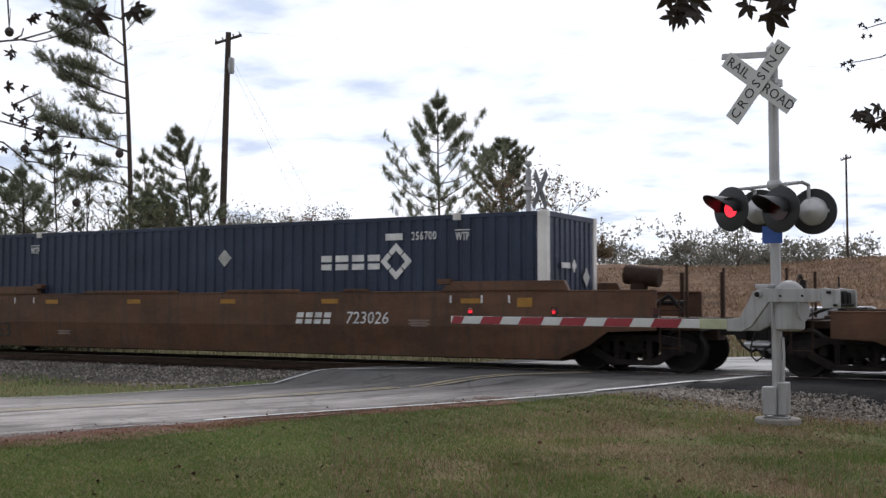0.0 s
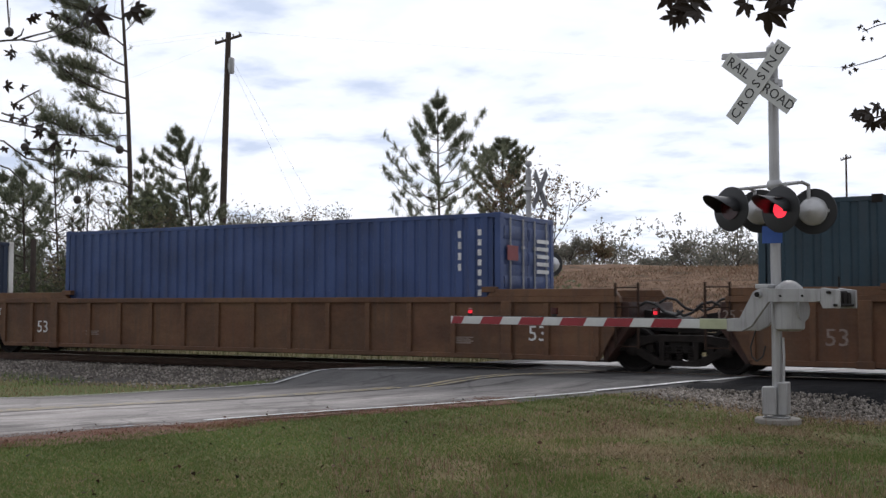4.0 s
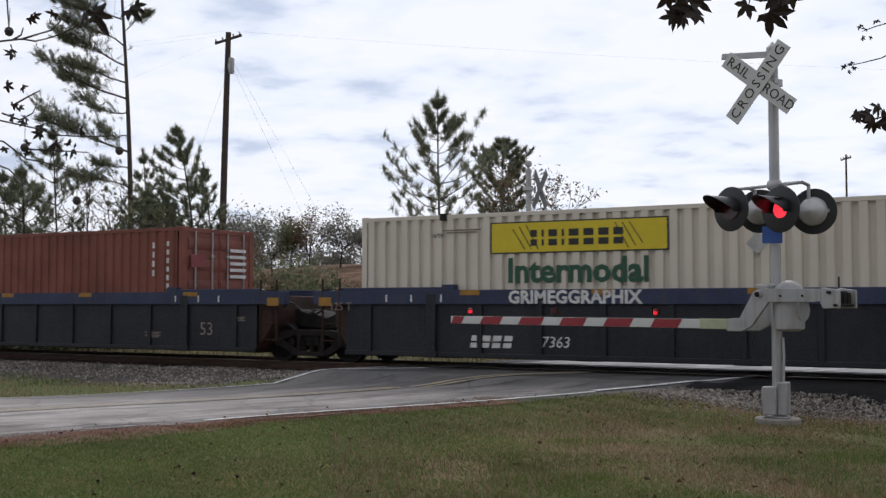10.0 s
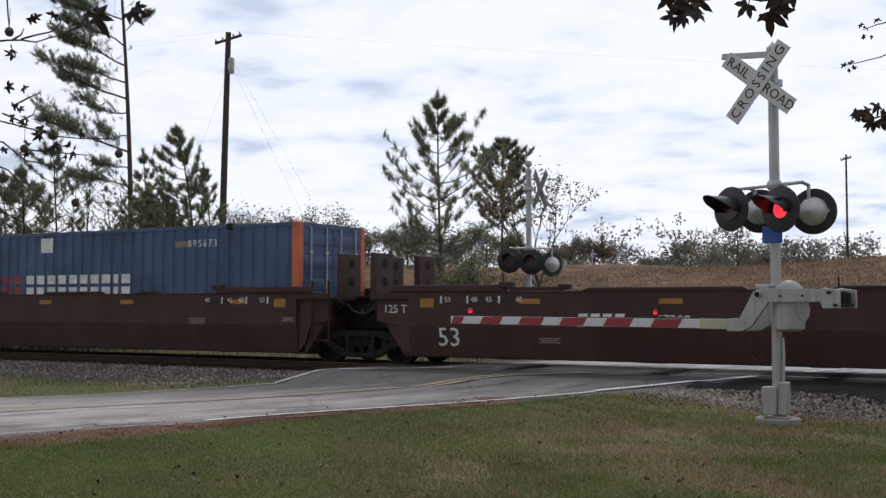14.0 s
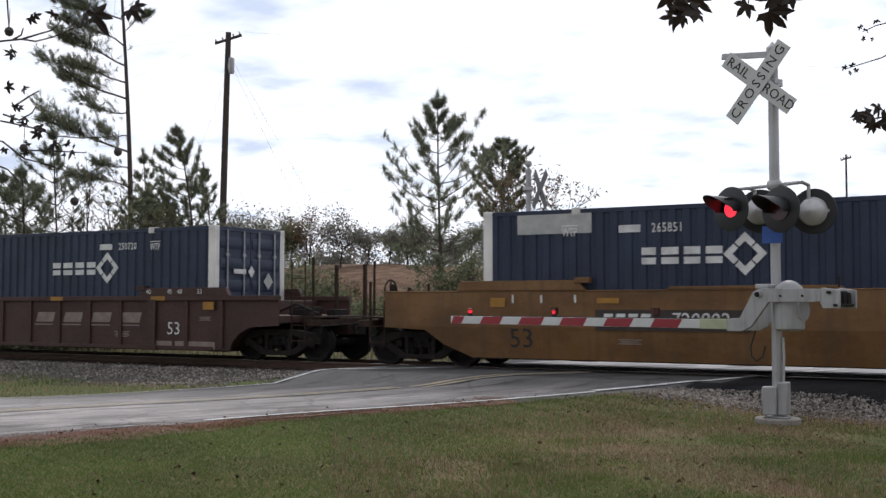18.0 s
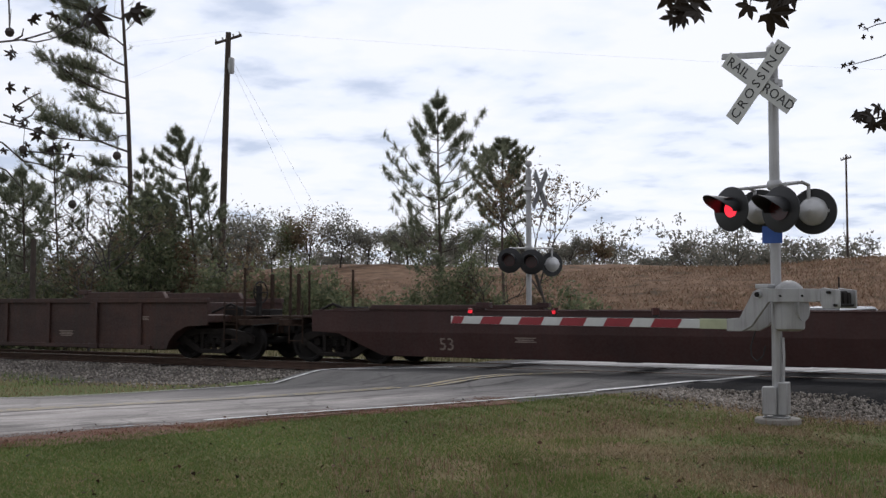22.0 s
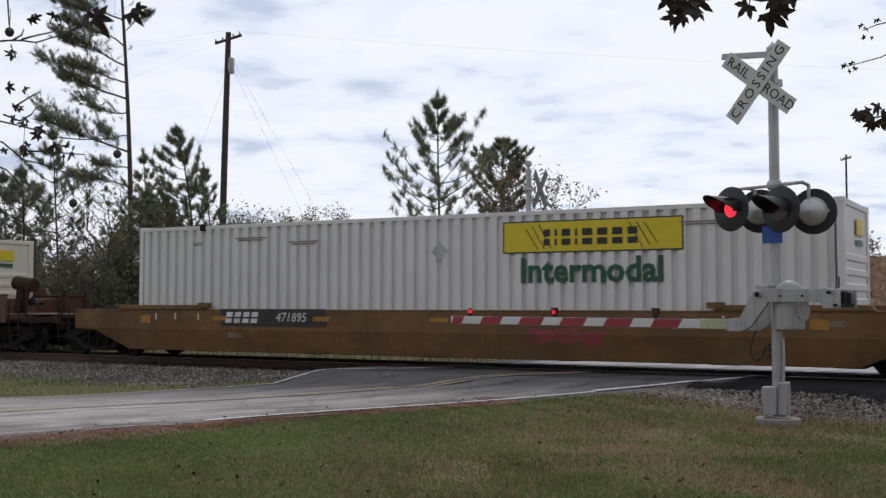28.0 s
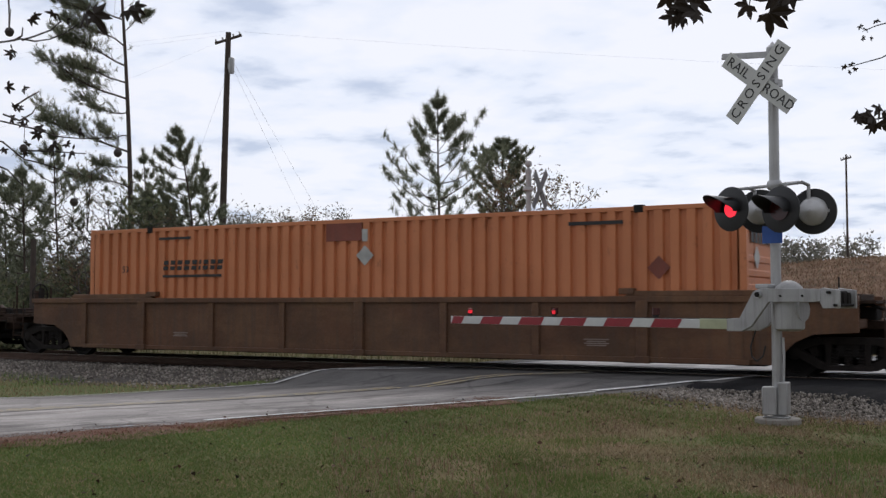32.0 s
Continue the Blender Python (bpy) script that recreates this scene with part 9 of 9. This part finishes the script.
def gum_spray(label, d, anchor, strokes, leaves, balls, seed, sway):
    """A twig: strokes are lines of bearings; leaves and seed balls hang on them."""
    rng = np.random.RandomState(seed)
    root = near_point(*anchor, d)
    tw = thing("tree_branch", label, "branch", "overhanging twigs", Matrix.Translation(root))
    for st in strokes:
        pts = [near_point(u, v, d + 0.12 * math.sin(i * 1.7 + seed)) - root for i, (u, v) in enumerate(st)]
        part("twig", tube_path(pts, 0.0042, 0.0022, 6), M["twig"], tw, "thin dark twig")
    for i, (u, v, size, turn) in enumerate(leaves):
        p, f = gum_leaf(size, rng)
        tilt = pose(0, 0, 0, rng.uniform(55, 125), rng.uniform(-25, 25), 30 + rng.uniform(-50, 50)) @ pose(0, 0, 0, 0, 0, 70 * math.sin(radians(turn)))
        c = near_point(u, v, d + rng.uniform(-0.1, 0.1)) - root
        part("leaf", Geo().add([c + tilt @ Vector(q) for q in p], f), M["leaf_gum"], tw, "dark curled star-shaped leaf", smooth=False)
    for u, v in balls:
        c = near_point(u, v, d) - root
        part("seed_ball", Geo().lathe([(0.004, -0.018), (0.013, -0.013), (0.018, 0), (0.013, 0.013), (0.004, 0.018)], Matrix.Translation(c), 9), M["twig"], tw, "spiky brown seed ball")
        part("stalk", tube_path([c, c + Vector((0.004, 0, 0.09))], 0.0018, 0.0015, 4), M["twig"], tw, "thin stalk")
    SWAY.append((tw, root, sway))
    return tw


def build_twigs():
    P = lambda x, y: ((x - 784) / 1.967, (539.3 - y) / 1.967)

    def line(*q):
        return [P(*a) for a in q]

    rng = random.Random(4)

    def lv(q):
        return [(*P(x, y), s, rng.uniform(0, 360)) for x, y, s in q]

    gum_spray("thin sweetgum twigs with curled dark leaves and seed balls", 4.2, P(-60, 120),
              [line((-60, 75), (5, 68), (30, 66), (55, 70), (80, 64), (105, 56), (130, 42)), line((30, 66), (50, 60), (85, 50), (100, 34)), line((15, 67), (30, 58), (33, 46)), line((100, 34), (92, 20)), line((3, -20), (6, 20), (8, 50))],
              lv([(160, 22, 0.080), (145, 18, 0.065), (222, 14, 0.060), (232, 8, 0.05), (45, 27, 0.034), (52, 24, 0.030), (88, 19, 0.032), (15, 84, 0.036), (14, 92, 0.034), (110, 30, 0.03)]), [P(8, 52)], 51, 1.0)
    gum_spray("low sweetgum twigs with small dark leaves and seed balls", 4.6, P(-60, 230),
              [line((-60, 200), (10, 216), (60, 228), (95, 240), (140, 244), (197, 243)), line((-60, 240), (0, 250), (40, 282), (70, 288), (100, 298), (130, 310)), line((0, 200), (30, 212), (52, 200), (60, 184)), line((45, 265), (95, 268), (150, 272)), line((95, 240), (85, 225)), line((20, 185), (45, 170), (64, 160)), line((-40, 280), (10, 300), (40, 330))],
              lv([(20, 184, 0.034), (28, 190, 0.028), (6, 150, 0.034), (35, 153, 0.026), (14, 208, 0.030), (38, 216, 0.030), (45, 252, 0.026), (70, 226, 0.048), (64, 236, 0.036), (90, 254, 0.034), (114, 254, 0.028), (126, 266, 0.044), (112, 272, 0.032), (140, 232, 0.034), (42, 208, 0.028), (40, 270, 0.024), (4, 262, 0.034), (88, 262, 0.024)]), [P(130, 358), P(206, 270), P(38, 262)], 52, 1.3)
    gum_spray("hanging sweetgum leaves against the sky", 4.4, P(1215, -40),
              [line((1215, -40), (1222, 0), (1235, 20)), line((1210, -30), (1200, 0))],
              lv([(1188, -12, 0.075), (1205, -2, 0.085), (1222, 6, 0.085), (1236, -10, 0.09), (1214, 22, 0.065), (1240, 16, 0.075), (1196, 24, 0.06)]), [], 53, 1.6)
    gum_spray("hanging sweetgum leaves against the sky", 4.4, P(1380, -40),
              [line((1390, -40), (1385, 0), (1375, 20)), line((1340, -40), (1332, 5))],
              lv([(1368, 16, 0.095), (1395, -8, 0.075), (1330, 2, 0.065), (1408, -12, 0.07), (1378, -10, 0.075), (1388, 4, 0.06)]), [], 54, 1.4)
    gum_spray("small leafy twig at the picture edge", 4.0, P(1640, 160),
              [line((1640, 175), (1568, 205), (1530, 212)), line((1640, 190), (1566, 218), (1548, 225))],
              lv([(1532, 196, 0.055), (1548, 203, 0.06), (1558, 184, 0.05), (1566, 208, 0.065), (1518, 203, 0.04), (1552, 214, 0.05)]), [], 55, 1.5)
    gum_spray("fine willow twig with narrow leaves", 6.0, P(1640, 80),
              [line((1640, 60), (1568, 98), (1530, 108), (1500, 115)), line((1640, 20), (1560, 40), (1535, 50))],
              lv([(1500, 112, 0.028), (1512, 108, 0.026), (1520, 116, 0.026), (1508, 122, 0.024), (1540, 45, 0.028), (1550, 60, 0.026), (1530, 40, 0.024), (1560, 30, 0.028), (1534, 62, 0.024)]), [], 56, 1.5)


build_twigs()


# ---- everything that moves ----
def shut_rows(place, half, offset, odd, turn, dark):
    """Rows for a shutter that opens every other half-cycle; dark spans keep it shut."""
    rows, t, k = [], 0.0, None
    shut, op = pose(*place), pose(*place) @ turn[-1]
    states = []
    n = int(32 / half) + 3
    for i in range(-1, n):
        t0 = i * half - offset
        states.append((t0, (i % 2 == 1) == odd))
    cur = None
    for t0, on in states:
        if t0 + half <= 0 or t0 >= 32:
            continue
        on = on and not any(a <= t0 + half / 2 <= b for a, b in dark)
        a = max(0.0, t0 - 0.035)
        if cur is None:
            rows.append((0.0, op if on else shut))
        elif on != cur:
            seq = list(turn) if on else list(reversed(turn[:-1])) + [None]
            prev = op if cur else shut
            rows.append((a, prev))
            for j, q in enumerate(seq):
                rows.append((a + 0.0334 * (j + 1), shut if q is None else pose(*place) @ q))
        cur = on
    rows.append((32.0, op if cur else shut))
    clean = []
    for t, m in rows:
        t = min(t, 32.0)
        if clean and frame(t) <= frame(clean[-1][0]):
            continue
        clean.append((t, m))
    return clean


def motions():
    # the train runs by at an even speed
    for ob, s, z in MOVERS:
        walk(ob, [(t, pose(s + SPEED * t, 0, z)) for t in (0.0, 8.0, 16.0, 24.0, 32.0)])
    # flashers
    up = [pose(0, 0, 0, -42), pose(0, 0, 0, -84)]
    spin = [pose(0, 0, 0, 0, 0, 85), pose(0, 0, 0, 0, 0, 170)]
    gaps = ((5.3, 6.9), (22.7, 23.9), (28.6, 31.2))
    far_gaps = ((13.7, 14.3), (21.8, 22.75))
    plan = dict(near_left=(0.616, 1.2, True, up, gaps), near_right=(0.616, 1.2, False, up, gaps), far_left=(0.614, 1.14, True, up, far_gaps), far_right=(0.614, 1.14, False, up, far_gaps),
                gate_mid=(0.615, 1.18, True, spin, ()), gate_root=(0.615, 1.18, False, spin, ()))
    for key, items in FLAPS.items():
        half, off, odd, turn, dark = plan[key]
        for ob, place in items:
            walk(ob, shut_rows(place, half, off, odd, turn, dark))
    # twigs in the wind
    for i, (ob, root, k) in enumerate(SWAY):
        rows = []
        for j in range(41):
            t = j * 0.8
            a = 1.1 * k * math.sin(1.9 * t + i) + 0.5 * k * math.sin(4.3 * t + 2 * i)
            b = 0.8 * k * math.sin(2.3 * t + 1.5 * i)
            rows.append((t, Matrix.Translation(root) @ pose(0, 0, 0, a, b, 0.8 * a)))
        walk(ob, rows)


motions()
